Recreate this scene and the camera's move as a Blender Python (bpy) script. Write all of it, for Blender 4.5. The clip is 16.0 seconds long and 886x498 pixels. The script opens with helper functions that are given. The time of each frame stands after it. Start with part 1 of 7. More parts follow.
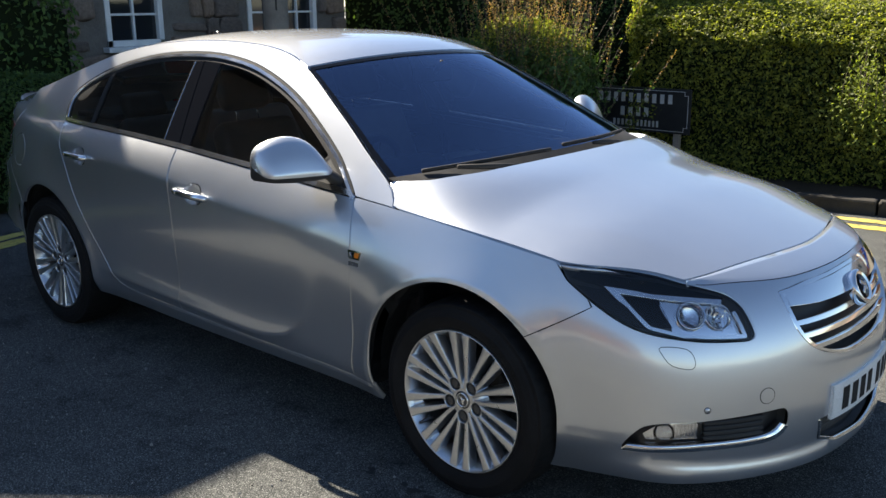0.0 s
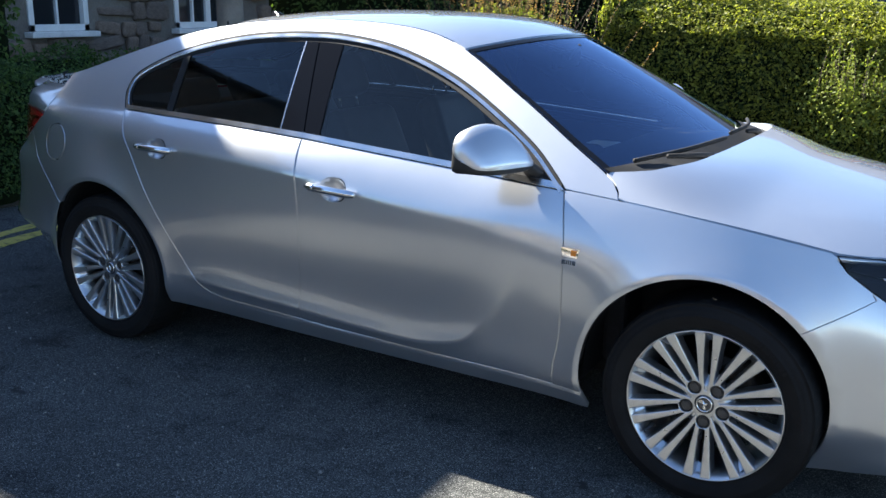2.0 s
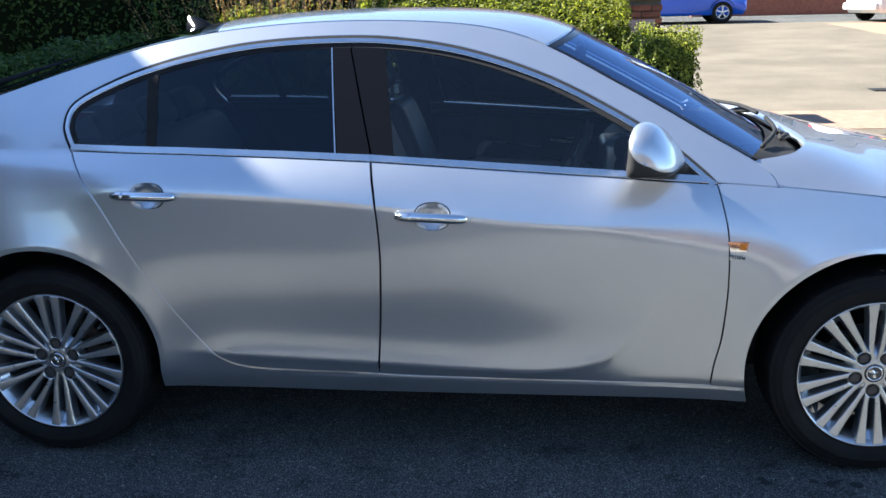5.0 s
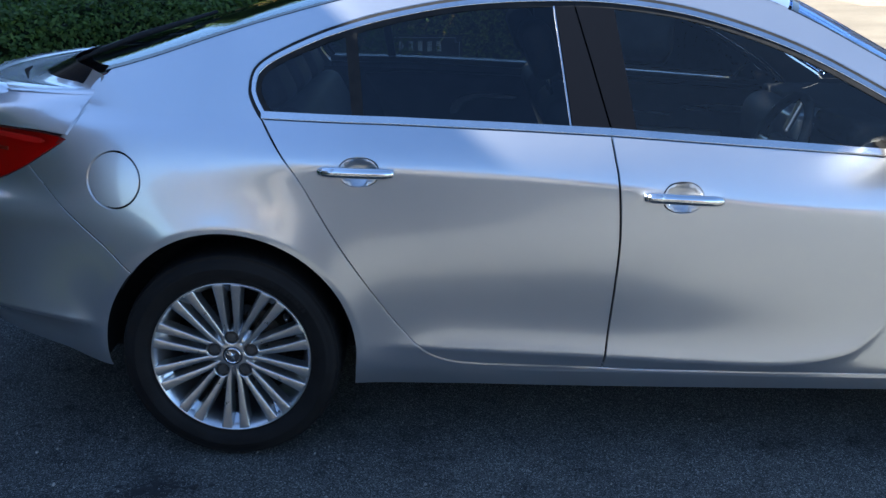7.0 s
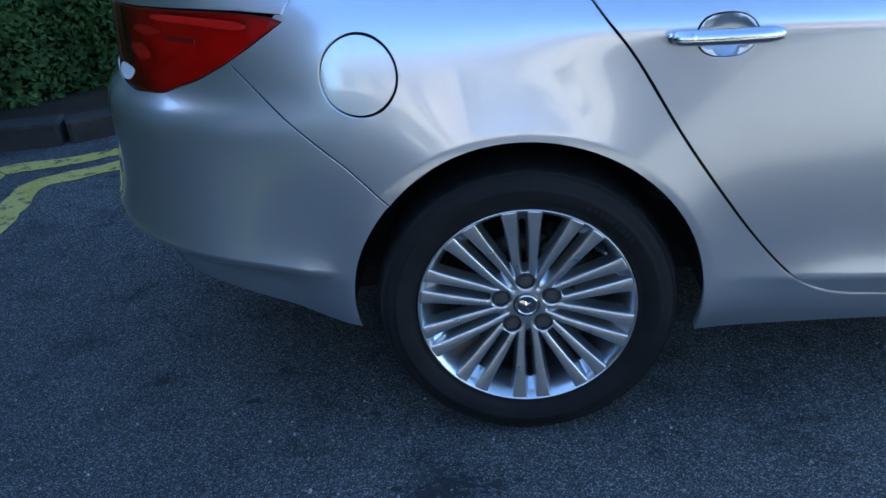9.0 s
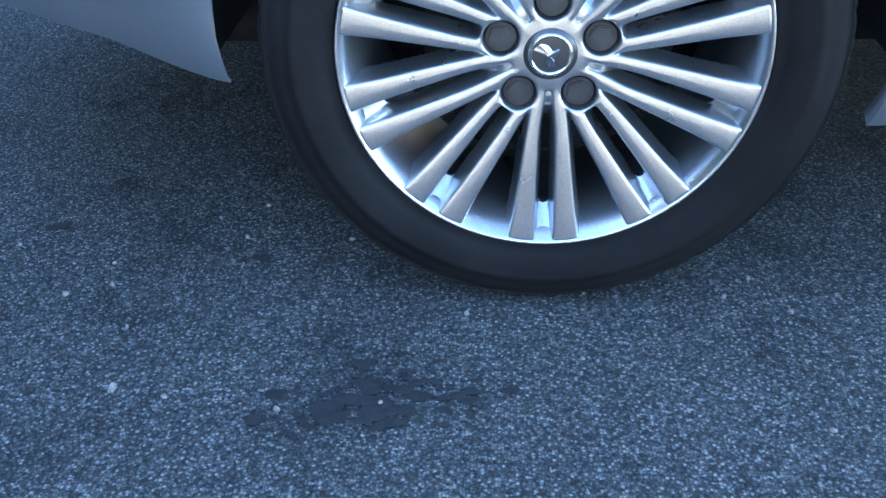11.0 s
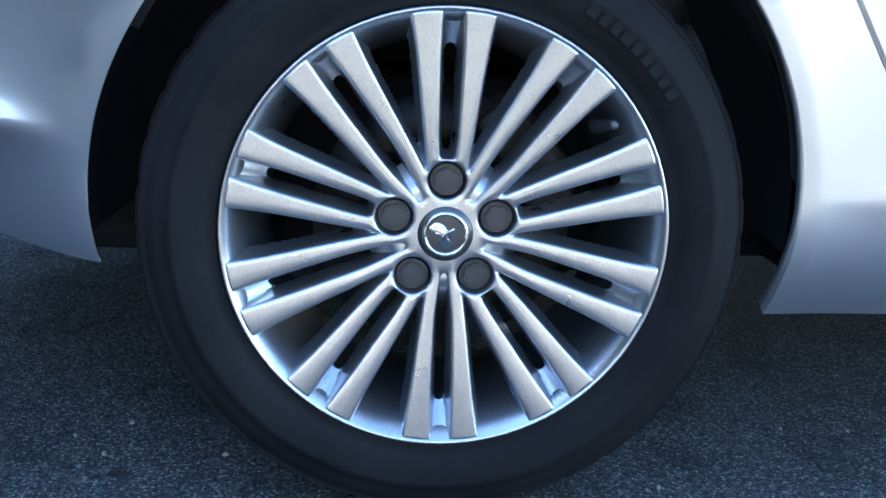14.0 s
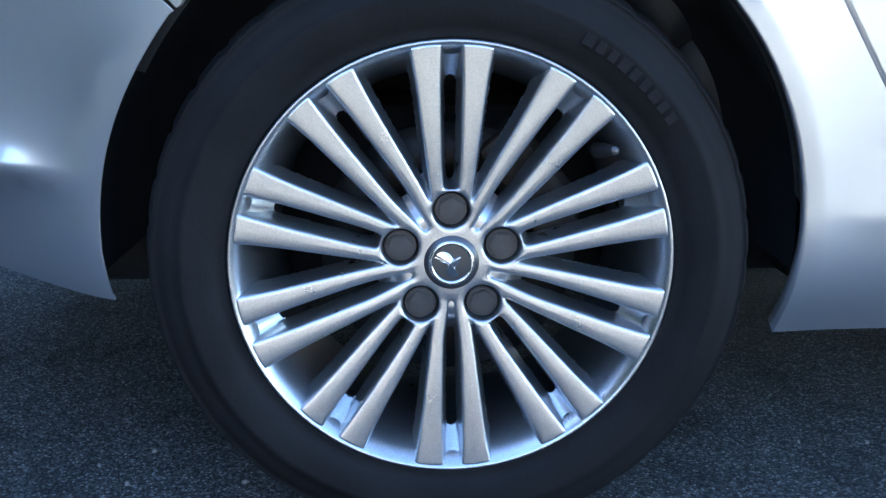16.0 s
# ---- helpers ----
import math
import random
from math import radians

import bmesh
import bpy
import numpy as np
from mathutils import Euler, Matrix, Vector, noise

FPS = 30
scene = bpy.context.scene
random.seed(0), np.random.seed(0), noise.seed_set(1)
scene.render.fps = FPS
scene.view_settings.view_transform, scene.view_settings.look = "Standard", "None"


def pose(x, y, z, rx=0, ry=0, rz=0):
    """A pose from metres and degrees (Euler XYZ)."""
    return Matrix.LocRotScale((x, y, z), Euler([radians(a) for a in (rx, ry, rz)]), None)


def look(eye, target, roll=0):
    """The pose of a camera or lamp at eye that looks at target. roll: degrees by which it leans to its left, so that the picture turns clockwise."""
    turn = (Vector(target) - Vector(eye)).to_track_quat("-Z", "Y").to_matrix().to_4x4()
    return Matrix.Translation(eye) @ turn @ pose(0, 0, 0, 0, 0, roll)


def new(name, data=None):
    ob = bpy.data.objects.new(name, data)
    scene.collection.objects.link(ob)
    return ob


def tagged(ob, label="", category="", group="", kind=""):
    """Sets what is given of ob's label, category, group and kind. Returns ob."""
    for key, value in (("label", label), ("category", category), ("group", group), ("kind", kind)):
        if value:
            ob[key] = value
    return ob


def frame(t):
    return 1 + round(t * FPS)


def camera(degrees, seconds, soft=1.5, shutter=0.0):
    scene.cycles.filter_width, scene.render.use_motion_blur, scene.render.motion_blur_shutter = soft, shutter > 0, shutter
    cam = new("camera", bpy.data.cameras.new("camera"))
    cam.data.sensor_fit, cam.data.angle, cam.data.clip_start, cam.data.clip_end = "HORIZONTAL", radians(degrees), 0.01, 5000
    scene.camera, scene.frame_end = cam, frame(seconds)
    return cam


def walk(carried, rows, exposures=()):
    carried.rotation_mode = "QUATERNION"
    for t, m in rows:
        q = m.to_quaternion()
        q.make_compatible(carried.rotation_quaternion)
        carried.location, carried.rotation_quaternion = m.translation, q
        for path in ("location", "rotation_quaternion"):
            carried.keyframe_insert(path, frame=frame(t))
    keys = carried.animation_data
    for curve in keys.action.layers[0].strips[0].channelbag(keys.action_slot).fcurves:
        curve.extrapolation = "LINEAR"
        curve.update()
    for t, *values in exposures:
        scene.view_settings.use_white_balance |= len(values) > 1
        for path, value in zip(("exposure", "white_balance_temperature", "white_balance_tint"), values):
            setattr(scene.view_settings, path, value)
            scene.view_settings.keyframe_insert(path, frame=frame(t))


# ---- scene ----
from mathutils.geometry import delaunay_2d_cdt

cam = camera(51.0, 16.0)
PATH = [
    (0, (3.213, -3.051, 1.609), (1.931, -1.603, 1.099), -0.6),
    (0.5, (2.956, -3.158, 1.59), (1.748, -1.643, 1.096), -0.1),
    (1, (2.677, -3.269, 1.578), (1.534, -1.704, 1.084), 0.4),
    (1.5, (2.384, -3.442, 1.56), (1.322, -1.828, 1.044), 0.5),
    (2, (2.056, -3.581, 1.544), (1.052, -1.931, 1.026), 0.7),
    (2.5, (1.733, -3.614, 1.546), (0.813, -1.915, 1.031), 0.8),
    (3, (1.456, -3.684, 1.525), (0.671, -1.916, 1.021), 1.1),
    (3.5, (1.154, -3.793, 1.533), (0.496, -1.971, 1.037), 0.6),
    (6, (-0.209, -3.661, 1.516), (-0.210, -1.736, 0.973), -0.3),
    (6.5, (-0.444, -3.554, 1.512), (-0.422, -1.639, 0.937), 0.6),
    (7, (-0.706, -3.508, 1.533), (-0.720, -1.604, 0.923), 0.3),
    (7.5, (-0.995, -3.376, 1.496), (-1.021, -1.485, 0.847), -0.3),
    (8, (-1.145, -3.171, 1.492), (-1.283, -1.302, 0.791), -2.2),
    (8.5, (-1.298, -2.993, 1.469), (-1.504, -1.164, 0.686), -4.9),
    (9, (-1.409, -2.697, 1.405), (-1.548, -0.914, 0.511), -5.6),
    (9.5, (-1.448, -2.341, 1.265), (-1.515, -0.610, 0.265), -4.1),
    (10, (-1.441, -2.009, 1.059), (-1.525, -0.362, -0.072), -2.6),
    (12.5, (-1.449, -1.858, 0.574), (-1.495, -0.028, -0.230), 1.2),
    (13, (-1.456, -1.863, 0.575), (-1.409, 0.038, -0.045), 2.3),
    (13.5, (-1.456, -1.866, 0.588), (-1.351, 0.057, 0.050), 2.4),
    (14, (-1.452, -1.872, 0.593), (-1.306, 0.053, 0.068), 1.9),
    (14.5, (-1.441, -1.872, 0.599), (-1.286, 0.048, 0.061), 1.4),
    (15, (-1.441, -1.872, 0.606), (-1.306, 0.050, 0.073), 0.7),
    (15.5, (-1.439, -1.884, 0.612), (-1.334, 0.046, 0.099), 0.3),
    (16, (-1.427, -1.878, 0.624), (-1.344, 0.052, 0.105), -0.3),
]
EXPOSURE = [(0, 1.16, 6850, 10), (1.0, 1.45, 6600, 10), (2.5, 1.74, 6150, 9), (3.5, 1.76, 6050, 9), (6, 1.80, 6100, 9), (8.5, 2.58, 5700, 7), (9.5, 2.88, 5600, 6), (10, 3.68, 5950, 6), (12.5, 4.08, 6050, 6), (13.5, 3.60, 6000, 7), (16, 3.52, 6050, 8)]
SKY_STRENGTH, SUN_STRENGTH = 0.088, 7.2
walk(cam, [(t, look(eye, target, roll)) for t, eye, target, roll in PATH], EXPOSURE)


# ---- world and light ----
SUN = Vector((-1.255, .23, 1)).normalized()
world = bpy.data.worlds.new("sky")
scene.world = world
world.use_nodes = True
wn = world.node_tree.nodes
sky = wn.new("ShaderNodeTexSky")
sky.sky_type, sky.sun_disc = "NISHITA", False
sky.sun_elevation, sky.sun_rotation = math.asin(SUN.z), math.atan2(SUN.x, SUN.y)
sky.air_density, sky.dust_density, sky.ozone_density = .85, 0.1, 3.0
wn["Background"].inputs["Strength"].default_value = SKY_STRENGTH
world.node_tree.links.new(sky.outputs["Color"], wn["Background"].inputs["Color"])
sun = new("sun", bpy.data.lights.new("sun", "SUN"))
sun.data.energy, sun.data.angle, sun.data.color = SUN_STRENGTH, radians(0.53), (1, .93, .82)
sun.matrix_world = look(SUN * 60, (0, 0, 0))


# ---- materials ----
def material(name, base=(.5, .5, .5), rough=.5, metal=0.0, coat=0.0, spec=.5):
    m = bpy.data.materials.new(name)
    m.use_nodes = True
    b = m.node_tree.nodes["Principled BSDF"]
    b.inputs["Base Color"].default_value = (*base, 1)
    b.inputs["Roughness"].default_value = rough
    b.inputs["Metallic"].default_value = metal
    b.inputs["Coat Weight"].default_value = coat
    b.inputs["Coat Roughness"].default_value = .03
    b.inputs["Specular IOR Level"].default_value = spec
    return m


def node(m, kind, **values):
    n = m.node_tree.nodes.new("ShaderNode" + kind)
    for k, v in values.items():
        if k == "op":
            n.operation = v
        elif k == "blend":
            n.data_type, n.blend_type = "RGBA", v
        elif k == "feature":
            n.feature = v
        else:
            n.inputs[int(k[1:]) if k[0] == "i" and k[1:].isdigit() else k.replace("_", " ")].default_value = v
    return n


def wire(m, a, b):
    m.node_tree.links.new(a, b)


def bsdf(m):
    return m.node_tree.nodes["Principled BSDF"]


def coords(m, kind="Object", scale=None):
    c = node(m, "TexCoord").outputs[kind]
    if scale:
        mp = node(m, "Mapping")
        mp.inputs["Scale"].default_value = scale
        wire(m, c, mp.inputs["Vector"])
        return mp.outputs["Vector"]
    return c


def noise_of(m, vec, scale, detail=4, rough=.6):
    n = node(m, "TexNoise", Scale=scale, Detail=detail, Roughness=rough)
    wire(m, vec, n.inputs["Vector"])
    return n


def ramp(m, fac, *stops):
    r = node(m, "ValToRGB")
    e = r.color_ramp.elements
    while len(e) < len(stops):
        e.new(.5)
    for el, (p, c) in zip(e, stops):
        el.position, el.color = p, (*c, 1)
    wire(m, fac, r.inputs["Fac"])
    return r.outputs["Color"]


def mix(m, fac, a, b, blend="MIX"):
    n = node(m, "Mix", blend=blend)
    for sock, v in ((n.inputs[0], fac), (n.inputs[6], a), (n.inputs[7], b)):
        if isinstance(v, bpy.types.NodeSocket):
            wire(m, v, sock)
        else:
            sock.default_value = v if not isinstance(v, tuple) else (*v, 1)
    return n.outputs[2]


def bump(m, height, strength=.3, distance=.002):
    b = node(m, "Bump", Strength=strength, Distance=distance)
    wire(m, height, b.inputs["Height"])
    wire(m, b.outputs["Normal"], bsdf(m).inputs["Normal"])
    return b


def varied(name, a, b, scale, rough=.6, grain=60, bump_d=.002, strength=.3, metal=0.0, spec=.5, r_var=.12):
    """A surface that wanders between two colours at a large scale, with fine grain and relief."""
    m = material(name, a, rough, metal, 0, spec)
    v = coords(m)
    big, fine = noise_of(m, v, scale, 5), noise_of(m, v, grain, 6, .7)
    c = ramp(m, big.outputs["Fac"], (.32, a), (.68, b))
    c = mix(m, .35, c, mix(m, 1.0, c, ramp(m, fine.outputs["Fac"], (.3, (.45, .45, .45)), (.7, (1.5, 1.5, 1.5))), "MULTIPLY"))
    wire(m, c, bsdf(m).inputs["Base Color"])
    rr = node(m, "MapRange", **{"To_Min": max(.02, rough - r_var), "To_Max": min(1, rough + r_var)})
    wire(m, big.outputs["Fac"], rr.inputs["Value"])
    wire(m, rr.outputs[0], bsdf(m).inputs["Roughness"])
    bump(m, fine.outputs["Fac"], strength, bump_d)
    return m


def make_paint():
    """Silver metallic lacquer: a broad flake lobe and a tighter one under one clear coat."""
    m = material("silver_metallic_paint", (.58, .58, .585), .50, .88, 1.0)
    t = m.node_tree
    v = coords(m)
    dust, flake = noise_of(m, v, 2.3, 6, .65), noise_of(m, v, 2600, 1)
    colour = ramp(m, dust.outputs["Fac"], (.3, (.605, .63, .665)), (.7, (.65, .665, .685)))
    cr = node(m, "MapRange", From_Min=.35, From_Max=.75, To_Min=.012, To_Max=.05)
    wire(m, dust.outputs["Fac"], cr.inputs["Value"])
    b = node(m, "Bump", Strength=.05, Distance=.0004)
    wire(m, flake.outputs["Fac"], b.inputs["Height"])
    fine, both = node(m, "BsdfPrincipled"), node(m, "MixShader")
    fine.inputs["Metallic"].default_value = .92
    fine.inputs["Coat Weight"].default_value = 1.0
    for n, lo, hi in ((bsdf(m), .38, .44), (fine, .17, .23)):
        r = node(m, "MapRange", To_Min=lo, To_Max=hi)
        wire(m, dust.outputs["Fac"], r.inputs["Value"])
        wire(m, r.outputs[0], n.inputs["Roughness"])
        wire(m, colour, n.inputs["Base Color"])
        n.inputs["Coat IOR"].default_value = 1.7
        wire(m, cr.outputs[0], n.inputs["Coat Roughness"])
        wire(m, b.outputs["Normal"], n.inputs["Normal"])
    both.inputs[0].default_value = .42
    wire(m, bsdf(m).outputs[0], both.inputs[1])
    wire(m, fine.outputs[0], both.inputs[2])
    wire(m, both.outputs[0], t.nodes["Material Output"].inputs["Surface"])
    return m


def make_glass(name, tint, gloss=1.5, sheen=(1, 1, 1)):
    m = material(name)
    t = m.node_tree
    t.nodes.remove(t.nodes["Principled BSDF"])
    clear, shine, both = node(m, "BsdfTransparent"), node(m, "BsdfGlossy", Roughness=.015), node(m, "MixShader")
    clear.inputs["Color"].default_value = (*tint, 1)
    shine.inputs["Color"].default_value = (*sheen, 1)
    fres = node(m, "Fresnel", IOR=gloss)
    wire(m, fres.outputs[0], both.inputs[0])
    wire(m, clear.outputs[0], both.inputs[1])
    wire(m, shine.outputs[0], both.inputs[2])
    wire(m, both.outputs[0], t.nodes["Material Output"].inputs["Surface"])
    return m


def make_asphalt():
    m = material("asphalt", (.05, .05, .05), .9, 0, 0, .08)
    v = coords(m)
    stone = node(m, "TexVoronoi", Scale=275)
    wire(m, v, stone.inputs["Vector"])
    stone2 = node(m, "TexVoronoi", Scale=560)
    wire(m, v, stone2.inputs["Vector"])
    sep = node(m, "SeparateColor")
    wire(m, stone.outputs["Color"], sep.inputs[0])
    c1 = ramp(m, sep.outputs[0], (0, (.042, .044, .044)), (.35, (.080, .083, .081)), (.62, (.134, .138, .132)), (.85, (.20, .204, .194)), (.97, (.38, .38, .365)))
    edge = ramp(m, stone.outputs["Distance"], (.30, (1.10, 1.10, 1.10)), (.62, (.48, .48, .49)))
    c = mix(m, 1.0, c1, edge, "MULTIPLY")
    sep2 = node(m, "SeparateColor")
    wire(m, stone2.outputs["Color"], sep2.inputs[0])
    c = mix(m, .22, c, ramp(m, sep2.outputs[0], (.2, (.04, .041, .043)), (.9, (.15, .15, .145))))
    big, mid = noise_of(m, v, .55, 6, .6), noise_of(m, v, 6, 7, .68)
    c = mix(m, 1.0, c, ramp(m, big.outputs["Fac"], (.3, (.80, .81, .81)), (.7, (1.36, 1.36, 1.32))), "MULTIPLY")
    c = mix(m, 1.0, c, ramp(m, mid.outputs["Fac"], (.30, (.55, .55, .56)), (.45, (1, 1, 1)), (.8, (1.12, 1.12, 1.1))), "MULTIPLY")
    blot = noise_of(m, v, 3.2, 3, .5)
    c = mix(m, ramp(m, blot.outputs["Fac"], (.58, (0, 0, 0)), (.78, (.55, .55, .55))), c, (.018, .018, .02))
    wire(m, c, bsdf(m).inputs["Base Color"])
    h = node(m, "Math", op="SUBTRACT", i0=1.0)
    wire(m, stone.outputs["Distance"], h.inputs[1])
    h2 = node(m, "Math", op="ADD")
    wire(m, h.outputs[0], h2.inputs[0])
    wire(m, noise_of(m, v, 420, 3).outputs["Fac"], h2.inputs[1])
    bump(m, h2.outputs[0], .75, .0035)
    return m


def make_leaf(name, dark, light, sub=.25):
    m = material(name, dark, .55, 0, 0, .22)
    g = node(m, "NewGeometry")
    c = ramp(m, g.outputs["Random Per Island"], (0, dark), (.6, tuple((a + b) / 2 for a, b in zip(dark, light))), (1, light))
    v = coords(m)
    c = mix(m, .5, c, mix(m, 1.0, c, ramp(m, noise_of(m, v, 1.6, 3).outputs["Fac"], (.3, (.6, .62, .6)), (.7, (1.35, 1.3, 1.2))), "MULTIPLY"))
    wire(m, c, bsdf(m).inputs["Base Color"])
    t, add = node(m, "BsdfTranslucent"), node(m, "MixShader")
    wire(m, mix(m, 1.0, c, (1.5, 1.6, .7), "MULTIPLY"), t.inputs["Color"])
    add.inputs[0].default_value = sub
    wire(m, bsdf(m).outputs[0], add.inputs[1])
    wire(m, t.outputs[0], add.inputs[2])
    wire(m, add.outputs[0], m.node_tree.nodes["Material Output"].inputs["Surface"])
    return m


def make_stone(name, a, b, c3, scale=7):
    m = varied(name, a, b, scale, .9, 70, .004, .6, 0, .3)
    col = bsdf(m).inputs["Base Color"].links[0].from_socket
    info = node(m, "ObjectInfo")
    col = mix(m, .75, col, mix(m, 1.0, col, ramp(m, info.outputs["Random"], (0, c3), (.5, (1, 1, 1)), (1, (1.35, 1.2, 1.05))), "MULTIPLY"))
    wire(m, col, bsdf(m).inputs["Base Color"])
    return m


PAINT = make_paint()
GLASS_FRONT = make_glass("clear_tinted_glass", (.91, .95, .93), 1.62, (1, .98, .93))
# Blue put into the gloss colour imitates sky reflection on screen and rear glass.
GLASS_SCREEN = make_glass("windscreen_glass", (.66, .74, .74), 2.25, (.50, .66, 1))
GLASS_REAR = make_glass("dark_privacy_glass", (.44, .48, .47), 1.52, (.82, .92, 1))
GLASS_LAMP = make_glass("clear_lamp_lens", (.92, .93, .95), 1.45)
GLASS_RED = make_glass("red_lamp_lens", (.97, .24, .24), 1.45)
COWL = varied("matt_black_cowl", (.020, .020, .021), (.036, .036, .036), 14, .7, 300, .0006, .3, 0, .15)
CHROME = material("chrome", (.78, .79, .80), .07, 1.0)
MIRROR = material("mirror_glass", (.80, .82, .84), .025, 1.0)
SATIN = varied("satin_bright_trim", (.70, .71, .72), (.76, .76, .76), 9, .18, 300, .0002, .01, 1.0)
BLACK_GLOSS = material("gloss_black_trim", (.007, .008, .011), .12, 0, 0.0, .07)
RUBBER = varied("tyre_rubber", (.0085, .0083, .0084), (.015, .0146, .0146), 9, .66, 240, .0008, .5, 0, .14)
SEAL = varied("black_seal_rubber", (.016, .016, .017), (.028, .028, .028), 20, .7, 300, .0004, .2, 0, .15)
PLASTIC = varied("black_plastic", (.014, .014, .015), (.024, .024, .025), 12, .55, 420, .0006, .35)
ALLOY = varied("silver_alloy", (.60, .612, .63), (.655, .664, .675), 14, .29, 500, .0002, .006, .95, .5, .05)
bsdf(ALLOY).inputs["Coat Weight"].default_value, bsdf(ALLOY).inputs["Coat Roughness"].default_value = .6, .10
DISC = varied("brake_disc_steel", (.028, .026, .024), (.055, .05, .046), 20, .5, 300, .0005, .3, .9)
NUT_CAP = varied("worn_nut_cap_plastic", (.038, .035, .033), (.065, .06, .057), 60, .34, 400, .0004, .3)
CAP_GREY = material("grey_hub_cap", (.10, .10, .105), .30, .7)
CAST = varied("brown_cast_iron", (.03, .023, .017), (.065, .05, .036), 30, .7, 200, .001, .4, .3)
CABIN = varied("dark_cabin_trim", (.040, .040, .041), (.062, .060, .058), 8, .7, 400, .0006, .3)
SEAT = varied("dark_leather", (.034, .033, .032), (.055, .052, .049), 9, .5, 220, .001, .3)
CABIN_LIGHT = varied("pale_cabin_trim", (.42, .41, .38), (.5, .48, .45), 6, .7, 300, .0005, .2)
SILVER_TRIM = material("silver_cabin_trim", (.55, .55, .56), .28, .8)
RED_PLASTIC = material("red_reflector", (.80, .045, .05), .34, .3, .4)
DARK_RED = material("dark_red_lamp_edge", (.16, .010, .014), .3, 0, .4)
RED_LIGHT = material("pale_red_light_bar", (.95, .30, .26), .3, .2, .4)
ORANGE = material("amber_lens", (.75, .22, .02), .18, 0, .8)
WHITE_PLASTIC = varied("white_plate", (.72, .72, .69), (.80, .80, .78), 10, .4, 200, .0002, .1)
PLATE_YELLOW = material("yellow_plate", (.75, .52, .03), .4)
ASPHALT = make_asphalt()
CONCRETE = varied("pale_worn_concrete", (.115, .098, .072), (.175, .150, .112), .8, .9, 40, .003, .5, 0, .3)
KERB = make_stone("kerb_stone", (.030, .028, .024), (.06, .055, .047), (.7, .7, .72), 6)
SOIL = varied("garden_soil", (.035, .026, .018), (.065, .048, .032), 3, .95, 40, .02, .8, 0, .2)
YELLOW = varied("worn_yellow_paint", (.48, .37, .075), (.60, .49, .15), 5, .8, 160, .001, .6, 0, .2)
worn = ramp(YELLOW, noise_of(YELLOW, coords(YELLOW), 14, 8, .75).outputs["Fac"], (.54, (0, 0, 0)), (.60, (.85, .85, .85)))
wire(YELLOW, mix(YELLOW, worn, bsdf(YELLOW).inputs["Base Color"].links[0].from_socket, (.07, .07, .07)), bsdf(YELLOW).inputs["Base Color"])
STONE = make_stone("brown_rubble_stone", (.135, .105, .085), (.23, .18, .145), (.6, .62, .66))
MORTAR = varied("lime_mortar", (.14, .125, .11), (.2, .18, .155), 4, .95, 60, .006, .7, 0, .2)
BRICK = make_stone("red_brick", (.27, .085, .05), (.38, .14, .085), (.75, .75, .75), 12)
BRICK_FAR = varied("orange_brick_wall", (.42, .17, .08), (.55, .25, .12), 1.2, .9, 9, .01, .5, 0, .2)
RENDER_WALL = varied("cream_rendered_wall", (.55, .47, .36), (.66, .57, .45), 1, .9, 30, .003, .4, 0, .2)
SLATE = varied("roof_slate", (.06, .06, .065), (.11, .105, .11), 2, .7, 20, .006, .5)
WHITE_PAINT = varied("white_window_paint", (.70, .70, .68), (.80, .80, .78), 8, .45, 120, .001, .2)
PANE = material("dark_window_pane", (.02, .022, .026), .04, 0, 0, .7)
WOOD = varied("weathered_pole_wood", (.20, .17, .14), (.33, .285, .235), 5, .85, 90, .004, .7, 0, .25)
BARK = varied("brown_stem", (.06, .045, .03), (.11, .085, .06), 12, .9, 90, .003, .6)
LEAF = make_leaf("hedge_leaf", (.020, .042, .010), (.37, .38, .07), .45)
# Darker copy of the leaf for shaded foliage: its colour carries the shade.
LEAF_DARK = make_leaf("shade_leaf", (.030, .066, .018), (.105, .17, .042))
SHOOT_AND_LIT_LEAF = make_leaf("shoot_and_lit_leaf", (.12, .16, .03), (.27, .30, .07), .35)
SPIKE = make_leaf("dry_flower_spike", (.30, .17, .07), (.55, .36, .15), .3)
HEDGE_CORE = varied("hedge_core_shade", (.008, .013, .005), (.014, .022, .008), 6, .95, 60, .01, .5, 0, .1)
LETTER = varied("faded_sign_lettering", (.40, .40, .39), (.52, .52, .50), 9, .6, 120, .0004, .2)
CAP_STONE = varied("weathered_cap_stone", (.20, .165, .135), (.30, .25, .21), 4, .9, 60, .003, .5, 0, .2)
SIGN_BLACK = varied("black_sign_board", (.012, .012, .013), (.022, .022, .022), 7, .45, 150, .0006, .2)
BLUE_PAINT = material("blue_car_paint", (.012, .10, .62), .3, .2, 1.0)
WHITE_CAR = material("white_car_paint", (.74, .74, .72), .3, 0, 1.0)
BLACK_CAR = material("black_car_paint", (.012, .012, .014), .25, .1, 1.0)
PINK = varied("faded_pink_panel", (.52, .30, .27), (.62, .40, .36), 4, .7, 60, .001, .3)
METAL_GREY = varied("grey_galvanised_metal", (.16, .16, .165), (.28, .28, .285), 8, .5, 80, .001, .3, .7)
IRON = varied("dark_iron", (.02, .02, .02), (.045, .043, .04), 9, .6, 100, .002, .4, .6)


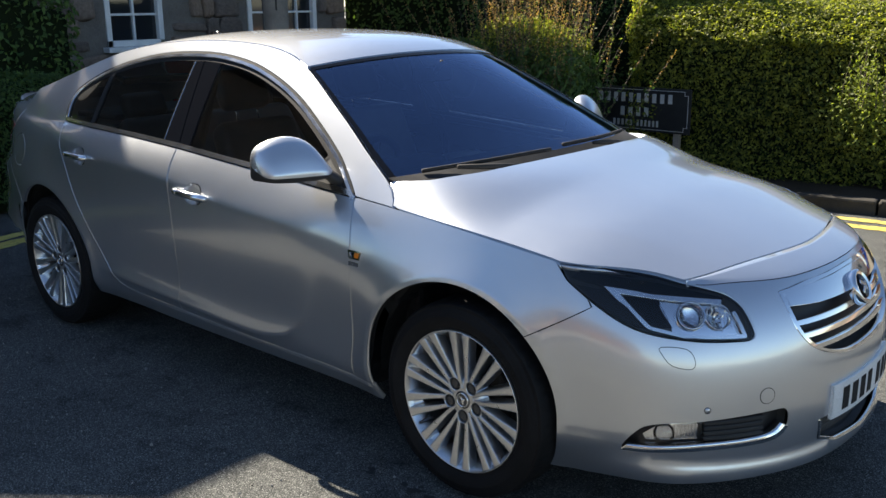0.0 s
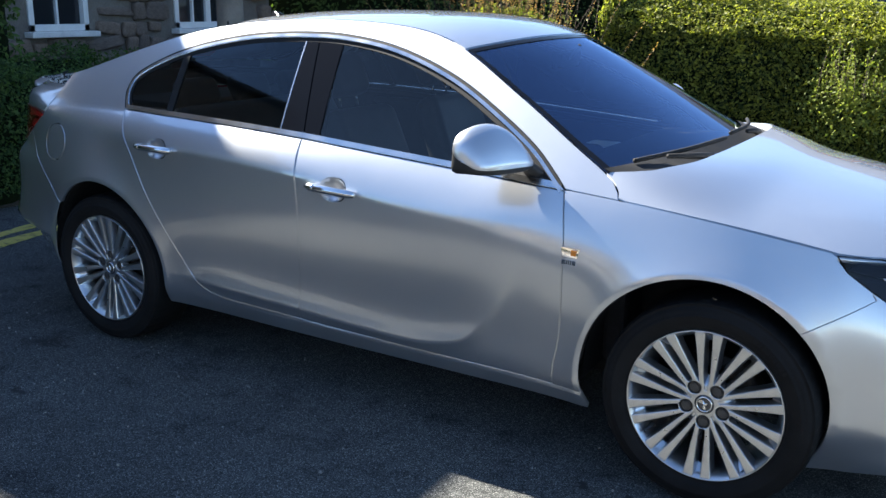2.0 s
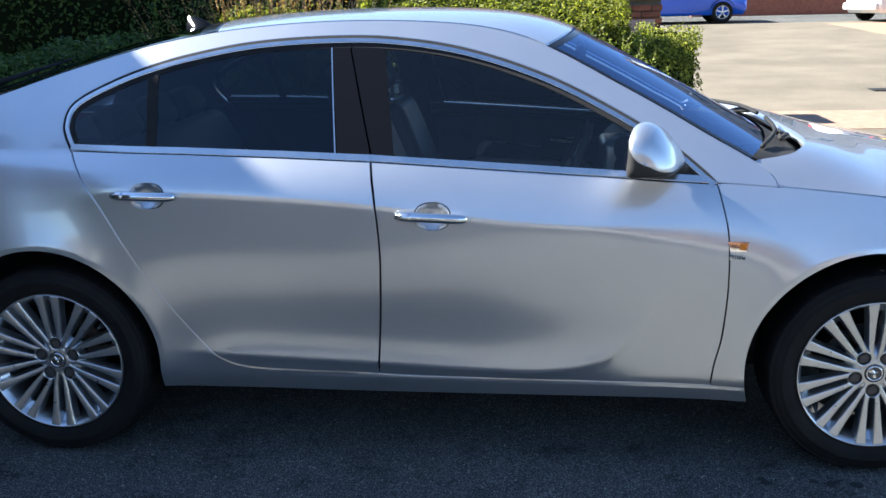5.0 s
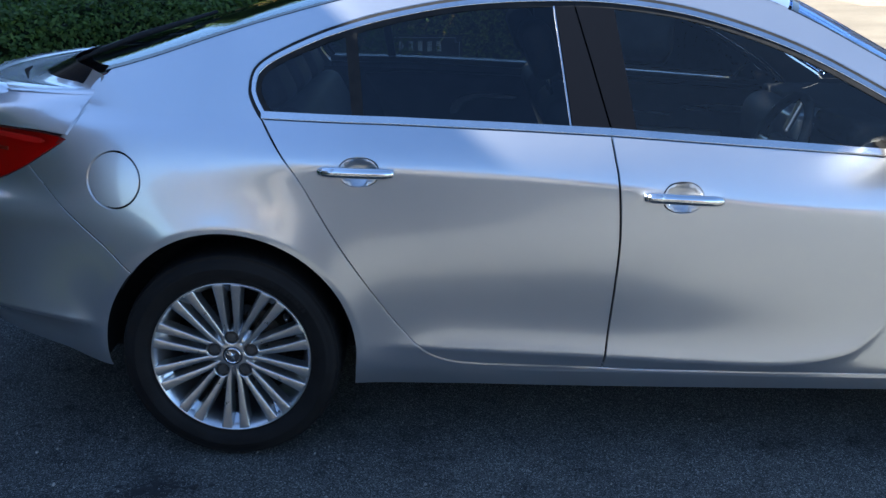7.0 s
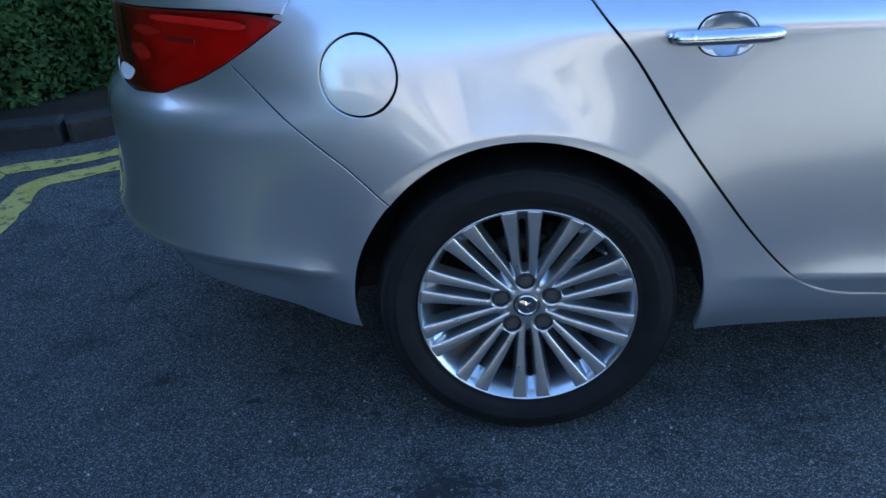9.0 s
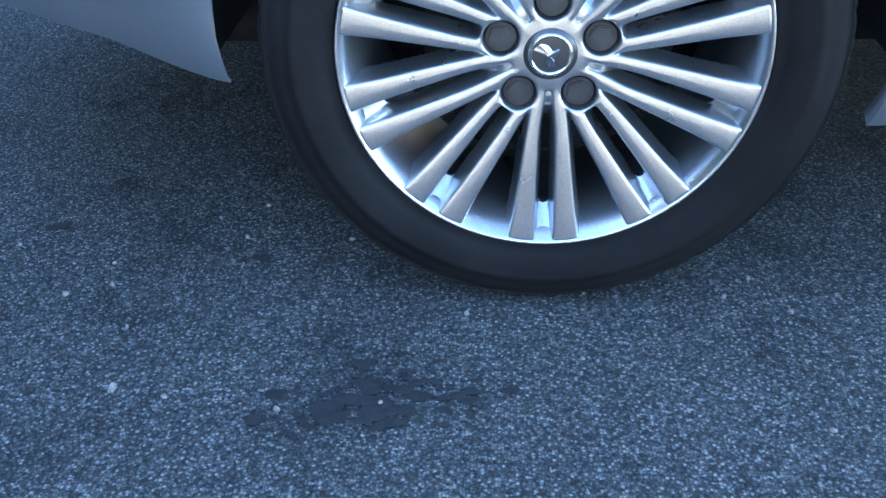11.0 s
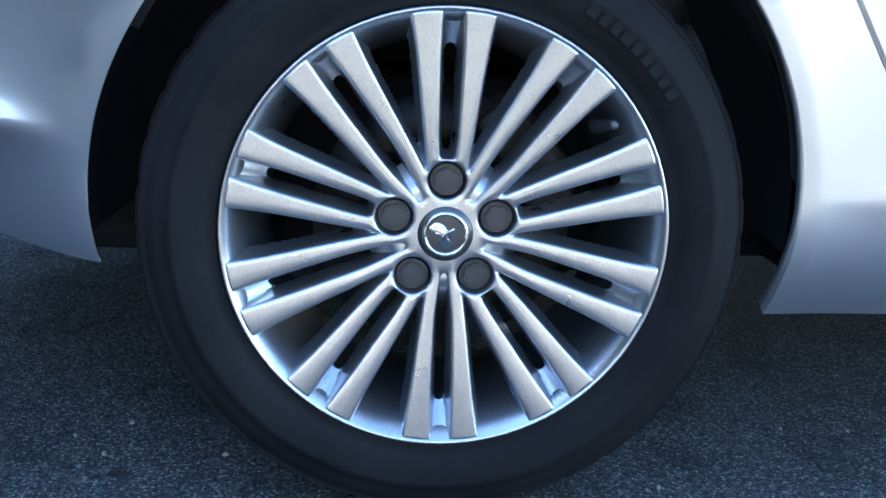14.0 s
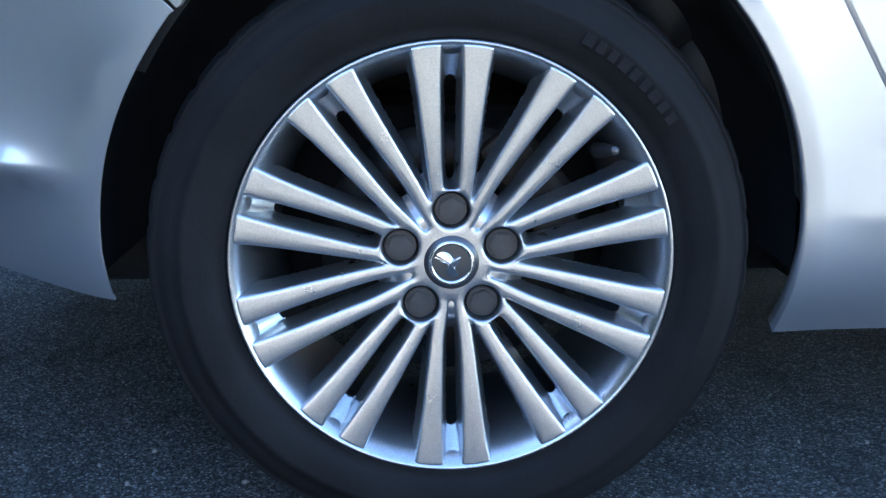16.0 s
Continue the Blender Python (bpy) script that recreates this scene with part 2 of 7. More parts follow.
# ---- mesh helpers ----
def mesh_of(name, verts, faces, mat, smooth=True, normals=None):
    me = bpy.data.meshes.new(name)
    me.from_pydata([tuple(map(float, v)) for v in verts], [], [tuple(map(int, f)) for f in faces])
    me.materials.append(mat)
    me.polygons.foreach_set("use_smooth", [smooth] * len(me.polygons))
    me.update()
    if normals is not None:
        me.normals_split_custom_set_from_vertices([tuple(map(float, n)) for n in normals])
    return me


def put(name, me, parent=None, label="", m=None):
    ob = new(name, me)
    if parent is not None:
        ob.parent = parent
    if m is not None:
        ob.matrix_basis = m
    if label:
        tagged(ob, label)
    return ob


def part(name, bm, mat, parent, label="", smooth=False, m=None):
    me = bpy.data.meshes.new(name)
    bm.to_mesh(me)
    bm.free()
    me.materials.append(mat)
    me.polygons.foreach_set("use_smooth", [smooth] * len(me.polygons))
    return put(name, me, parent, label, m)


def thing(name, label, category, group="", at=None, kind=""):
    ob = new(name)
    ob.empty_display_size = .2
    if at is not None:
        ob.matrix_basis = at
    return tagged(ob, label, category, group, kind)


def block(size, at=(0, 0, 0), bevel=.004, seg=2, turn=None):
    """A bevelled box as a bmesh."""
    bm = bmesh.new()
    bmesh.ops.create_cube(bm, size=1, matrix=Matrix.Translation(at) @ (turn.to_4x4() if turn is not None else Matrix()) @ Matrix.Diagonal((*size, 1)))
    if bevel:
        bmesh.ops.bevel(bm, geom=bm.edges[:], offset=min(bevel, min(size) * .45), segments=seg, affect="EDGES", profile=.5)
    return bm


def merged(*bms):
    out = bms[0]
    for b in bms[1:]:
        tmp = bpy.data.meshes.new("tmp")
        b.to_mesh(tmp)
        out.from_mesh(tmp)
        b.free()
        bpy.data.meshes.remove(tmp)
    return out


def spun(profile, seg, axis="Y", close=False):
    """Vertices and faces of a profile (radius, height) turned about an axis."""
    n, verts, faces = len(profile), [], []
    for i in range(seg):
        t = 2 * math.pi * i / seg
        for r, h in profile:
            p = (r * math.cos(t), h, r * math.sin(t)) if axis == "Y" else (r * math.cos(t), r * math.sin(t), h)
            verts.append(p)
    for i in range(seg):
        j = (i + 1) % seg
        for k in range(n - 1 + close):
            q = (k + 1) % n
            f = (i * n + k, i * n + q, j * n + q, j * n + k)
            faces.append(f if axis == "Y" else f[::-1])
    return verts, faces


def swept(path, radius, sides=8, flat=1.0, cap=True):
    """A tube along a path; radius may be one number or one for each point."""
    path = [Vector(p) for p in path]
    rad = radius if isinstance(radius, (list, tuple)) else [radius] * len(path)
    verts, faces = [], []
    up = Vector((0, 0, 1)) if abs((path[-1] - path[0]).normalized().z) < .9 else Vector((1, 0, 0))
    for i, p in enumerate(path):
        d = (path[min(i + 1, len(path) - 1)] - path[max(i - 1, 0)]).normalized()
        sx = d.cross(up).normalized()
        sy = sx.cross(d).normalized()
        for k in range(sides):
            t = 2 * math.pi * k / sides
            verts.append(p + (sx * math.cos(t) + sy * math.sin(t) * flat) * rad[i])
    for i in range(len(path) - 1):
        for k in range(sides):
            q = (k + 1) % sides
            faces.append((i * sides + k, i * sides + q, (i + 1) * sides + q, (i + 1) * sides + k))
    if cap:
        faces += [tuple(range(sides))[::-1], tuple((len(path) - 1) * sides + k for k in range(sides))]
    return verts, faces


def through_points(pts, n=8, closed=False):
    """A smooth line through points (Catmull-Rom)."""
    p = np.array(pts, float)
    out, k = [], len(p)
    for i in range(k if closed else k - 1):
        a, b, c, d = (p[(i - 1) % k], p[i], p[(i + 1) % k], p[(i + 2) % k]) if closed else (p[max(i - 1, 0)], p[i], p[i + 1], p[min(i + 2, k - 1)])
        for t in np.linspace(0, 1, n, endpoint=False):
            out.append(.5 * ((2 * b) + (c - a) * t + (2 * a - 5 * b + 4 * c - d) * t * t + (3 * b - a - 3 * c + d) * t ** 3))
    if not closed:
        out.append(p[-1])
    return [tuple(q) for q in out]


def arc(cx, cz, r, a0, a1, n=40):
    return [(cx + r * math.cos(radians(a)), cz + r * math.sin(radians(a))) for a in np.linspace(a0, a1, n)]


def inside(poly, pts):
    x, y = pts[:, 0], pts[:, 1]
    c = np.zeros(len(pts), bool)
    q = np.array(poly)
    for (ax, ay), (bx, by) in zip(q, np.roll(q, -1, 0)):
        if ay != by:
            c ^= ((ay > y) != (by > y)) & (x < (bx - ax) * (y - ay) / (by - ay) + ax)
    return c


def dense(loop, step):
    out = []
    for p, q in zip(loop, loop[1:] + loop[:1]):
        n = max(1, int(math.ceil(math.dist(p, q) / step)))
        out += [(p[0] + (q[0] - p[0]) * i / n, p[1] + (q[1] - p[1]) * i / n) for i in range(n)]
    keep = [p for i, p in enumerate(out) if math.dist(p, out[i - 1]) > 1e-5]
    return np.array(keep)


def apart_from(pts, others):
    """How far each point is from the nearest of the others."""
    out = np.empty(len(pts))
    for i in range(0, len(pts), 400):
        d = pts[i:i + 400, None, :] - others[None, :, :]
        out[i:i + 400] = np.sqrt((d * d).sum(2).min(1))
    return out


def dense_open(line, step):
    out = []
    for p, q in zip(line, line[1:]):
        n = max(1, int(math.ceil(math.dist(p, q) / step)))
        out += [(p[0] + (q[0] - p[0]) * i / n, p[1] + (q[1] - p[1]) * i / n) for i in range(n)]
    return out + [tuple(line[-1])]


def signed_area(q):
    return .5 * float(np.sum(q[:, 0] * np.roll(q[:, 1], -1) - np.roll(q[:, 0], -1) * q[:, 1]))


def panel(name, loop, surface, mat, parent, holes=(), step=.03, gap=.002, depth=.012, off=0.0, label="", mirror=False, both=False, rim=True, lines=()):
    """A sheet cut to a loop of (u, v) out of a curved surface, its edges folded inwards, so that gaps between panels are real."""
    loops = []
    for k, l in enumerate([loop, *holes]):
        q = dense(list(l), step * .7)
        if (signed_area(q) > 0) != (k == 0):
            q = q[::-1]
        if gap:
            t = np.roll(q, -1, 0) - np.roll(q, 1, 0)
            t /= np.maximum(np.linalg.norm(t, axis=1, keepdims=True), 1e-9)
            q = q + np.stack([-t[:, 1], t[:, 0]], 1) * gap
        loops.append(q)
    lo, hi = loops[0].min(0), loops[0].max(0)
    gx, gy = np.meshgrid(np.arange(lo[0] + step / 2, hi[0], step), np.arange(lo[1] + step / 2, hi[1], step), indexing="ij")
    g = np.stack([gx.ravel(), gy.ravel()], 1)
    ok = inside(loops[0], g)
    for q in loops[1:]:
        ok &= ~inside(q, g)
    g = g[ok]
    edge = np.concatenate(loops)
    if len(g):
        g = g[apart_from(g, edge) > step * .45]
    pts = np.concatenate([edge, g]) if len(g) else edge
    extra, extra_links = [], []
    for l in lines:
        prev, line = None, np.array(dense_open(l, step * .6))
        good = inside(loops[0], line)
        for q in loops[1:]:
            good &= ~inside(q, line)
        good &= apart_from(line, edge) > step * .25
        for q, fine in zip(line, good):
            if fine:
                extra.append(tuple(q))
                if prev is not None:
                    extra_links.append((prev, len(extra) - 1))
                prev = len(extra) - 1
            else:
                prev = None
    if extra:
        ex = np.array(extra)
        if len(g):
            g = g[apart_from(g, ex) > step * .3]
        pts = np.concatenate([edge, g, ex])
    links, base = [], 0
    for q in loops:
        links += [(base + i, base + (i + 1) % len(q)) for i in range(len(q))]
        base += len(q)
    links += [(len(pts) - len(extra) + i, len(pts) - len(extra) + j) for i, j in extra_links]
    from_cdt = delaunay_2d_cdt([Vector(p) for p in pts], links, [], 0, 1e-7)
    uv, tris = np.array([tuple(v) for v in from_cdt[0]]), np.array([f for f in from_cdt[2]])
    mid = uv[tris].mean(1)
    ok = inside(loops[0], mid)
    for q in loops[1:]:
        ok &= ~inside(q, mid)
    tris = tris[ok]
    h = 2e-3
    p = surface(uv[:, 0], uv[:, 1])
    n = np.cross(surface(uv[:, 0] + h, uv[:, 1]) - surface(uv[:, 0] - h, uv[:, 1]), surface(uv[:, 0], uv[:, 1] + h) - surface(uv[:, 0], uv[:, 1] - h))
    n /= np.maximum(np.linalg.norm(n, axis=1, keepdims=True), 1e-12)
    centre = p * np.array([.8, 0, 0]) + np.array([0, 0, .7])
    if np.sum(n * (p - centre)) < 0:
        n = -n
    p = p + n * off
    t0 = np.cross(p[tris[:, 1]] - p[tris[:, 0]], p[tris[:, 2]] - p[tris[:, 0]])
    if np.sum(t0 * n[tris[:, 0]]) < 0:
        tris = tris[:, ::-1]
    verts, faces, norms = [*p], [tuple(t) for t in tris], [*n]
    if rim and depth:
        count = {}
        for a, b, c in tris:
            for e in ((a, b), (b, c), (c, a)):
                count[e] = 1
        for a, b in [e for e in count if (e[1], e[0]) not in count]:
            side_way = np.cross(p[b] - p[a], n[a])
            side_way /= max(np.linalg.norm(side_way), 1e-9)
            k = len(verts)
            verts += [p[a] - n[a] * depth, p[b] - n[b] * depth]
            norms += [side_way, side_way]
            faces.append((b, a, k, k + 1))
    verts, norms = np.array(verts), np.array(norms)
    out = []
    for flip in ((False, True) if both else (mirror,)):
        v, nn, ff = verts.copy(), norms.copy(), faces
        if flip:
            v[:, 1] *= -1
            nn[:, 1] *= -1
            ff = [f[::-1] for f in faces]
        out.append(put(name, mesh_of(name, v, ff, mat, True, nn), parent, label))
    return out


def flank(x, z):
    """The car's right side; towards the tail it runs over into the lower body's surface."""
    x, z = np.asarray(x, float), np.asarray(z, float)
    p = np.stack([x + 0 * z, -side(x, z), z + 0 * x], -1)
    k = (ease(-1.58, -1.74, x) * ease(1.12, 1.03, z))[..., None]
    return p + (wrap(a_of_x(x), z) - p) * k


# ---- the shape of the car ----
class Curve:
    """A natural cubic spline through a few points."""

    def __init__(self, *pts):
        p = np.array(sorted(pts), float)
        x, y, n = p[:, 0], p[:, 1], len(p)
        h = np.diff(x)
        a, r = np.eye(n), np.zeros(n)
        for i in range(1, n - 1):
            a[i, i - 1:i + 2] = h[i - 1], 2 * (h[i - 1] + h[i]), h[i]
            r[i] = 6 * ((y[i + 1] - y[i]) / h[i] - (y[i] - y[i - 1]) / h[i - 1])
        self.x, self.y, self.h, self.m = x, y, h, np.linalg.solve(a, r)

    def __call__(self, t):
        x, y, m, h = self.x, self.y, self.m, self.h
        t = np.asarray(t, float)
        c = np.clip(t, x[0], x[-1])
        i = np.clip(np.searchsorted(x, c) - 1, 0, len(h) - 1)
        a, b, w = x[i + 1] - c, c - x[i], h[i]
        v = (m[i] * a ** 3 + m[i + 1] * b ** 3) / (6 * w) + (y[i] / w - m[i] * w / 6) * a + (y[i + 1] / w - m[i + 1] * w / 6) * b
        s0 = (y[1] - y[0]) / h[0] - m[1] * h[0] / 6
        s1 = (y[-1] - y[-2]) / h[-1] + m[-2] * h[-1] / 6
        return v + np.where(t < x[0], (t - x[0]) * s0, 0) + np.where(t > x[-1], (t - x[-1]) * s1, 0)


def ease(a, b, x):
    t = np.clip((np.asarray(x, float) - a) / (b - a), 0, 1)
    return t * t * (3 - 2 * t)


# The car's outline seen from above, nose to tail, at its widest height; a runs along it in metres.
PLAN_POINTS = [(2.352, -.16), (2.36, 0), (2.352, .16), (2.315, .34), (2.235, .51), (2.11, .665), (1.94, .785), (1.7, .87), (1.37, .913), (.8, .923), (0, .927),
               (-.7, .925), (-1.37, .915), (-1.7, .893), (-1.95, .843), (-2.175, .75), (-2.325, .605), (-2.415, .415), (-2.46, .21), (-2.475, 0), (-2.46, -.21)]
_knots = np.concatenate([[0], np.cumsum([math.dist(p, q) for p, q in zip(PLAN_POINTS, PLAN_POINTS[1:])])])
_knots -= _knots[1]
PLAN_X = Curve(*[(k, p[0]) for k, p in zip(_knots, PLAN_POINTS)])
PLAN_Y = Curve(*[(k, p[1]) for k, p in zip(_knots, PLAN_POINTS)])
A_END = _knots[-2]
_a = np.linspace(0, A_END, 4000)
_px, _py = PLAN_X(_a), PLAN_Y(_a)


def a_of_x(x):
    return np.interp(-np.asarray(x, float), -_px, _a)


def plan(x):
    return PLAN_Y(a_of_x(x))


BELT = Curve((-2.4, 1.075), (-1.9, 1.075), (-1.28, 1.065), (-.5, 1.04), (.2, 1.0), (.86, .955), (1.3, .915), (1.68, .858), (2.1, .775), (2.4, .70))
LOW = Curve((.15, -.12), (.22, -.085), (.30, -.042), (.40, -.028), (.55, -.014), (.72, 0), (.9, 0))
BLADE = Curve((-1.0, .395), (-.8, .387), (-.23, .363), (.18, .341), (.34, .343), (.46, .367), (.54, .405), (.604, .48), (.663, .579), (.724, .673), (.80, .79))
DOOR_FOOT = Curve((-1.0, .345), (-.695, .334), (-.60, .324), (-.234, .314), (.18, .302), (.5, .295), (.856, .289), (1.0, .288))
AXLE, HUB_Z, FRONT_ARCH, REAR_ARCH = 1.3685, .339, 1.343, -1.376


CREASE = Curve((-2.4, .99), (-1.9, .98), (-1.565, .969), (-1.0, .948), (-.58, .928), (-.22, .898), (.167, .850), (.52, .826), (.865, .800), (1.2, .735), (1.5, .68), (1.8, .63), (2.4, .5))


def side(x, z):
    """Half the car's width at x and height z, from sill to roof rail."""
    x, z = np.asarray(x, float), np.asarray(z, float)
    h = z - BELT(x)
    up, down = np.maximum(h, 0), np.minimum(h, 0)
    span = BELT(x) - CREASE(x)
    soft = .007 + .05 * ease(.45, 1.0, x) + .04 * ease(-1.05, -1.65, x)
    e = soft * np.logaddexp(0, (np.minimum(z, BELT(x)) - CREASE(x)) / soft)
    e = e * span / (soft * np.logaddexp(0, span / soft))
    a = np.minimum(.34, .072 / span)
    fold = a * e + (.075 - a * span) / span ** 2 * e * e
    y = plan(x) + LOW(np.minimum(z, .80)) - np.where(h < 0, fold, .075 + .62 * up + .17 * up ** 2)
    d = (z - BLADE(x)) / np.sqrt(1 + ((BLADE(x + .01) - BLADE(x - .01)) / .02) ** 2)
    ridge = .017 * (1 - ease(.48, .76, x)) * ease(-1.0, -.62, x)
    y = y + ridge * np.exp(-(np.sqrt(d * d + .007 ** 2) - .007) / (.028 + .032 / (1 + np.exp(-np.clip(d / .007, -30, 30)))))
    y = y + .0045 * ease(-.70, -.30, x) * ease(1.02, .92, x) * ease(DOOR_FOOT(x) - .001, DOOR_FOOT(x) - .010, z)
    y = y - .026 * ease(-.95, -1.4, x) * ease(.70, 1.0, z)
    for c, r in ((REAR_ARCH, .387), (FRONT_ARCH, .386)):
        far = np.hypot(x - c, z - HUB_Z - .018)
        out = .0025 * np.logaddexp(0, (far - r - .021) / .0025)
        y = y + (.017 if c < 0 else .021) * np.exp(-out / .085) * (1 - ease(.20, .34, out))
    return y


NOSE = Curve((.12, -.10), (.165, -.034), (.20, -.004), (.235, .004), (.262, -.004), (.30, -.002), (.36, .004), (.45, .004), (.55, -.004), (.63, -.022), (.70, -.05), (.77, -.095), (.82, -.15), (.86, -.23))
TAIL = Curve((.2, -.17), (.28, -.10), (.36, -.05), (.44, -.018), (.48, -.004), (.60, 0), (.72, -.004), (.80, -.018), (.84, -.045), (.9, -.062), (1.0, -.072), (1.07, -.085), (1.11, -.12), (1.14, -.2))


def wrap(a, z):
    """The lower body round nose, flank and tail: a along the plan, z up. Right-hand side (y < 0)."""
    a, z = np.asarray(a, float), np.asarray(z, float)
    flip = np.where((a < 0) | (a > A_END), -1.0, 1.0)
    a = A_END - np.abs(A_END - np.abs(a))
    x, y = PLAN_X(a), PLAN_Y(a)
    tx, ty = PLAN_X(a + .004) - PLAN_X(a - .004), PLAN_Y(a + .004) - PLAN_Y(a - .004)
    n = np.hypot(tx, ty)
    nx, ny = ty / n, -tx / n
    d = side(x, z) - plan(x)
    d = d + (NOSE(z) - d) * ease(1.72, 2.12, x)
    d = d + (TAIL(z) - d) * ease(-1.72, -2.2, x)
    e = z - (.437 + .12 * np.maximum(-1.8 - x, 0))
    d = d + ease(-1.76, -1.88, x) * .026 * np.where(e > 0, np.exp(-np.maximum(e, 0) / .045), np.exp(np.minimum(e, 0) / .012)) - .026 * ease(-1.78, -1.98, x) * ease(.0, .08, -e)
    return np.stack([x + nx * d, -(y + ny * d) * flip, z + 0 * a], -1)


RAIL = Curve((.98, 1.012), (.924, 1.044), (.844, 1.088), (.711, 1.165), (.541, 1.258), (.368, 1.35), (.26, 1.397), (.1, 1.437), (-.1, 1.457), (-.33, 1.464), (-.6, 1.455),
             (-.8, 1.436), (-1.0, 1.402), (-1.2, 1.352), (-1.414, 1.288), (-1.6, 1.228), (-1.74, 1.19), (-1.8, 1.175))
BOW = Curve((.95, .165), (.6, .135), (.28, .108), (-.3, .0), (-.9, -.08), (-1.3, -.15), (-1.74, -.28))
CROWN = Curve((.95, .02), (.6, .035), (.28, .042), (-.3, .036), (-.9, .034), (-1.3, .022), (-1.74, .0))


def top(x, s):
    """Windscreen, roof and rear glass between the two roof rails: x of the rail, s from -1 to 1 across."""
    x, s = np.asarray(x, float), np.asarray(s, float)
    k = 1 - np.abs(s) ** 2.3
    return np.stack([x + BOW(x) * k, s * side(x, RAIL(x)), RAIL(x) + CROWN(x) * k], -1)


HOOD = Curve((.9, .125), (1.2, .118), (1.68, .085), (2.1, .062), (2.35, .05))


HOOD_W = Curve((.9, .849), (1.3, .842), (1.58, .81), (1.70, .793), (1.79, .758), (1.87, .708), (1.935, .668), (2.0, .636), (2.1, .597), (2.4, .54))


HOOD_FOLD = Curve((1.2, .76), (1.45, .69), (1.6, .62), (1.74, .555), (1.9, .50), (2.05, .472), (2.4, .45))


def hood(x, y):
    """The bonnet's top, with a soft fold running from the screen pillar to the headlamp's inner corner."""
    x, y = np.asarray(x, float), np.asarray(y, float)
    w = HOOD_W(x)
    bent = .012 * np.logaddexp(0, (np.abs(y) - HOOD_FOLD(x)) / .012)
    fold = .055 * ease(1.40, 1.75, x) * (np.maximum(w - HOOD_FOLD(x), 0) - bent)
    return np.stack([x + 0 * y, y + 0 * x, BELT(x) + fold + HOOD(x) * (1 - np.minimum(np.abs(y) / w, 1.2) ** (2.4 + 8 * ease(1.46, .95, x)))], -1)



# ---- the silver car ----
car = thing("car", "silver metallic family hatchback parked on the asphalt, clean but lightly dusty", "car")
ARCH_R, ARCH_Z = {REAR_ARCH: .387, FRONT_ARCH: .386}, HUB_Z + .020


def arch_loop(c, a0, a1):
    """The opening's edge: round above, the rear one a little drawn in behind the axle and upright below it."""
    pts = arc(c, ARCH_Z, ARCH_R[c], a0, a1)
    if c == FRONT_ARCH:
        return pts
    out = []
    for a, (x, z) in zip(np.linspace(a0, a1, len(pts)), pts):
        k = 1 - .030 * math.exp(-((a % 360 - 142) / 24) ** 2)
        out.append((chord(z, c, 1 if x > c else -1), z) if z < ARCH_Z else (c + (x - c) * k, ARCH_Z + (z - ARCH_Z) * k))
    return out


def chord(z, c, sign):
    """Where the wheel arch meets the height z, before (+1) or behind (-1) the axle."""
    if c == REAR_ARCH and z < ARCH_Z:
        return c + sign * (ARCH_R[c] + (-.04 * (ARCH_Z - z) if sign < 0 else -.09 * (ARCH_Z - z)))
    return c + sign * math.sqrt(ARCH_R[c] ** 2 - (z - ARCH_Z) ** 2)


def angle_on(c, x, z):
    return math.degrees(math.atan2(z - ARCH_Z, x - c))


DOOR_FRONT = through_points([(.852, .953), (.863, .912), (.883, .814), (.889, .708), (.889, .597), (.880, .46), (.862, .368), (.856, .289)], 5)
DOOR_MID = through_points([(-.240, 1.030), (-.232, .975), (-.221, .903), (-.210, .747), (-.214, .602), (-.224, .445), (-.234, .314)], 5)
DOOR_REAR = through_points([(-1.258, 1.068), (-1.2, .983), (-1.134, .889), (-1.054, .747), (-.982, .631), (-.89, .494), (-.815, .402), (-.762, .358), (-.695, .334), (-.60, .324)], 5)
BELT_REAR = [(-1.258, 1.068), (-.868, 1.058), (-.524, 1.044), (-.240, 1.030)]
BELT_FRONT = [(-.240, 1.030), (-.007, 1.014), (.34, .990), (.852, .953)]
FRAME = through_points([(-1.262, 1.07), (-1.286, 1.106), (-1.3, 1.146), (-1.288, 1.202), (-1.231, 1.246), (-1.115, 1.298), (-1.014, 1.332), (-.894, 1.363), (-.718, 1.395), (-.539, 1.411),
                        (-.333, 1.415), (-.177, 1.406), (.005, 1.379), (.184, 1.331), (.361, 1.265), (.533, 1.179), (.701, 1.082), (.80, 1.005), (.853, .957)], 5)


def shifted(line, d):
    """A line of (x, z) moved d to its right."""
    q = np.array(line)
    t = np.gradient(q, axis=0)
    t /= np.linalg.norm(t, axis=1, keepdims=True)
    return [tuple(p) for p in q + np.stack([t[:, 1], -t[:, 0]], 1) * d]


def oval(x, z, rx, rz, n=40):
    return [(x + rx * math.copysign(abs(math.cos(t)) ** .8, math.cos(t)), z + rz * math.copysign(abs(math.sin(t)) ** .9, math.sin(t))) for t in np.linspace(0, 2 * math.pi, n, endpoint=False)]


def cut(line, x0, x1):
    out = []
    for p, r in zip(line, line[1:]):
        for c in (x0, x1):
            if (p[0] - c) * (r[0] - c) < 0:
                k = (c - p[0]) / (r[0] - p[0])
                out.append((c, p[1] + (r[1] - p[1]) * k))
        if x0 <= r[0] <= x1:
            out.append(r)
    return ([line[0]] if x0 <= line[0][0] <= x1 else []) + out


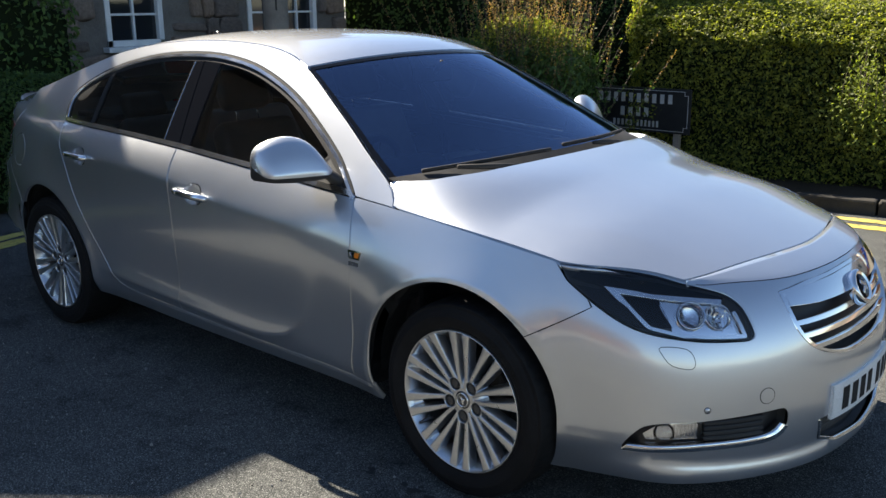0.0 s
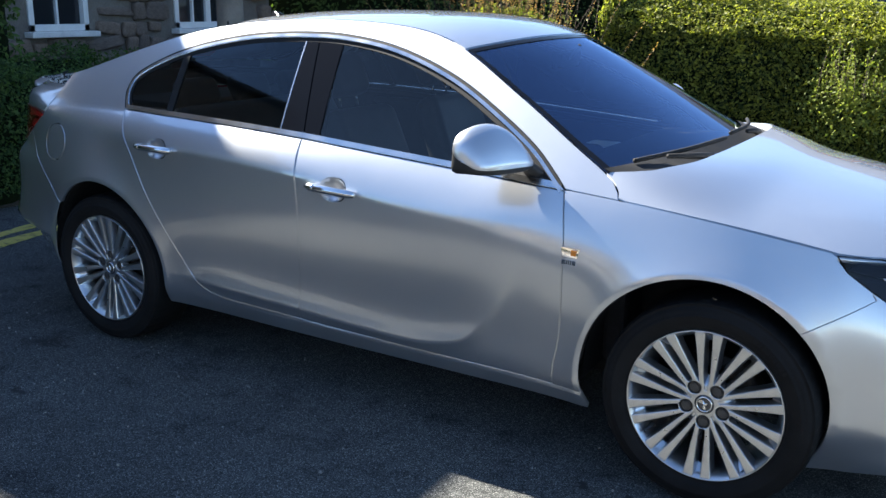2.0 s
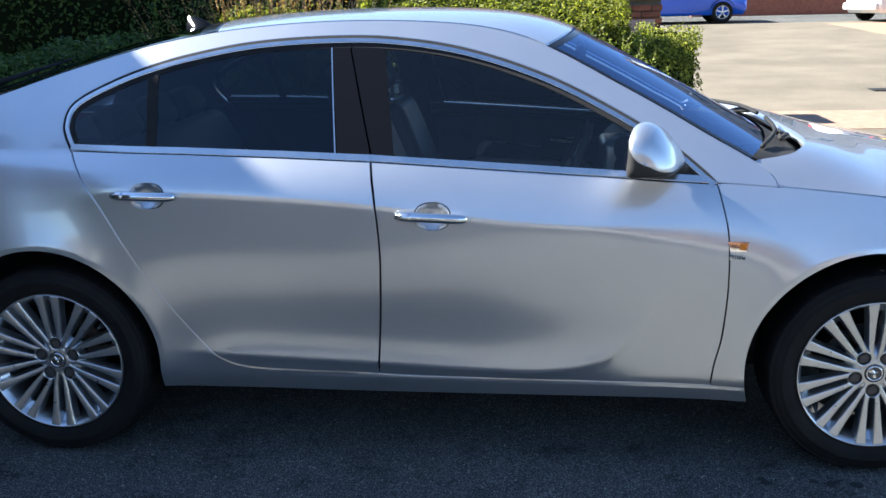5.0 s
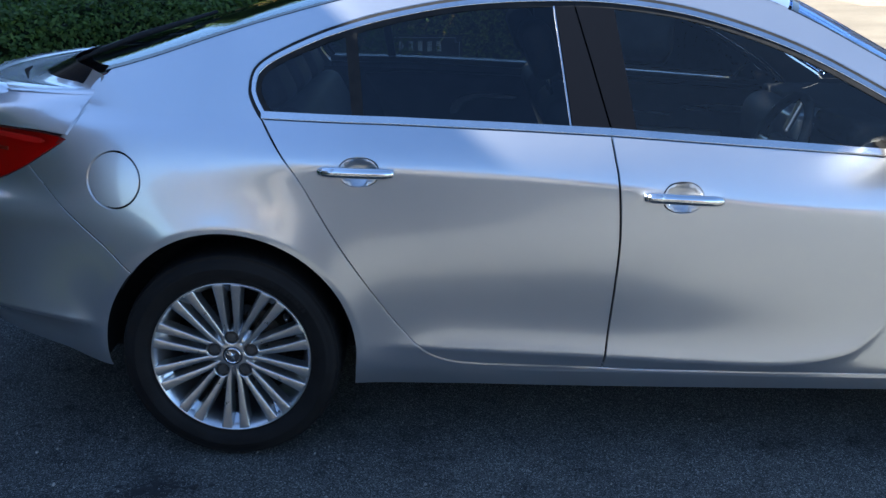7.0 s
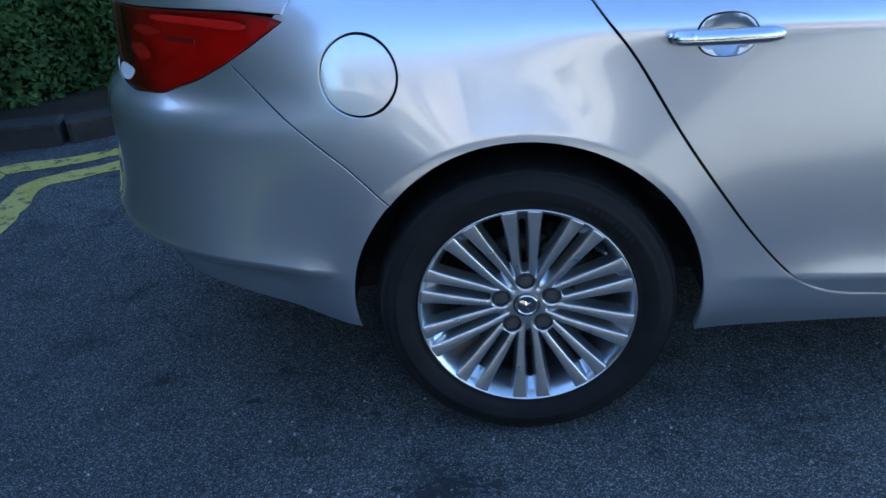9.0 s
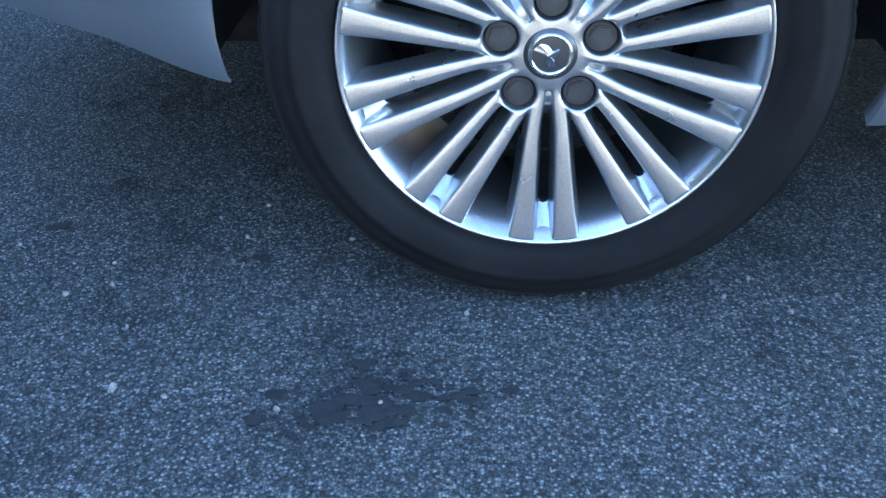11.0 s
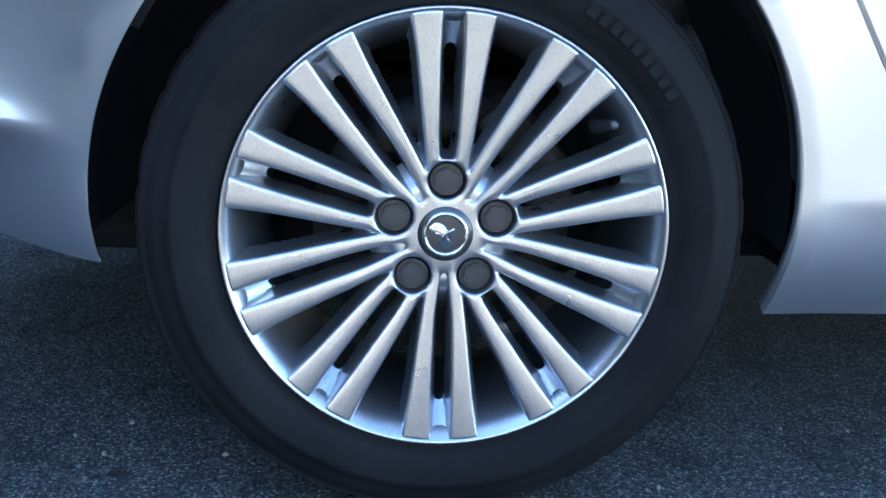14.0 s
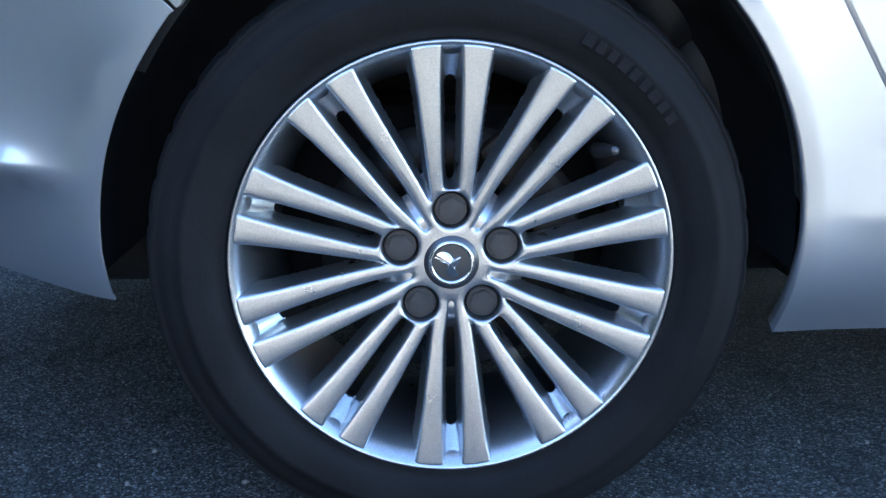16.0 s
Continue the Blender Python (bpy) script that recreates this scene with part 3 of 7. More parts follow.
BLADE_LINES = [[(x, float(BLADE(x)) + d) for x in np.linspace(-1.06, .78, 100)] for d in (-.03, -.012, 0, .012, .035)] + [[(x, float(DOOR_FOOT(x)) + d) for x in np.linspace(-.72, 1.0, 60)] for d in (-.0085, -.016)]
FLARES = [arc(c, ARCH_Z, ARCH_R[c] + r, -25, 205, 90) for c in (REAR_ARCH, FRONT_ARCH) for r in (.012, .018, .021, .025, .032, .060)]
CREASE_LINES = [[(x, float(CREASE(x)) + d) for x in np.linspace(-1.9, 1.6, 120)] for d in (-.018, -.007, 0, .007, .018)]
CURVES = BLADE_LINES + FLARES + CREASE_LINES


# Side stamping: pillars, roof rail, quarter panel and sill in one.
flap = arc(-1.691, .893, .083, 0, 360, 49)[:-1]
SEAM_ANGLE = 137.0
rail_line = [(x, float(RAIL(x))) for x in np.linspace(.945, -1.72, 62)]
body_loop = ([(.90, float(BELT(.90))), (.97, float(BELT(.97))), (1.036, float(BELT(1.036))), (1.030, .962), (1.006, .992), (.975, 1.014)] + rail_line + through_points([(-1.735, 1.178), (-1.752, 1.155), (-1.780, 1.109), (-1.816, 1.057), (-1.843, 1.022)], 4)
             + [(float(PLAN_X(a)), z) for a, z in ((4.745, 1.004), (4.817, .960), (4.891, .919), (4.762, .811), (4.633, .703))]
             + arch_loop(REAR_ARCH, SEAM_ANGLE, angle_on(REAR_ARCH, chord(.242, REAR_ARCH, 1), .242))
             + [(-.8, .239), (0, .232), (.6, .227), (chord(.225, FRONT_ARCH, -1), .225), (chord(.288, FRONT_ARCH, -1), .288), (.856, .289), (.5, .295), (.18, .302), (-.234, .314)]
             + DOOR_REAR[::-1] + FRAME)
panel("body_side", body_loop, flank, PAINT, car, holes=[flap], both=True, gap=.0022, depth=.02, step=.022, lines=CURVES)
gutter = [(-1.72, 1.192), (-1.735, 1.178), (-1.752, 1.155), (-1.780, 1.109), (-1.816, 1.057), (-1.843, 1.022), (-1.86, 1.0)]
panel("drain_channel", [(x + .03, z + .012) for x, z in gutter] + [(x - .035, z - .014) for x, z in gutter[::-1]], flank, PAINT, car, gap=0, off=-.012, depth=.003, step=.03, both=True)
panel("fuel_flap", flap, flank, PAINT, car, gap=.0042, off=.0004, depth=.01, step=.02)
cup = oval(-.037, .864, .056, .042)
panel("front_door_skin", DOOR_FRONT + [(.5, .295), (.18, .302), (-.234, .314)] + DOOR_MID[::-1] + BELT_FRONT[1:-1], flank, PAINT, car, gap=.0042, depth=.02, both=True, step=.022, lines=CURVES, holes=[cup])
cup = oval(-.967, .931, .056, .040)
panel("rear_door_skin", BELT_REAR + DOOR_MID[1:] + DOOR_REAR[::-1][:-1], flank, PAINT, car, gap=.0042, depth=.02, both=True, step=.022, lines=CURVES, holes=[cup])
fender_top = [(x, float(BELT(x))) for x in np.linspace(1.69, .872, 26)]
panel("front_wing", [(float(a_of_x(x)), z) for x, z in DOOR_FRONT + [(chord(.288, FRONT_ARCH, -1), .288)] + arch_loop(FRONT_ARCH, angle_on(FRONT_ARCH, chord(.288, FRONT_ARCH, -1), .288) % 360, angle_on(FRONT_ARCH, chord(.624, FRONT_ARCH, 1), .624))]
      + [(1.073, .733), (1.087, .757), (1.158, .805)] + [(float(a_of_x(x)), z) for x, z in fender_top], wrap, PAINT, car, gap=.0018, both=True, step=.022, lines=[[(float(a_of_x(x)), z) for x, z in l] for l in FLARES[6:] + CREASE_LINES])

# Bright window surround, seals, pillar covers and glass.
inner = shifted(FRAME, .0205)
seal = shifted(FRAME, .036)
outer = shifted(FRAME, .0095)
for tag, x0, x1 in (("rear", -2, -.3335), ("front", -.3325, .840)):
    panel("window_surround", cut(outer, x0, x1) + cut(inner, x0, x1)[::-1], flank, SATIN, car, gap=0, off=.003, depth=.014, step=.02, both=True, label="satin bright window surround")
    panel("window_seal", cut(shifted(FRAME, .0005), x0, x1) + cut(shifted(FRAME, .009), x0, x1)[::-1], flank, COWL, car, gap=0, off=.001, depth=.01, step=.02, both=True)
    panel("window_seal", cut(shifted(FRAME, .021), x0, x1) + cut(seal, x0, x1)[::-1], flank, SEAL, car, gap=0, off=-.004, depth=.006, step=.02, both=True)
panel("belt_moulding", BELT_REAR + [(x, z + .019) for x, z in BELT_REAR[::-1]], flank, SATIN, car, gap=.001, off=.003, depth=.014, both=True, label="satin bright belt moulding")
panel("belt_moulding", BELT_FRONT + [(.822, .975)] + [(x, z + .019) for x, z in BELT_FRONT[-2::-1]], flank, SATIN, car, gap=.001, off=.003, depth=.014, both=True, label="satin bright belt moulding")


def under_frame(x):
    q = np.array(seal)
    q = q[np.argsort(q[:, 0])]
    return float(np.interp(x, q[:, 0], q[:, 1]))


def over_belt(x):
    q = np.array(BELT_REAR + BELT_FRONT[1:])
    return float(np.interp(x, q[:, 0], q[:, 1])) + .019


def window_loop(lower, upper):
    """From lower[0] to lower[1] along the belt, then back along the frame from upper[1] to upper[0]."""
    bot = [(x, over_belt(x)) for x in np.linspace(lower[0], lower[1], 12)]
    return bot + [(x, under_frame(x)) for x in np.linspace(upper[1], upper[0], 24)]


quarter = [p for p in seal if p[0] < -1.02 and p[1] > 1.085]
panel("rear_quarter_glass", [(-.992, over_belt(-.992)), (-1.02, under_frame(-1.02))] + quarter[::-1] + [(-1.235, over_belt(-1.235))], flank, GLASS_REAR, car, gap=0, off=-.006, depth=.003, both=True, label="dark privacy quarter glass")
panel("window_divider", window_loop((-.992, -.958), (-1.02, -.986)), flank, SEAL, car, gap=0, off=-.003, depth=.012, both=True)
panel("rear_door_glass", window_loop((-.958, -.3595), (-.986, -.3995)), flank, GLASS_REAR, car, gap=0, off=-.006, depth=.003, both=True, label="dark privacy door glass")
panel("pillar_strip", window_loop((-.3595, -.3555), (-.3995, -.3955)), flank, SATIN, car, gap=0, off=-.001, depth=.006, step=.01, both=True)
panel("pillar_cover", window_loop((-.353, -.243), (-.393, -.336)), flank, BLACK_GLOSS, car, gap=.0008, off=-.002, depth=.012, both=True, label="gloss black pillar cover")
panel("pillar_cover", window_loop((-.238, -.166), (-.331, -.215)), flank, BLACK_GLOSS, car, gap=.0008, off=-.002, depth=.012, both=True, label="gloss black pillar cover")
panel("front_door_glass", window_loop((-.166, .60), (-.215, .655)), flank, GLASS_FRONT, car, gap=0, off=-.006, depth=.003, both=True, label="lightly tinted door glass")
panel("mirror_sail", [(.60, over_belt(.60)), (.80, over_belt(.80)), (.80, under_frame(.80)), (.73, under_frame(.73)), (.655, under_frame(.655))], flank, PLASTIC, car, gap=0, off=-.003, depth=.01, both=True)

for line in (BELT_FRONT, BELT_REAR):
    panel("belt_lining", [(x, z - .04) for x, z in line] + [(x, z + .020) for x, z in line[::-1]], flank, CABIN, car, gap=.001, off=-.018, depth=.004, both=True)

# Roof, windscreen, rear glass.


def strip_loop(x0, x1, s):
    return [(x0, k) for k in np.linspace(-s, s, 24)] + [(x1, k) for k in np.linspace(s, -s, 24)]


panel("roof", strip_loop(.318, -.80, .993), top, PAINT, car, gap=.0015, step=.045, depth=.02)
panel("windscreen", strip_loop(.972, .326, .985), top, GLASS_SCREEN, car, gap=0, off=-.004, step=.045, depth=.004, label="windscreen with blue sky put into its reflection")
for s in (-1, 1):
    panel("windscreen_seal", [(.972, s * .985), (.326, s * .985), (.326, s * .968), (.972, s * .955)], top, BLACK_GLOSS, car, gap=0, off=-.0015, step=.02, depth=.004)
panel("header_band", [(.326, k) for k in np.linspace(-.968, .968, 20)] + [(.345, k) for k in np.linspace(.968, -.968, 20)], top, BLACK_GLOSS, car, gap=0, off=-.0012, step=.03, depth=.003)
panel("rear_screen", strip_loop(-.86, -1.70, .955), top, GLASS_REAR, car, gap=0, off=-.004, step=.045, depth=.004, label="dark rear screen")
for s in (-1, 1):
    panel("rear_screen_border", [(-.81, s * .992), (-1.735, s * .992), (-1.70, s * .935), (-.86, s * .945)], top, BLACK_GLOSS, car, gap=.001, off=-.001, step=.03, depth=.01)
panel("rear_screen_border", [(-.81, k) for k in np.linspace(-.95, .95, 20)] + [(-.86, k) for k in np.linspace(.95, -.95, 20)], top, BLACK_GLOSS, car, gap=0, off=-.001, step=.03, depth=.01)

# Door handles in their scooped cups, and the dark inner side behind the gaps.
for hx, hz, rx, rz, x0, x1, z0, z1 in ((-.037, .864, .056, .042, -.153, .074, .869, .858), (-.967, .931, .056, .040, -1.082, -.867, .935, .930)):
    def scoop(x, z):
        r = np.clip(((x - hx) / rx) ** 2 + ((z - hz) / rz) ** 2, 0, 1)
        return flank(x, z) + np.stack([0 * r, .026 * (1 - r) ** .8, 0 * r], -1)
    panel("handle_cup", oval(hx, hz, rx, rz), scoop, PAINT, car, gap=0, depth=0, step=.012, both=True)
    pts, rad = [], []
    for k in np.linspace(0, 1, 22):
        x, z = x0 + (x1 - x0) * k, z0 + (z1 - z0) * k
        pts.append((x, -float(side(x, z)) - .006 - .022 * math.sin(math.pi * min(max(k, .04), .96)) ** .5, z + .003 * math.sin(math.pi * k)))
        rad.append(.0164 * (.68 + .32 * min(1, 9 * k, 9 * (1 - k))) ** .8)
    for s in (1, -1):
        v, f = swept([(p[0], p[1] * s, p[2]) for p in pts], rad, 16, .95)
        handle = put("door_handle", mesh_of("door_handle", v, f if s > 0 else [q[::-1] for q in f], CHROME), car, "chrome door handle")
        v, f = swept([(p[0], p[1] * s - .0006 * s, p[2]) for p in pts[1:6]], [r * 1.02 for r in rad[1:6]], 14, .92)
        put("key_cover", mesh_of("key_cover", v, f if s > 0 else [q[::-1] for q in f], SATIN), handle)
shell = [(1.2, .80), (.9, .93), (0, .99), (-1.2, 1.05), (-1.75, 1.05), (-1.85, .6)] + arch_loop(REAR_ARCH, 150, 8) + [(-.9, .26), (.9, .26)] + arch_loop(FRONT_ARCH, 172, 110)
panel("inner_side", shell, flank, SEAL, car, gap=0, off=-.03, depth=0, step=.06, both=True)

# Nose: the line where bonnet and bumper meet is found from the two surfaces.
def meeting(a):
    zs = np.linspace(.70, .90, 500)
    p = wrap(np.full(500, a), zs)
    d = hood(p[:, 0], p[:, 1])[:, 2] - zs
    k = int(np.argmax(d <= 0))
    return float(zs[k])


LAMP_TOP = Curve((.66, .778), (.703, .788), (.774, .803), (.855, .820), (.948, .834), (1.064, .848), (1.173, .855), (1.21, .853))
SHUT = through_points([(1.998, -.598), (2.016, -.562), (2.051, -.475), (2.100, -.286), (2.128, -.12), (2.136, 0)], 6)
lamp_edge = [tuple(map(float, wrap(np.array(a), np.array(float(LAMP_TOP(a))))[:2])) for a in np.linspace(.774, 1.19, 16)]
hood_rear = through_points([(1.034, -.847), (1.028, -.833), (1.004, -.812), (.968, -.790), (1.005, -.775), (1.06, -.752), (1.12, -.702), (1.185, -.56), (1.204, -.35), (1.208, 0)], 5)
hood_half = SHUT[::-1] + lamp_edge[1:] + [(x, -float(HOOD_W(x))) for x in np.linspace(1.66, 1.06, 14)] + hood_rear
hood_loop = hood_half + [(x, -y) for x, y in hood_half[::-1][1:-1]]
fold_lines = [[(x, k * (float(HOOD_FOLD(x)) + d)) for x in np.linspace(1.45, 2.02, 24)] for k in (-1, 1) for d in (-.03, -.012, 0, .012, .03)]
panel("bonnet", hood_loop, hood, PAINT, car, gap=.002, step=.035, depth=.03, lines=fold_lines)


def cap_low(a):
    return meeting(abs(a)) - .010 - .008 * float(ease(.60, .774, abs(a)))


# The rounded lip between bonnet and bumper.
verts, faces, cols, rows = [], [], 61, 10
shut_y = np.array(SHUT[::-1])
for a in np.linspace(-.765, .765, cols):
    z = cap_low(a)
    p0, p1 = wrap(np.array(a), np.array(z)), wrap(np.array(a), np.array(meeting(abs(a))))
    k = abs(a) / .774
    s = np.array(through_points([tuple(q) for q in shut_y[::6]], 2))
    f = np.linspace(0, 1, len(s))
    p2 = hood(np.array(np.interp(k, f, s[:, 0]) + .004), np.array(-np.sign(a) * abs(np.interp(k, f, s[:, 1])) if a else 0.0))
    p2 = p2 if p2[1] * p0[1] >= 0 else p2 * np.array([1, -1, 1])
    p1 = np.array([max(p1[0], p2[0] + .002), p1[1], p1[2]])
    ctl = p1 * .75 + (p0 + p2) / 2 * .25
    for t in np.linspace(0, 1, rows):
        verts.append(p0 * (1 - t) ** 2 + 2 * ctl * t * (1 - t) + p2 * t * t)
    verts.append(p2 - np.array([0, 0, .02]))
n = rows + 1
for i in range(cols - 1):
    for k in range(rows):
        faces.append((i * n + k, i * n + k + 1, (i + 1) * n + k + 1, (i + 1) * n + k))
put("bumper_lip", mesh_of("bumper_lip", verts, faces, PAINT), car)

LAMP = [(a, float(LAMP_TOP(a)) - .003) for a in np.linspace(1.19, .78, 14)] + through_points([(.74, .795), (.703, .788), (.660, .778), (.622, .764), (.590, .738), (.571, .700), (.561, .668), (.566, .652), (.585, .645), (.614, .645), (.724, .648), (.85, .661), (.935, .679), (1.009, .711), (1.087, .757), (1.158, .805)], 4)
lamp_low = through_points([(1.087, .757), (1.009, .711), (.935, .679), (.85, .661), (.724, .648), (.614, .645), (.585, .645), (.566, .652), (.561, .668), (.571, .700), (.590, .738), (.622, .764), (.660, .778), (.703, .788), (.74, .795)], 4) + [(.772, .801)]
GRILLE = [(.437, .762), (.425, .715), (.41, .67), (.388, .635), (.35, .60), (.29, .572), (.2, .549), (.1, .538)]
GRILLE = through_points(GRILLE + [(-a, z) for a, z in GRILLE[::-1]], 3) + [(-.3, .775), (0, .780), (.3, .775)]
FOG = through_points([(.959, .302), (.919, .366), (.863, .396), (.725, .410), (.53, .424), (.455, .421), (.446, .365), (.476, .338), (.54, .326), (.727, .318), (.875, .305)], 4, True)
LOWER = [(.30, .354), (.285, .29), (.2, .262), (0, .25), (-.2, .262), (-.285, .29), (-.30, .354), (0, .362)]
mirror_a = lambda l: [(-a, z) for a, z in l]
right = [(float(a_of_x(chord(.624, FRONT_ARCH, 1))), .624), (1.071, .735)] + lamp_low + [(a, cap_low(a)) for a in np.linspace(.76, 0, 30)]
low_right = [(0, .214), (.3, .214), (.5, .213), (.75, .205), (.95, .186), (1.08, .166)] + [(float(a_of_x(x)), z) for x, z in arch_loop(FRONT_ARCH, angle_on(FRONT_ARCH, chord(.166, FRONT_ARCH, 1), .166), angle_on(FRONT_ARCH, chord(.624, FRONT_ARCH, 1), .624))]
bumper_loop = low_right + right + mirror_a(right[:-1])[::-1] + mirror_a(low_right[1:])[::-1]
panel("front_bumper", bumper_loop, wrap, PAINT, car, holes=[GRILLE, FOG, mirror_a(FOG), LOWER], gap=.002, step=.035, depth=.02)

# Tail: bumper, lamps, tailgate sides.
LIGHT = [(4.750, 1.001)] + through_points([(4.78, 1.010), (4.86, 1.018), (4.975, 1.021), (5.1, 1.021), (5.26, 1.018), (5.42, 1.012)], 4) + through_points([(5.424, 1.0), (5.41, .93), (5.38, .872), (5.33, .848), (5.22, .840), (5.099, .846), (4.985, .880), (4.891, .921), (4.817, .963)], 4)
LIGHT_LOW = [(4.891, .919), (4.985, .878), (5.099, .844), (5.22, .837), (5.33, .845), (5.42, .858), (5.5, .862), (5.7, .865), (A_END, .866)]
arch_tail = [(float(a_of_x(x)), z) for x, z in arch_loop(REAR_ARCH, SEAM_ANGLE, angle_on(REAR_ARCH, chord(.292, REAR_ARCH, -1), .292) % 360)]
tail_bottom = [(4.78, .305), (4.9, .320), (5.05, .34), (5.25, .36), (5.6, .365), (A_END, .365)]
half_tail = [(4.762, .811), (4.633, .703)] + arch_tail + tail_bottom
over = lambda l: [(2 * A_END - a, z) for a, z in l]
panel("rear_bumper", half_tail + over(half_tail[:-1])[::-1] + over(LIGHT_LOW[:-1]) + LIGHT_LOW[::-1], wrap, PAINT, car, gap=.0030, step=.03, depth=.004, lines=[[(a, .437 + .12 * max(-1.8 - float(PLAN_X(a)), 0) + o) for a in np.linspace(4.68, 5.9, 60)] for o in (-.05, -.02, 0, .015, .04)])
gate_edge = through_points([(4.752, 1.012), (4.727, 1.054), (4.697, 1.107), (4.676, 1.138)], 4)
gate_low = [(4.86, 1.020), (4.975, 1.023), (5.1, 1.023), (5.26, 1.020), (5.424, 1.014), (5.432, .93), (5.43, .868), (5.55, .868), (5.7, .87), (A_END, .872)]
gate_top = [(a, 1.138) for a in np.linspace(4.676, A_END, 30)]
half = gate_edge[::-1] + gate_low
panel("tailgate", half + over(half[:-1])[::-1] + over(gate_top[:-1]) + gate_top[::-1], wrap, PAINT, car, gap=.0035, step=.035, depth=.02)


def stand(a, z, out=0.0):
    """A frame on the nose or tail: its y axis points into the car, so that parts built facing -y look outwards."""
    p = wrap(np.array(a), np.array(z))
    du = wrap(np.array(a + .01), np.array(z)) - wrap(np.array(a - .01), np.array(z))
    dv = wrap(np.array(a), np.array(z + .01)) - wrap(np.array(a), np.array(z - .01))
    n = Vector(np.cross(dv, du)).normalized()
    if n.dot(Vector((p[0] * .2, p[1], 0))) < 0:
        n = -n
    zx = Vector((0, 0, 1))
    xx = n.cross(zx).normalized() * -1
    zz = xx.cross(-n).normalized()
    m = Matrix((xx, -n, zz)).transposed().to_4x4()
    m.translation = Vector(p) + n * out
    return m


def turned(name, profile, seg, mat, parent, m, label="", smooth=True):
    v, f = spun(profile, seg)
    return put(name, mesh_of(name, v, f, mat, smooth), parent, label, m)


# Headlamps.
for s in (1, -1):
    fl = (lambda l: l) if s > 0 else mirror_a
    lamp = panel("headlamp", fl(LAMP), wrap, GLASS_LAMP, car, gap=.0025, off=.001, depth=.004, step=.03, label="clear headlamp with projector lens")[0]
    panel("lamp_housing", fl(LAMP), wrap, PLASTIC, lamp, gap=.001, off=-.062, depth=-.058, step=.03)
    panel("lamp_bezel", fl([(1.15, .815), (1.12, .835), (1.0, .825), (.86, .808), (.72, .783), (.64, .768), (.64, .764), (.72, .773), (.86, .782), (.95, .789), (1.04, .800)]), wrap, BLACK_GLOSS, lamp, gap=0, off=-.016, depth=.03, step=.02)
    panel("lamp_bezel", fl([(1.13, .795), (1.04, .787), (.965, .742), (.90, .685), (.86, .672), (.935, .687), (1.005, .718), (1.08, .763)]), wrap, BLACK_GLOSS, lamp, gap=0, off=-.016, depth=.03, step=.02)
    panel("dark_reflector", fl([(.985, .776), (.86, .772), (.815, .69), (.892, .685), (.93, .725)]), wrap, BLACK_GLOSS, lamp, gap=0, off=-.040, depth=.01, step=.02)
    panel("chrome_bezel", fl(through_points([(.857, .768), (.76, .766), (.65, .755), (.603, .722), (.585, .690), (.580, .662), (.70, .660), (.80, .664), (.822, .70)], 4, True)), wrap, CHROME, lamp, gap=0, off=-.040, depth=.012, step=.02,
          holes=[fl(arc(.757, .723, .034, 0, 360, 30)[:-1]), fl(arc(.664, .718, .036, 0, 360, 30)[:-1])])
    for k in range(5):
        a, z = .655 - .012 * k, .752 - .004 * k * k / 2
        panel("reflector_step", fl([(a, z), (a - .008, z - .003), (a - .012, z - .075 + .008 * k), (a - .004, z - .075 + .008 * k)]), wrap, CHROME, lamp, gap=0, off=-.032 - .002 * k, depth=.006, step=.03)
    panel("light_guide", fl([(1.04, .797), (.96, .790), (.884, .779), (.76, .772), (.645, .763), (.648, .752), (.76, .760), (.861, .767), (.99, .779), (.94, .735), (.882, .686), (.903, .680), (.965, .735), (1.022, .783)]), wrap, SATIN, lamp, gap=0, off=-.020, depth=.014, step=.02, label="bright light guide")
    panel("light_guide", fl([(.90, .683), (.80, .664), (.70, .656), (.578, .652), (.576, .660), (.590, .70), (.602, .73), (.609, .73), (.598, .70), (.588, .665), (.70, .667), (.80, .674), (.885, .690)]), wrap, SATIN, lamp, gap=0, off=-.022, depth=.014, step=.02)
    m = stand(s * .757, .723, -.030)
    turned("projector", [(.044, .03), (.044, -.010), (.041, -.016), (.036, -.012), (.034, .012)], 36, CHROME, lamp, m)
    turned("projector_lens", [(.0005, -.026), (.012, -.024), (.022, -.018), (.030, -.006), (.033, .012)], 30, GLASS_LAMP, lamp, m)
    turned("projector_shade", [(.0005, .020), (.016, .018), (.034, .010)], 24, CHROME, lamp, m)
    turned("main_beam_bowl", [(.004, .03), (.02, .026), (.032, .012), (.036, -.006), (.039, -.008), (.040, .02)], 30, CHROME, lamp, stand(s * .664, .718, -.03))
    turned("bulb", [(.0005, -.016), (.005, -.014), (.007, -.008), (.007, .02)], 12, GLASS_LAMP, lamp, stand(s * .664, .718, -.01))
    for k in range(3):
        turned("bulb", [(.0005, -.009), (.005, -.007), (.007, 0), (.007, .012)], 12, GLASS_LAMP, lamp, stand(s * (1.0 - .038 * k), .806 - .001 * k, -.006))

# Grille with slats, badge and number plate.
grille = panel("grille", GRILLE, wrap, PLASTIC, car, gap=-.001, off=-.055, depth=-.05, step=.04, label="black grille with chrome slats")[0]
rim_out = GRILLE
rim_in = [(a * .965, .655 + (z - .655) * .93) for a, z in GRILLE]
panel("grille_surround", rim_out, wrap, CHROME, grille, holes=[rim_in], gap=0, off=.002, depth=.02, step=.02)


def g_width(z):
    q = sorted([(zz, a) for a, zz in GRILLE if a >= 0])
    return float(np.interp(z, [k[0] for k in q], [k[1] for k in q]))


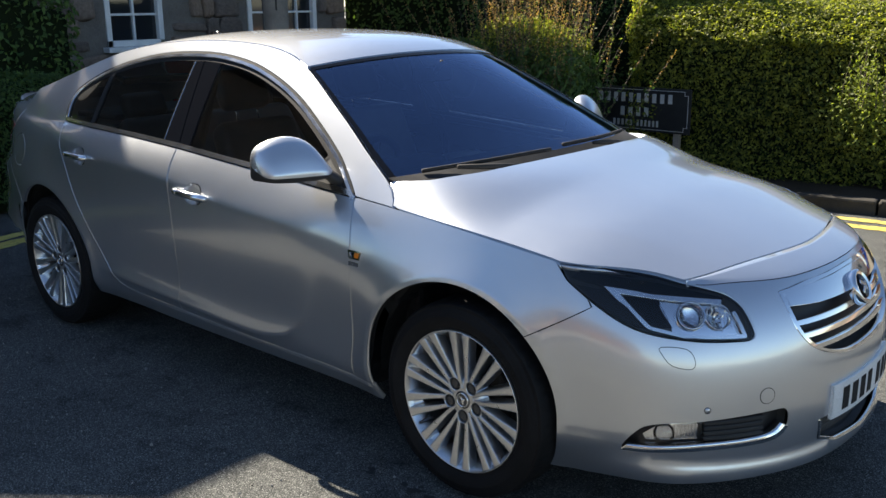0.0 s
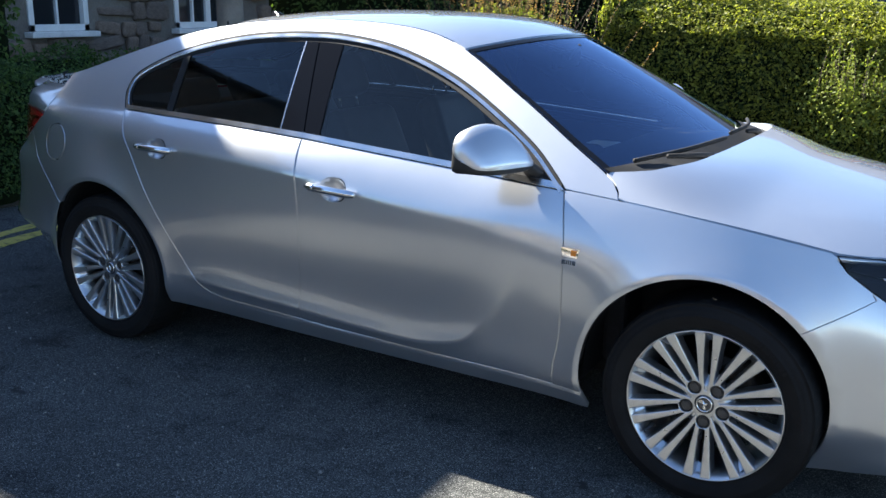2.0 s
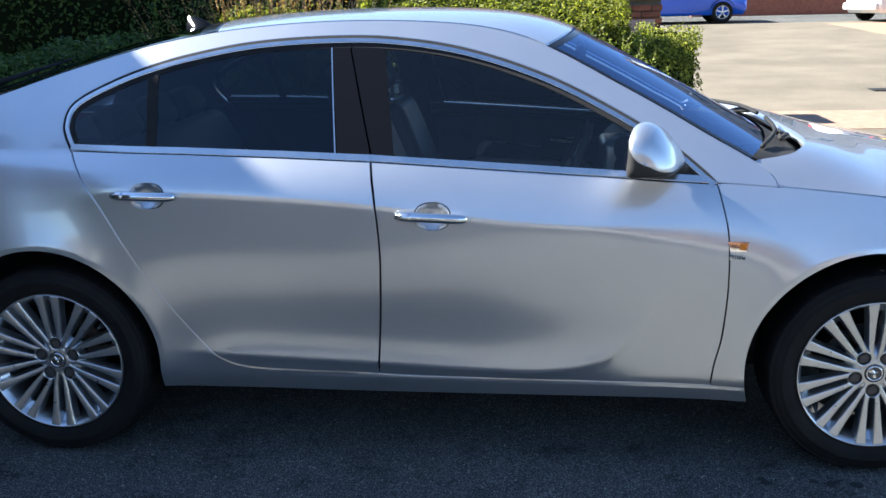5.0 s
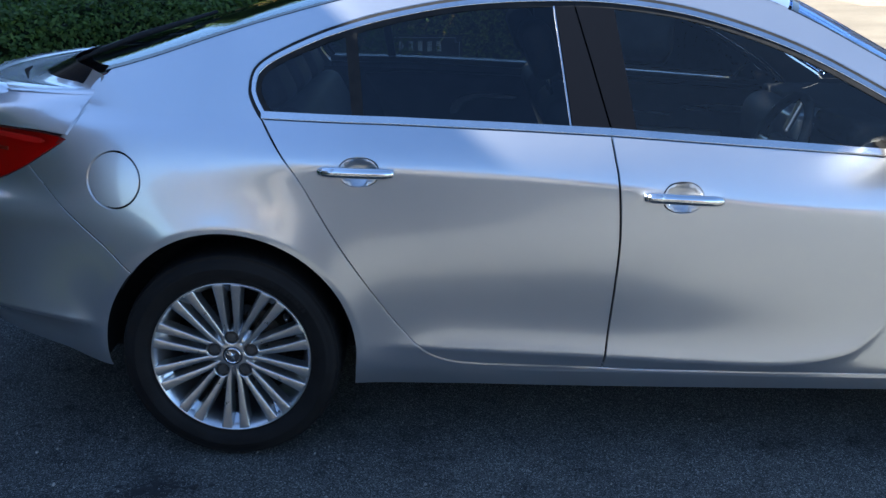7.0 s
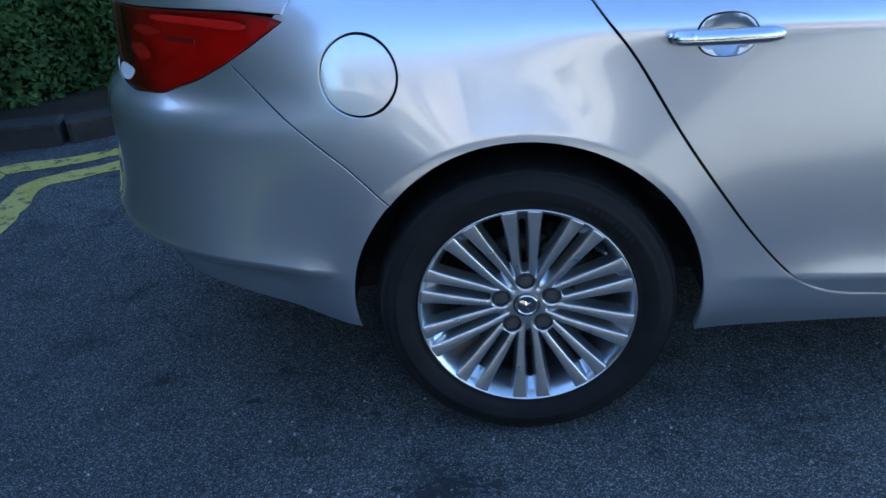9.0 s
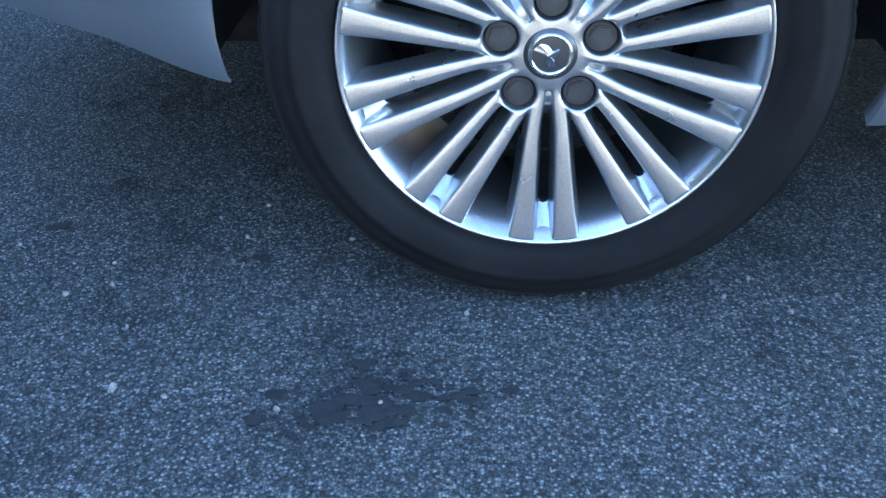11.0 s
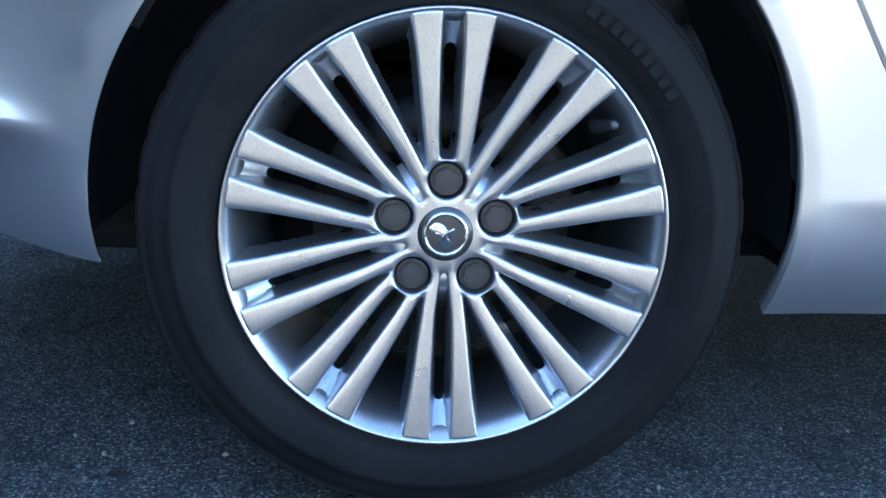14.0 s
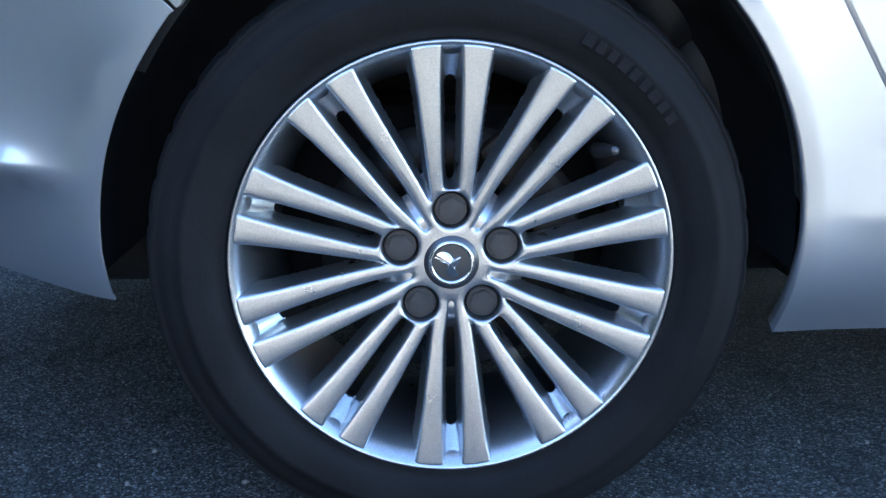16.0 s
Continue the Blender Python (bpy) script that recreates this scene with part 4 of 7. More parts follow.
bar = [(.425, .762), (.3, .772), (0, .776), (-.3, .772), (-.425, .762), (-.412, .716), (-.25, .706), (0, .703), (.25, .706), (.412, .716)]
panel("grille_bar", bar, wrap, CHROME, grille, gap=.007, off=.002, depth=.03, step=.03, label="broad chrome grille bar")
for z in (.672, .632, .592):
    w = g_width(z) * .955
    sl = [(a, z + .007 - .02 * (a / .45) ** 2 * 0) for a in np.linspace(-w, w, 20)] + [(a, z - .007) for a in np.linspace(w, -w, 20)]
    panel("slat", sl, wrap, CHROME, grille, gap=0, off=-.006, depth=.022, step=.02)
emblem = turned("badge", [(.0005, -.006), (.040, -.006), (.048, -.012), (.056, -.010), (.058, 0), (.058, .02)], 40, CHROME, car, stand(0, .705, .012), "round chrome badge")
turned("badge_field", [(.0005, -.0085), (.040, -.0085), (.041, -.004)], 32, BLACK_GLOSS, emblem, Matrix())
for k, (dx, dz, w, h, r) in enumerate(((0, .008, .044, .014, .5), (-.008, -.012, .03, .012, -.5), (.014, -.002, .012, .03, .2))):
    put("badge_shape", part("tmp", block((w, .006, h), (0, 0, 0), .004), CHROME, None).data, emblem, "", Matrix.Translation((dx, -.011, dz)) @ Matrix.Rotation(r, 4, "Y"))
for o in [o for o in scene.objects if o.name.startswith("tmp")]:
    bpy.data.objects.remove(o)
plate = panel("number_plate", [(-.26, .345), (.26, .345), (.26, .455), (-.26, .455)], wrap, WHITE_PLASTIC, car, gap=0, off=.012, depth=.012, step=.05, label="white number plate with dark bars")[0]
for k in range(7):
    a = .185 - k * .062 - (.03 if k > 3 else 0)
    panel("plate_bar", [(a - .02, .363), (a + .02, .363), (a + .02, .437), (a - .02, .437)], wrap, SEAL, plate, gap=0, off=.0135, depth=.001, step=.05)
lower = panel("lower_grille", LOWER, wrap, PLASTIC, car, gap=-.001, off=-.05, depth=-.045, step=.05)[0]
for z in (.335, .312, .288):
    panel("slat", [(-.27, z - .006), (.27, z - .006), (.27, z + .006), (-.27, z + .006)], wrap, PLASTIC, lower, gap=0, off=-.02, depth=.02, step=.05)
panel("lower_trim", [(.30, .352), (.288, .289), (.2, .261), (0, .249), (-.2, .261), (-.288, .289), (-.30, .352), (-.31, .352), (-.297, .284), (-.2, .252), (0, .239), (.2, .252), (.297, .284), (.31, .352)], wrap, SATIN, car, gap=0, off=.004, depth=.012, step=.03)

# Fog lamp pods, tow cover, washer cover, parking sensors.
for s in (1, -1):
    fl = (lambda l: l) if s > 0 else mirror_a
    pod = panel("fog_pod", fl(FOG), wrap, PLASTIC, car, gap=-.001, off=-.05, depth=-.045, step=.03, label="black fog lamp pod")[0]
    panel("fog_lamp", fl(through_points([(.91, .345), (.895, .368), (.85, .388), (.735, .402), (.727, .395), (.725, .345), (.735, .336), (.895, .322)], 3, True)), wrap, GLASS_LAMP, pod, gap=0, off=-.012, depth=.01, step=.02)
    panel("fog_reflector", fl([(.90, .345), (.85, .383), (.735, .396), (.735, .340), (.89, .327)]), wrap, CHROME, pod, gap=0, off=-.032, depth=.01, step=.02)
    turned("fog_lens", [(.0005, -.012), (.018, -.009), (.028, -.002), (.031, .006), (.033, .02)], 28, GLASS_LAMP, pod, stand(s * .835, .356, -.02))
    for k in range(7):
        a = .80 - .011 * k
        panel("lamp_rib", fl([(a, .342), (a + .005, .342), (a + .005, .392), (a, .392)]), wrap, CHROME, pod, gap=0, off=-.026, depth=.005, step=.05)
    for z in (.345, .362, .379, .396):
        panel("slat", fl([(.52, z), (.715, z - .004), (.715, z + .004), (.52, z + .008)]), wrap, PLASTIC, pod, gap=0, off=-.015, depth=.02, step=.05)
    panel("fog_strip", fl(through_points([(.962, .301), (.875, .304), (.727, .317), (.54, .325), (.476, .337), (.446, .366)], 3) + through_points([(.46, .372), (.485, .35), (.545, .338), (.727, .330), (.875, .315), (.945, .312)], 3)), wrap, CHROME, pod, gap=0, off=.004, depth=.03, step=.02, label="chrome strip under the fog lamp")
    panel("washer_cover", fl(through_points([(.856, .632), (.781, .628), (.757, .597), (.766, .573), (.822, .582), (.851, .612)], 3, True)), wrap, SEAL, car, gap=-.0022, off=.0006, depth=.001, step=.03)
    panel("washer_cover", fl(through_points([(.856, .632), (.781, .628), (.757, .597), (.766, .573), (.822, .582), (.851, .612)], 3, True)), wrap, PAINT, car, gap=0, off=.0014, depth=.001, step=.02)
    for a, z in ((.715, .446), (.244, .383)):
        m = stand(s * a, z, 0)
        turned("parking_sensor", [(.0005, -.0012), (.0085, -.0012), (.009, .002)], 20, PAINT, car, m)
        turned("sensor_ring", [(.0092, .001), (.0092, -.0006), (.0104, -.0006), (.0104, .001)], 20, SEAL, car, m)
    for k, mat, o in ((.0258, SEAL, .0006), (.0235, PAINT, .0014)):
        panel("tow_cover", fl(arc(.527, .476, k, 0, 360, 33)[:-1]), wrap, mat, car, gap=0, off=o, depth=.001, step=.02)

# Rear lamps.
for s in (1, -1):
    fl = (lambda l: l) if s > 0 else over
    lamp = panel("rear_lamp", fl(LIGHT), wrap, GLASS_RED, car, gap=.002, off=.003, depth=.004, step=.025, label="red rear lamp cluster")[0]
    panel("lamp_housing", fl(LIGHT), wrap, RED_PLASTIC, lamp, gap=.001, off=-.05, depth=-.045, step=.03)
    panel("lamp_frame", fl(LIGHT), wrap, DARK_RED, lamp, gap=0, off=-.006, depth=.01, step=.025, holes=[fl([(5.0 + (a - 5.0) * .985, .94 + (z - .94) * .955) for a, z in LIGHT])])
    panel("light_bar", fl(through_points([(4.87, 1.000), (5.0, 1.007), (5.13, 1.008), (5.14, .996), (5.0, .992), (4.87, .984)], 3, True)), wrap, RED_LIGHT, lamp, gap=0, off=-.012, depth=.02, step=.02)
    panel("light_bar", fl(through_points([(5.15, .973), (5.24, .976), (5.25, .964), (5.16, .960)], 3, True)), wrap, RED_LIGHT, lamp, gap=0, off=-.012, depth=.02, step=.02)
    panel("light_bar", fl(through_points([(5.22, .915), (5.28, .930), (5.285, .916), (5.23, .899)], 3, True)), wrap, RED_LIGHT, lamp, gap=0, off=-.012, depth=.02, step=.02)
    panel("reflector_strip", fl([(4.99, .962), (5.09, .965), (5.09, .955), (4.99, .951)]), wrap, SILVER_TRIM, lamp, gap=0, off=-.008, depth=.004, step=.03)
    panel("reversing_lens", fl(through_points([(5.235, .876), (5.31, .884), (5.345, .868), (5.32, .852), (5.265, .850)], 3, True)), wrap, WHITE_PLASTIC, lamp, gap=0, off=.005, depth=.004, step=.02, label="white reversing lens")

# Boot deck and lip spoiler.
deck_n = 41
row_a = top(np.full(deck_n, -1.742), np.linspace(-1, 1, deck_n))
row_b = wrap(np.linspace(4.676, 2 * A_END - 4.676, deck_n), np.full(deck_n, 1.138))
row_b = row_b if row_b[0][1] * row_a[0][1] > 0 else row_b[::-1]
verts, faces, rows = [], [], 9
edge = [(-1.7395, 1.1765), (-1.7565, 1.155), (-1.7690, 1.138)]
for j in range(rows):
    k = j / (rows - 1)
    ez = 1.1765 + (1.138 - 1.1765) * k
    ex = float(np.interp(-ez, [-z for _, z in edge], [x for x, _ in edge]))
    for i in range(deck_n):
        p = row_a[i] * (1 - k) + row_b[i] * k
        p = np.array([p[0], p[1], p[2] - .026 * math.sin(math.pi * k)])
        side_y = math.copysign(float(side(ex, ez)), row_a[i][1])
        near = max(0, 1 - min(i, deck_n - 1 - i) / 3)
        end = row_a[0 if i < deck_n / 2 else -1] * (1 - k) + row_b[0 if i < deck_n / 2 else -1] * k
        verts.append(tuple(p + (np.array([ex, side_y, ez]) - end) * near))
row_c = wrap(np.linspace(4.676, 2 * A_END - 4.676, deck_n), np.full(deck_n, 1.122))
row_c = row_c if row_c[0][1] * row_a[0][1] > 0 else row_c[::-1]
verts += [(p[0] * 1.0002, p[1] * 1.0006, p[2]) for p in row_c]
rows += 1
foot = []
for j in range(rows - 1):
    for i in range(deck_n - 1):
        (foot if j < 3 and 1 < i < deck_n - 3 else faces).append((j * deck_n + i, (j + 1) * deck_n + i, (j + 1) * deck_n + i + 1, j * deck_n + i + 1))
put("boot_deck", mesh_of("boot_deck", verts, faces, PAINT), car)
put("rear_screen_foot", mesh_of("rear_screen_foot", verts, foot, BLACK_GLOSS), car, "black lower edge of the rear screen")
LIP = [(-.012, 1.062), (.000, 1.084), (.010, 1.104), (.012, 1.118), (.004, 1.132), (-.018, 1.141), (-.055, 1.139), (-.100, 1.128), (-.150, 1.100)]
verts, faces, sec = [], [], len(LIP)
span = np.linspace(4.70, 2 * A_END - 4.70, 90)
for a in span:
    p = wrap(np.array(a), np.array(1.075))
    d = wrap(np.array(a + .004), np.array(1.075)) - wrap(np.array(a - .004), np.array(1.075))
    n = np.array([-d[1], d[0], 0]) / np.hypot(d[0], d[1])
    n = n if n @ np.array([p[0] + 1.2, p[1], 0]) > 0 else -n
    e = float(ease(4.90, 5.24, min(a, 2 * A_END - a)))
    for o, z in LIP:
        verts.append((*(p + n * (o - .030 - .04 * (1 - e)))[:2], z - .030 * (1 - e)))
for i in range(len(span) - 1):
    for k in range(sec - 1):
        faces.append((i * sec + k, (i + 1) * sec + k, (i + 1) * sec + k + 1, i * sec + k + 1))
put("spoiler", mesh_of("spoiler", verts, [f[::-1] for f in faces], PAINT), car, "painted lip spoiler")

# Rear wiper, fin aerial, windscreen wipers and cowl.
v, f = swept([(-2.02, -.06, 1.165), (-1.98, -.08, 1.185), (-1.86, -.2, 1.225), (-1.74, -.33, 1.262)], [.012, .011, .009, .007], 8)
wiper = put("rear_wiper", mesh_of("rear_wiper", v, f, PLASTIC), car, "black rear wiper")
v, f = swept([(-1.92, -.46, 1.19), (-1.74, -.36, 1.262), (-1.5, -.26, 1.335)], [.006, .012, .006], 6)
put("wiper_blade", mesh_of("wiper_blade", v, f, SEAL), wiper)
v, f = swept([(-2.06, -.52, 1.135), (-2.06, -.52, 1.165), (-2.05, -.5, 1.175)], [.012, .008, .004], 8)
put("washer_jet", mesh_of("washer_jet", v, f, SEAL), car)
fin = [(-1.02, .0, .0), (-1.05, .0, .03), (-1.11, .0, .062), (-1.15, .0, .066), (-1.155, .0, .03), (-1.16, 0, 0)]
base_z = float(top(np.array(-1.05), np.array(0.0))[2]) - .004
bm = bmesh.new()
half_w = [.022, .016, .006, .005, .013, .018]
L = [bm.verts.new((x + .03, -w, base_z + z)) for (x, _, z), w in zip(fin, half_w)]
R = [bm.verts.new((x + .03, w, base_z + z)) for (x, _, z), w in zip(fin, half_w)]
bm.faces.new(L), bm.faces.new(R[::-1])
for i in range(5):
    bm.faces.new((L[i + 1], L[i], R[i], R[i + 1]))
bmesh.ops.bevel(bm, geom=bm.edges[:], offset=.003, segments=2, affect="EDGES")
part("aerial_fin", bm, BLACK_GLOSS, car, "black shark-fin aerial", True)
cowl_a = top(np.full(30, .958), np.linspace(-.99, .99, 30))
cowl_b = np.array([hood(np.array(float(np.interp(abs(y), [0, .35, .56, .70, .775], [1.215, 1.21, 1.192, 1.125, 1.01]))), np.array(y)) for y in np.linspace(-.775, .775, 30)])
verts = [(*p[:2], p[2] + .002) for p in cowl_a] + [(p[0], p[1], p[2] - .052 + .034 * max(0, abs(p[1]) - .5) / .27) for p in cowl_b]
put("cowl", mesh_of("cowl", verts, [(i, i + 30, i + 31, i + 1) for i in range(29)], COWL), car, "black plastic windscreen cowl")
for pts, blade in ((((1.18, -.28, 1.015), (1.165, -.40, 1.036), (1.10, -.58, 1.052)), ((1.16, -.10, 1.062), (1.12, -.42, 1.058), (1.02, -.68, 1.042))), (((1.14, .50, 1.01), (1.16, .38, 1.036), (1.165, .2, 1.054)), ((1.07, .58, 1.058), (1.14, .3, 1.066), (1.15, .0, 1.068)))):
    v, f = swept(pts, [.016, .012, .008], 8)
    arm = put("wiper_arm", mesh_of("wiper_arm", v, f, COWL), car, "black windscreen wiper")
    v, f = swept(through_points(blade, 6), .008, 6)
    put("wiper_blade", mesh_of("wiper_blade", v, f, SEAL), arm)

# Door mirrors.
SECTION = through_points([(0, .02), (0, .5), (.02, .86), (.12, .97), (.33, .99), (.58, .86), (.82, .60), (.96, .34), (1, .19), (.95, .05), (.8, 0), (.4, -.01)], 3, True)
STATIONS = np.array([(-.845, .650, .735, 1.026, 1.068), (-.865, .620, .744, 1.012, 1.108), (-.890, .602, .742, 1.006, 1.140), (-.93, .585, .728, 1.004, 1.158), (-.98, .570, .712, 1.004, 1.160), (-1.02, .560, .698, 1.007, 1.151),
                     (-1.045, .555, .686, 1.009, 1.140), (-1.061, .555, .674, 1.012, 1.127), (-1.072, .559, .658, 1.017, 1.110), (-1.079, .568, .640, 1.026, 1.088), (-1.082, .584, .618, 1.042, 1.064), (-1.083, .597, .603, 1.050, 1.055)])
for s in (1, -1):
    at = np.linspace(0, 1, 34)
    k = np.concatenate([[0], np.cumsum(np.linalg.norm(np.diff(STATIONS, axis=0), axis=1))])
    k /= k[-1]
    cols = [Curve(*zip(k, STATIONS[:, c])) for c in range(5)]
    verts, faces, low, n = [], [], [], len(SECTION)
    for t in at:
        y, xr, xf, zb, zt = (float(c(t)) for c in cols)
        for u, w in SECTION:
            verts.append((xr + (xf - xr) * u, s * y, zb + (zt - zb) * w))
    for i in range(len(at) - 1):
        for k in range(n):
            q = (k + 1) % n
            f = (i * n + k, i * n + q, (i + 1) * n + q, (i + 1) * n + k)
            (low if (SECTION[k][1] + SECTION[q][1]) / 2 < .12 or SECTION[k][0] < .01 and SECTION[q][0] < .01 else faces).append(f if s > 0 else f[::-1])
    low.append(tuple(range(n))[::s])
    faces.append(tuple(range((len(at) - 1) * n, len(at) * n))[::-s])
    mirror = put("door_mirror", mesh_of("door_mirror", verts, faces, PAINT), car, "painted door mirror shell")
    put("mirror_base", mesh_of("mirror_base", verts, low, PLASTIC), mirror)
    v, f = swept([(.74, -s * .78, .975), (.72, -s * .82, 1.0), (.70, -s * .855, 1.03), (.69, -s * .88, 1.04)], [.05, .042, .036, .03], 12, .55)
    put("mirror_stalk", mesh_of("mirror_stalk", v, f, PLASTIC), mirror)
    bm = block((.004, .145, .085), (0, 0, 0), .03, 4)
    for q in bm.verts:
        q.co.z *= 1 - .25 * max(0, -q.co.y * 1 / .08) ** 2
    part("mirror_glass", bm, MIRROR, mirror, "mirror glass", False, Matrix.Translation((.5715, -s * .965, 1.082)) @ Matrix.Rotation(s * -.21, 4, "Z") @ Matrix.Diagonal((1, s, 1, 1)))
    panel("quarter_post", [(.585, over_belt(.585)), (.597, over_belt(.597)), (.655, under_frame(.655)), (.643, under_frame(.643))], flank, SEAL, car, gap=0, off=-.002, depth=.01, step=.03, mirror=s < 0)

# Side repeater and trim badge on the wings.
for s in (False, True):
    rep = panel("side_repeater", [(.880, .782), (.944, .782), (.938, .752), (.888, .752)], flank, CHROME, car, gap=0, off=.004, depth=.006, step=.02, mirror=s, label="chrome side repeater with amber lens")[0]
    panel("repeater_lens", [(.916, .776), (.937, .776), (.933, .758), (.916, .758)], flank, ORANGE, rep, gap=0, off=.0055, depth=.002, step=.02, mirror=s)
    panel("repeater_bar", [(.891, .775), (.908, .775), (.906, .759), (.896, .759)], flank, GLASS_LAMP, rep, gap=0, off=.0066, depth=.002, step=.02, mirror=s)
    for x0, x1 in ((.886, .898), (.901, .905), (.908, .912), (.915, .919), (.922, .934)):
        panel("trim_badge", [(x0, .742), (x1, .742), (x1, .728), (x0, .728)], flank, CHROME, car, gap=0, off=.003, depth=.003, step=.02, mirror=s)


# Wheels.
SPOKE_IN = Curve((.03, .0026), (.06, .0044), (.09, .0082), (.13, .0100), (.17, .0108), (.21, .0108), (.245, .0098))
SPOKE_OUT = Curve((.03, .0150), (.06, .0205), (.09, .0250), (.13, .0302), (.17, .0350), (.21, .0405), (.245, .0470))


NUT_R, DISH = .0600, .0195


def blend_min(a, b, k):
    h = np.clip(.5 + .5 * (b - a) / k, 0, 1)
    return b + (a - b) * h - k * h * (1 - h)


def casting(x, z):
    """Depth of the wheel's cast face at (x, z), for the two spoke pairs about 0 and 36 degrees from the top, and how deep its wall falls."""
    r, ang = np.hypot(x, z), np.arctan2(x, z)
    step = math.tau / 10
    edge, slit_cover = None, np.full(r.shape, 9.0)
    for k, start in ((-1, .034), (0, .072), (1, .034), (2, .072)):
        c, sn = math.cos(k * step), math.sin(k * step)
        u, v = x * c - z * sn, x * sn + z * c
        lo, hi = SPOKE_IN(np.clip(v, .03, .245)), SPOKE_OUT(np.clip(v, .03, .245))
        au = np.abs(u)
        d = np.maximum(np.maximum(lo - au, (au - hi) * .985), start - v)
        edge = d if edge is None else blend_min(edge, d, .0035)
        here = np.abs(ang - k * step) < step * .5
        ramp = .030 * np.clip((.2425 - r) / .034, 0, 1.4) ** .9 + .003 * np.clip(1 - (u / np.maximum(lo, 1e-4)) ** 2, 0, 1)
        if k % 2:
            ramp = np.minimum(ramp, .003 + .045 * ease(.050, .105, r) ** 1.3)
        slit_cover = np.where(here & (au < hi), ramp, slit_cover)
    for k in (-1, 0, 1):
        t = k * math.tau / 5
        edge = blend_min(edge, np.hypot(x - NUT_R * math.sin(t), z - NUT_R * math.cos(t)) - .0248, .006)
    edge = blend_min(edge, r - .046, .006)
    edge = blend_min(edge, .2405 - r, .003)
    for k in (-1, 0, 1):
        t = k * math.tau / 5
        bore = .0204 - np.hypot(x - NUT_R * math.sin(t), z - NUT_R * math.cos(t))
        slit_cover = np.where(bore > -.002, 9.0, slit_cover)
        edge = np.maximum(edge, bore)
    soft = .0007
    wall = 8 * soft * np.logaddexp(0, edge / soft)
    wall = np.minimum(wall, slit_cover)
    rr = np.clip((r - .045) / .2, 0, 1)
    face = .0115 - .0225 * rr ** 1.15 + .0020 * ease(.2385, .2427, r)
    return face - .0016 * (1 - np.exp(np.minimum(edge, 0) / .005)) + .0009 + wall, wall


def spoke_mesh(k):
    """A wedge of 18 degrees of the wheel's casting, with one spoke, from hub to rim."""
    rad = np.concatenate([np.linspace(.031, .10, 58), np.linspace(.1012, .198, 58)[0:], np.linspace(.1995, .2427, 36)])
    ang = np.radians(-18 + 18 * k + np.linspace(0, 18, 49))
    R, T = np.meshgrid(rad, ang, indexing="ij")
    X, Z = R * np.sin(T), R * np.cos(T)
    Y, wall = casting(X, Z)
    h = 3e-4
    nx, nz = (casting(X + h, Z)[0] - casting(X - h, Z)[0]) / (2 * h), (casting(X, Z + h)[0] - casting(X, Z - h)[0]) / (2 * h)
    N = np.stack([nx, -np.ones_like(nx), nz], -1)
    N /= np.linalg.norm(N, axis=-1, keepdims=True)
    deep = wall > .034
    Y = np.where(deep, Y - wall + .034, Y)
    n, index, verts, norms, faces = len(ang), {}, [], [], []

    def vertex(i, j):
        if (i, j) not in index:
            index[(i, j)] = len(verts)
            verts.append((X[i, j], Y[i, j], Z[i, j]))
            norms.append(N[i, j])
        return index[(i, j)]

    for i in range(len(rad) - 1):
        for j in range(n - 1):
            if not (deep[i, j] and deep[i + 1, j] and deep[i, j + 1] and deep[i + 1, j + 1]):
                faces.append((vertex(i, j), vertex(i, j + 1), vertex(i + 1, j + 1), vertex(i + 1, j)))
    return mesh_of("spoke", verts, faces, ALLOY, True, norms)


SPOKES = [spoke_mesh(k) for k in range(4)]
RIM_PROFILE = [(.2455, .006), (.2462, -.006), (.2456, -.0104), (.2446, -.0118), (.2428, -.0116), (.2405, -.0098), (.2372, -.0060), (.2335, -.0005), (.2298, .007), (.2258, .017), (.2210, .031), (.2160, .048), (.2110, .075), (.2080, .14), (.2080, .17), (.235, .185)]
def tyre_mesh():
    prof = [(.2440, .012), (.2450, .002), (.2464, -.004), (.2500, -.0075), (.2525, -.0065), (.2600, -.013), (.275, -.019), (.290, -.0215), (.2955, -.0225), (.297, -.0205), (.306, -.0195), (.3185, -.014), (.3265, -.006),
            (.3275, -.0085), (.331, -.0035), (.3345, .004), (.3365, .011), (.3385, .024), (.339, .05), (.339, .10), (.339, .15), (.3375, .185), (.33, .21), (.30, .225), (.26, .215), (.23, .19)]
    seg = 240
    v, f = spun(prof, seg)
    n = len(prof)
    v = [list(p) for p in v]
    for i in range(seg):
        cutting = i % 6 == 0
        for k in (13, 14, 15, 16, 17):
            if cutting:
                p = v[i * n + k]
                s = 1 - (.0015 if k < 16 else .005) / math.hypot(p[0], p[2])
                p[0], p[2], p[1] = p[0] * s, p[2] * s, p[1] + .001
    return mesh_of("tyre", v, f, RUBBER)


TYRE = tyre_mesh()
RIM = mesh_of("wheel", *spun(RIM_PROFILE, 96), ALLOY)
CAP = mesh_of("hub_cap", *spun([(.0005, -.0105), (.022, -.0105), (.030, -.0095), (.0322, -.006), (.0325, .004)], 48), CAP_GREY)
RING = mesh_of("cap_ring", *spun([(.0208, -.0106), (.0216, -.0130), (.0250, -.0130), (.0260, -.0104)], 40), CHROME)
bm = bmesh.new()
outline = through_points([(-.019, .006), (-.012, .013), (-.003, .011), (.002, .005), (.010, .007), (.008, -.001), (.004, -.006), (.007, -.014), (-.001, -.016), (-.006, -.008), (-.004, -.002), (-.010, .001)], 4, True)
rim_v = [bm.verts.new((x, 0, z)) for x, z in outline]
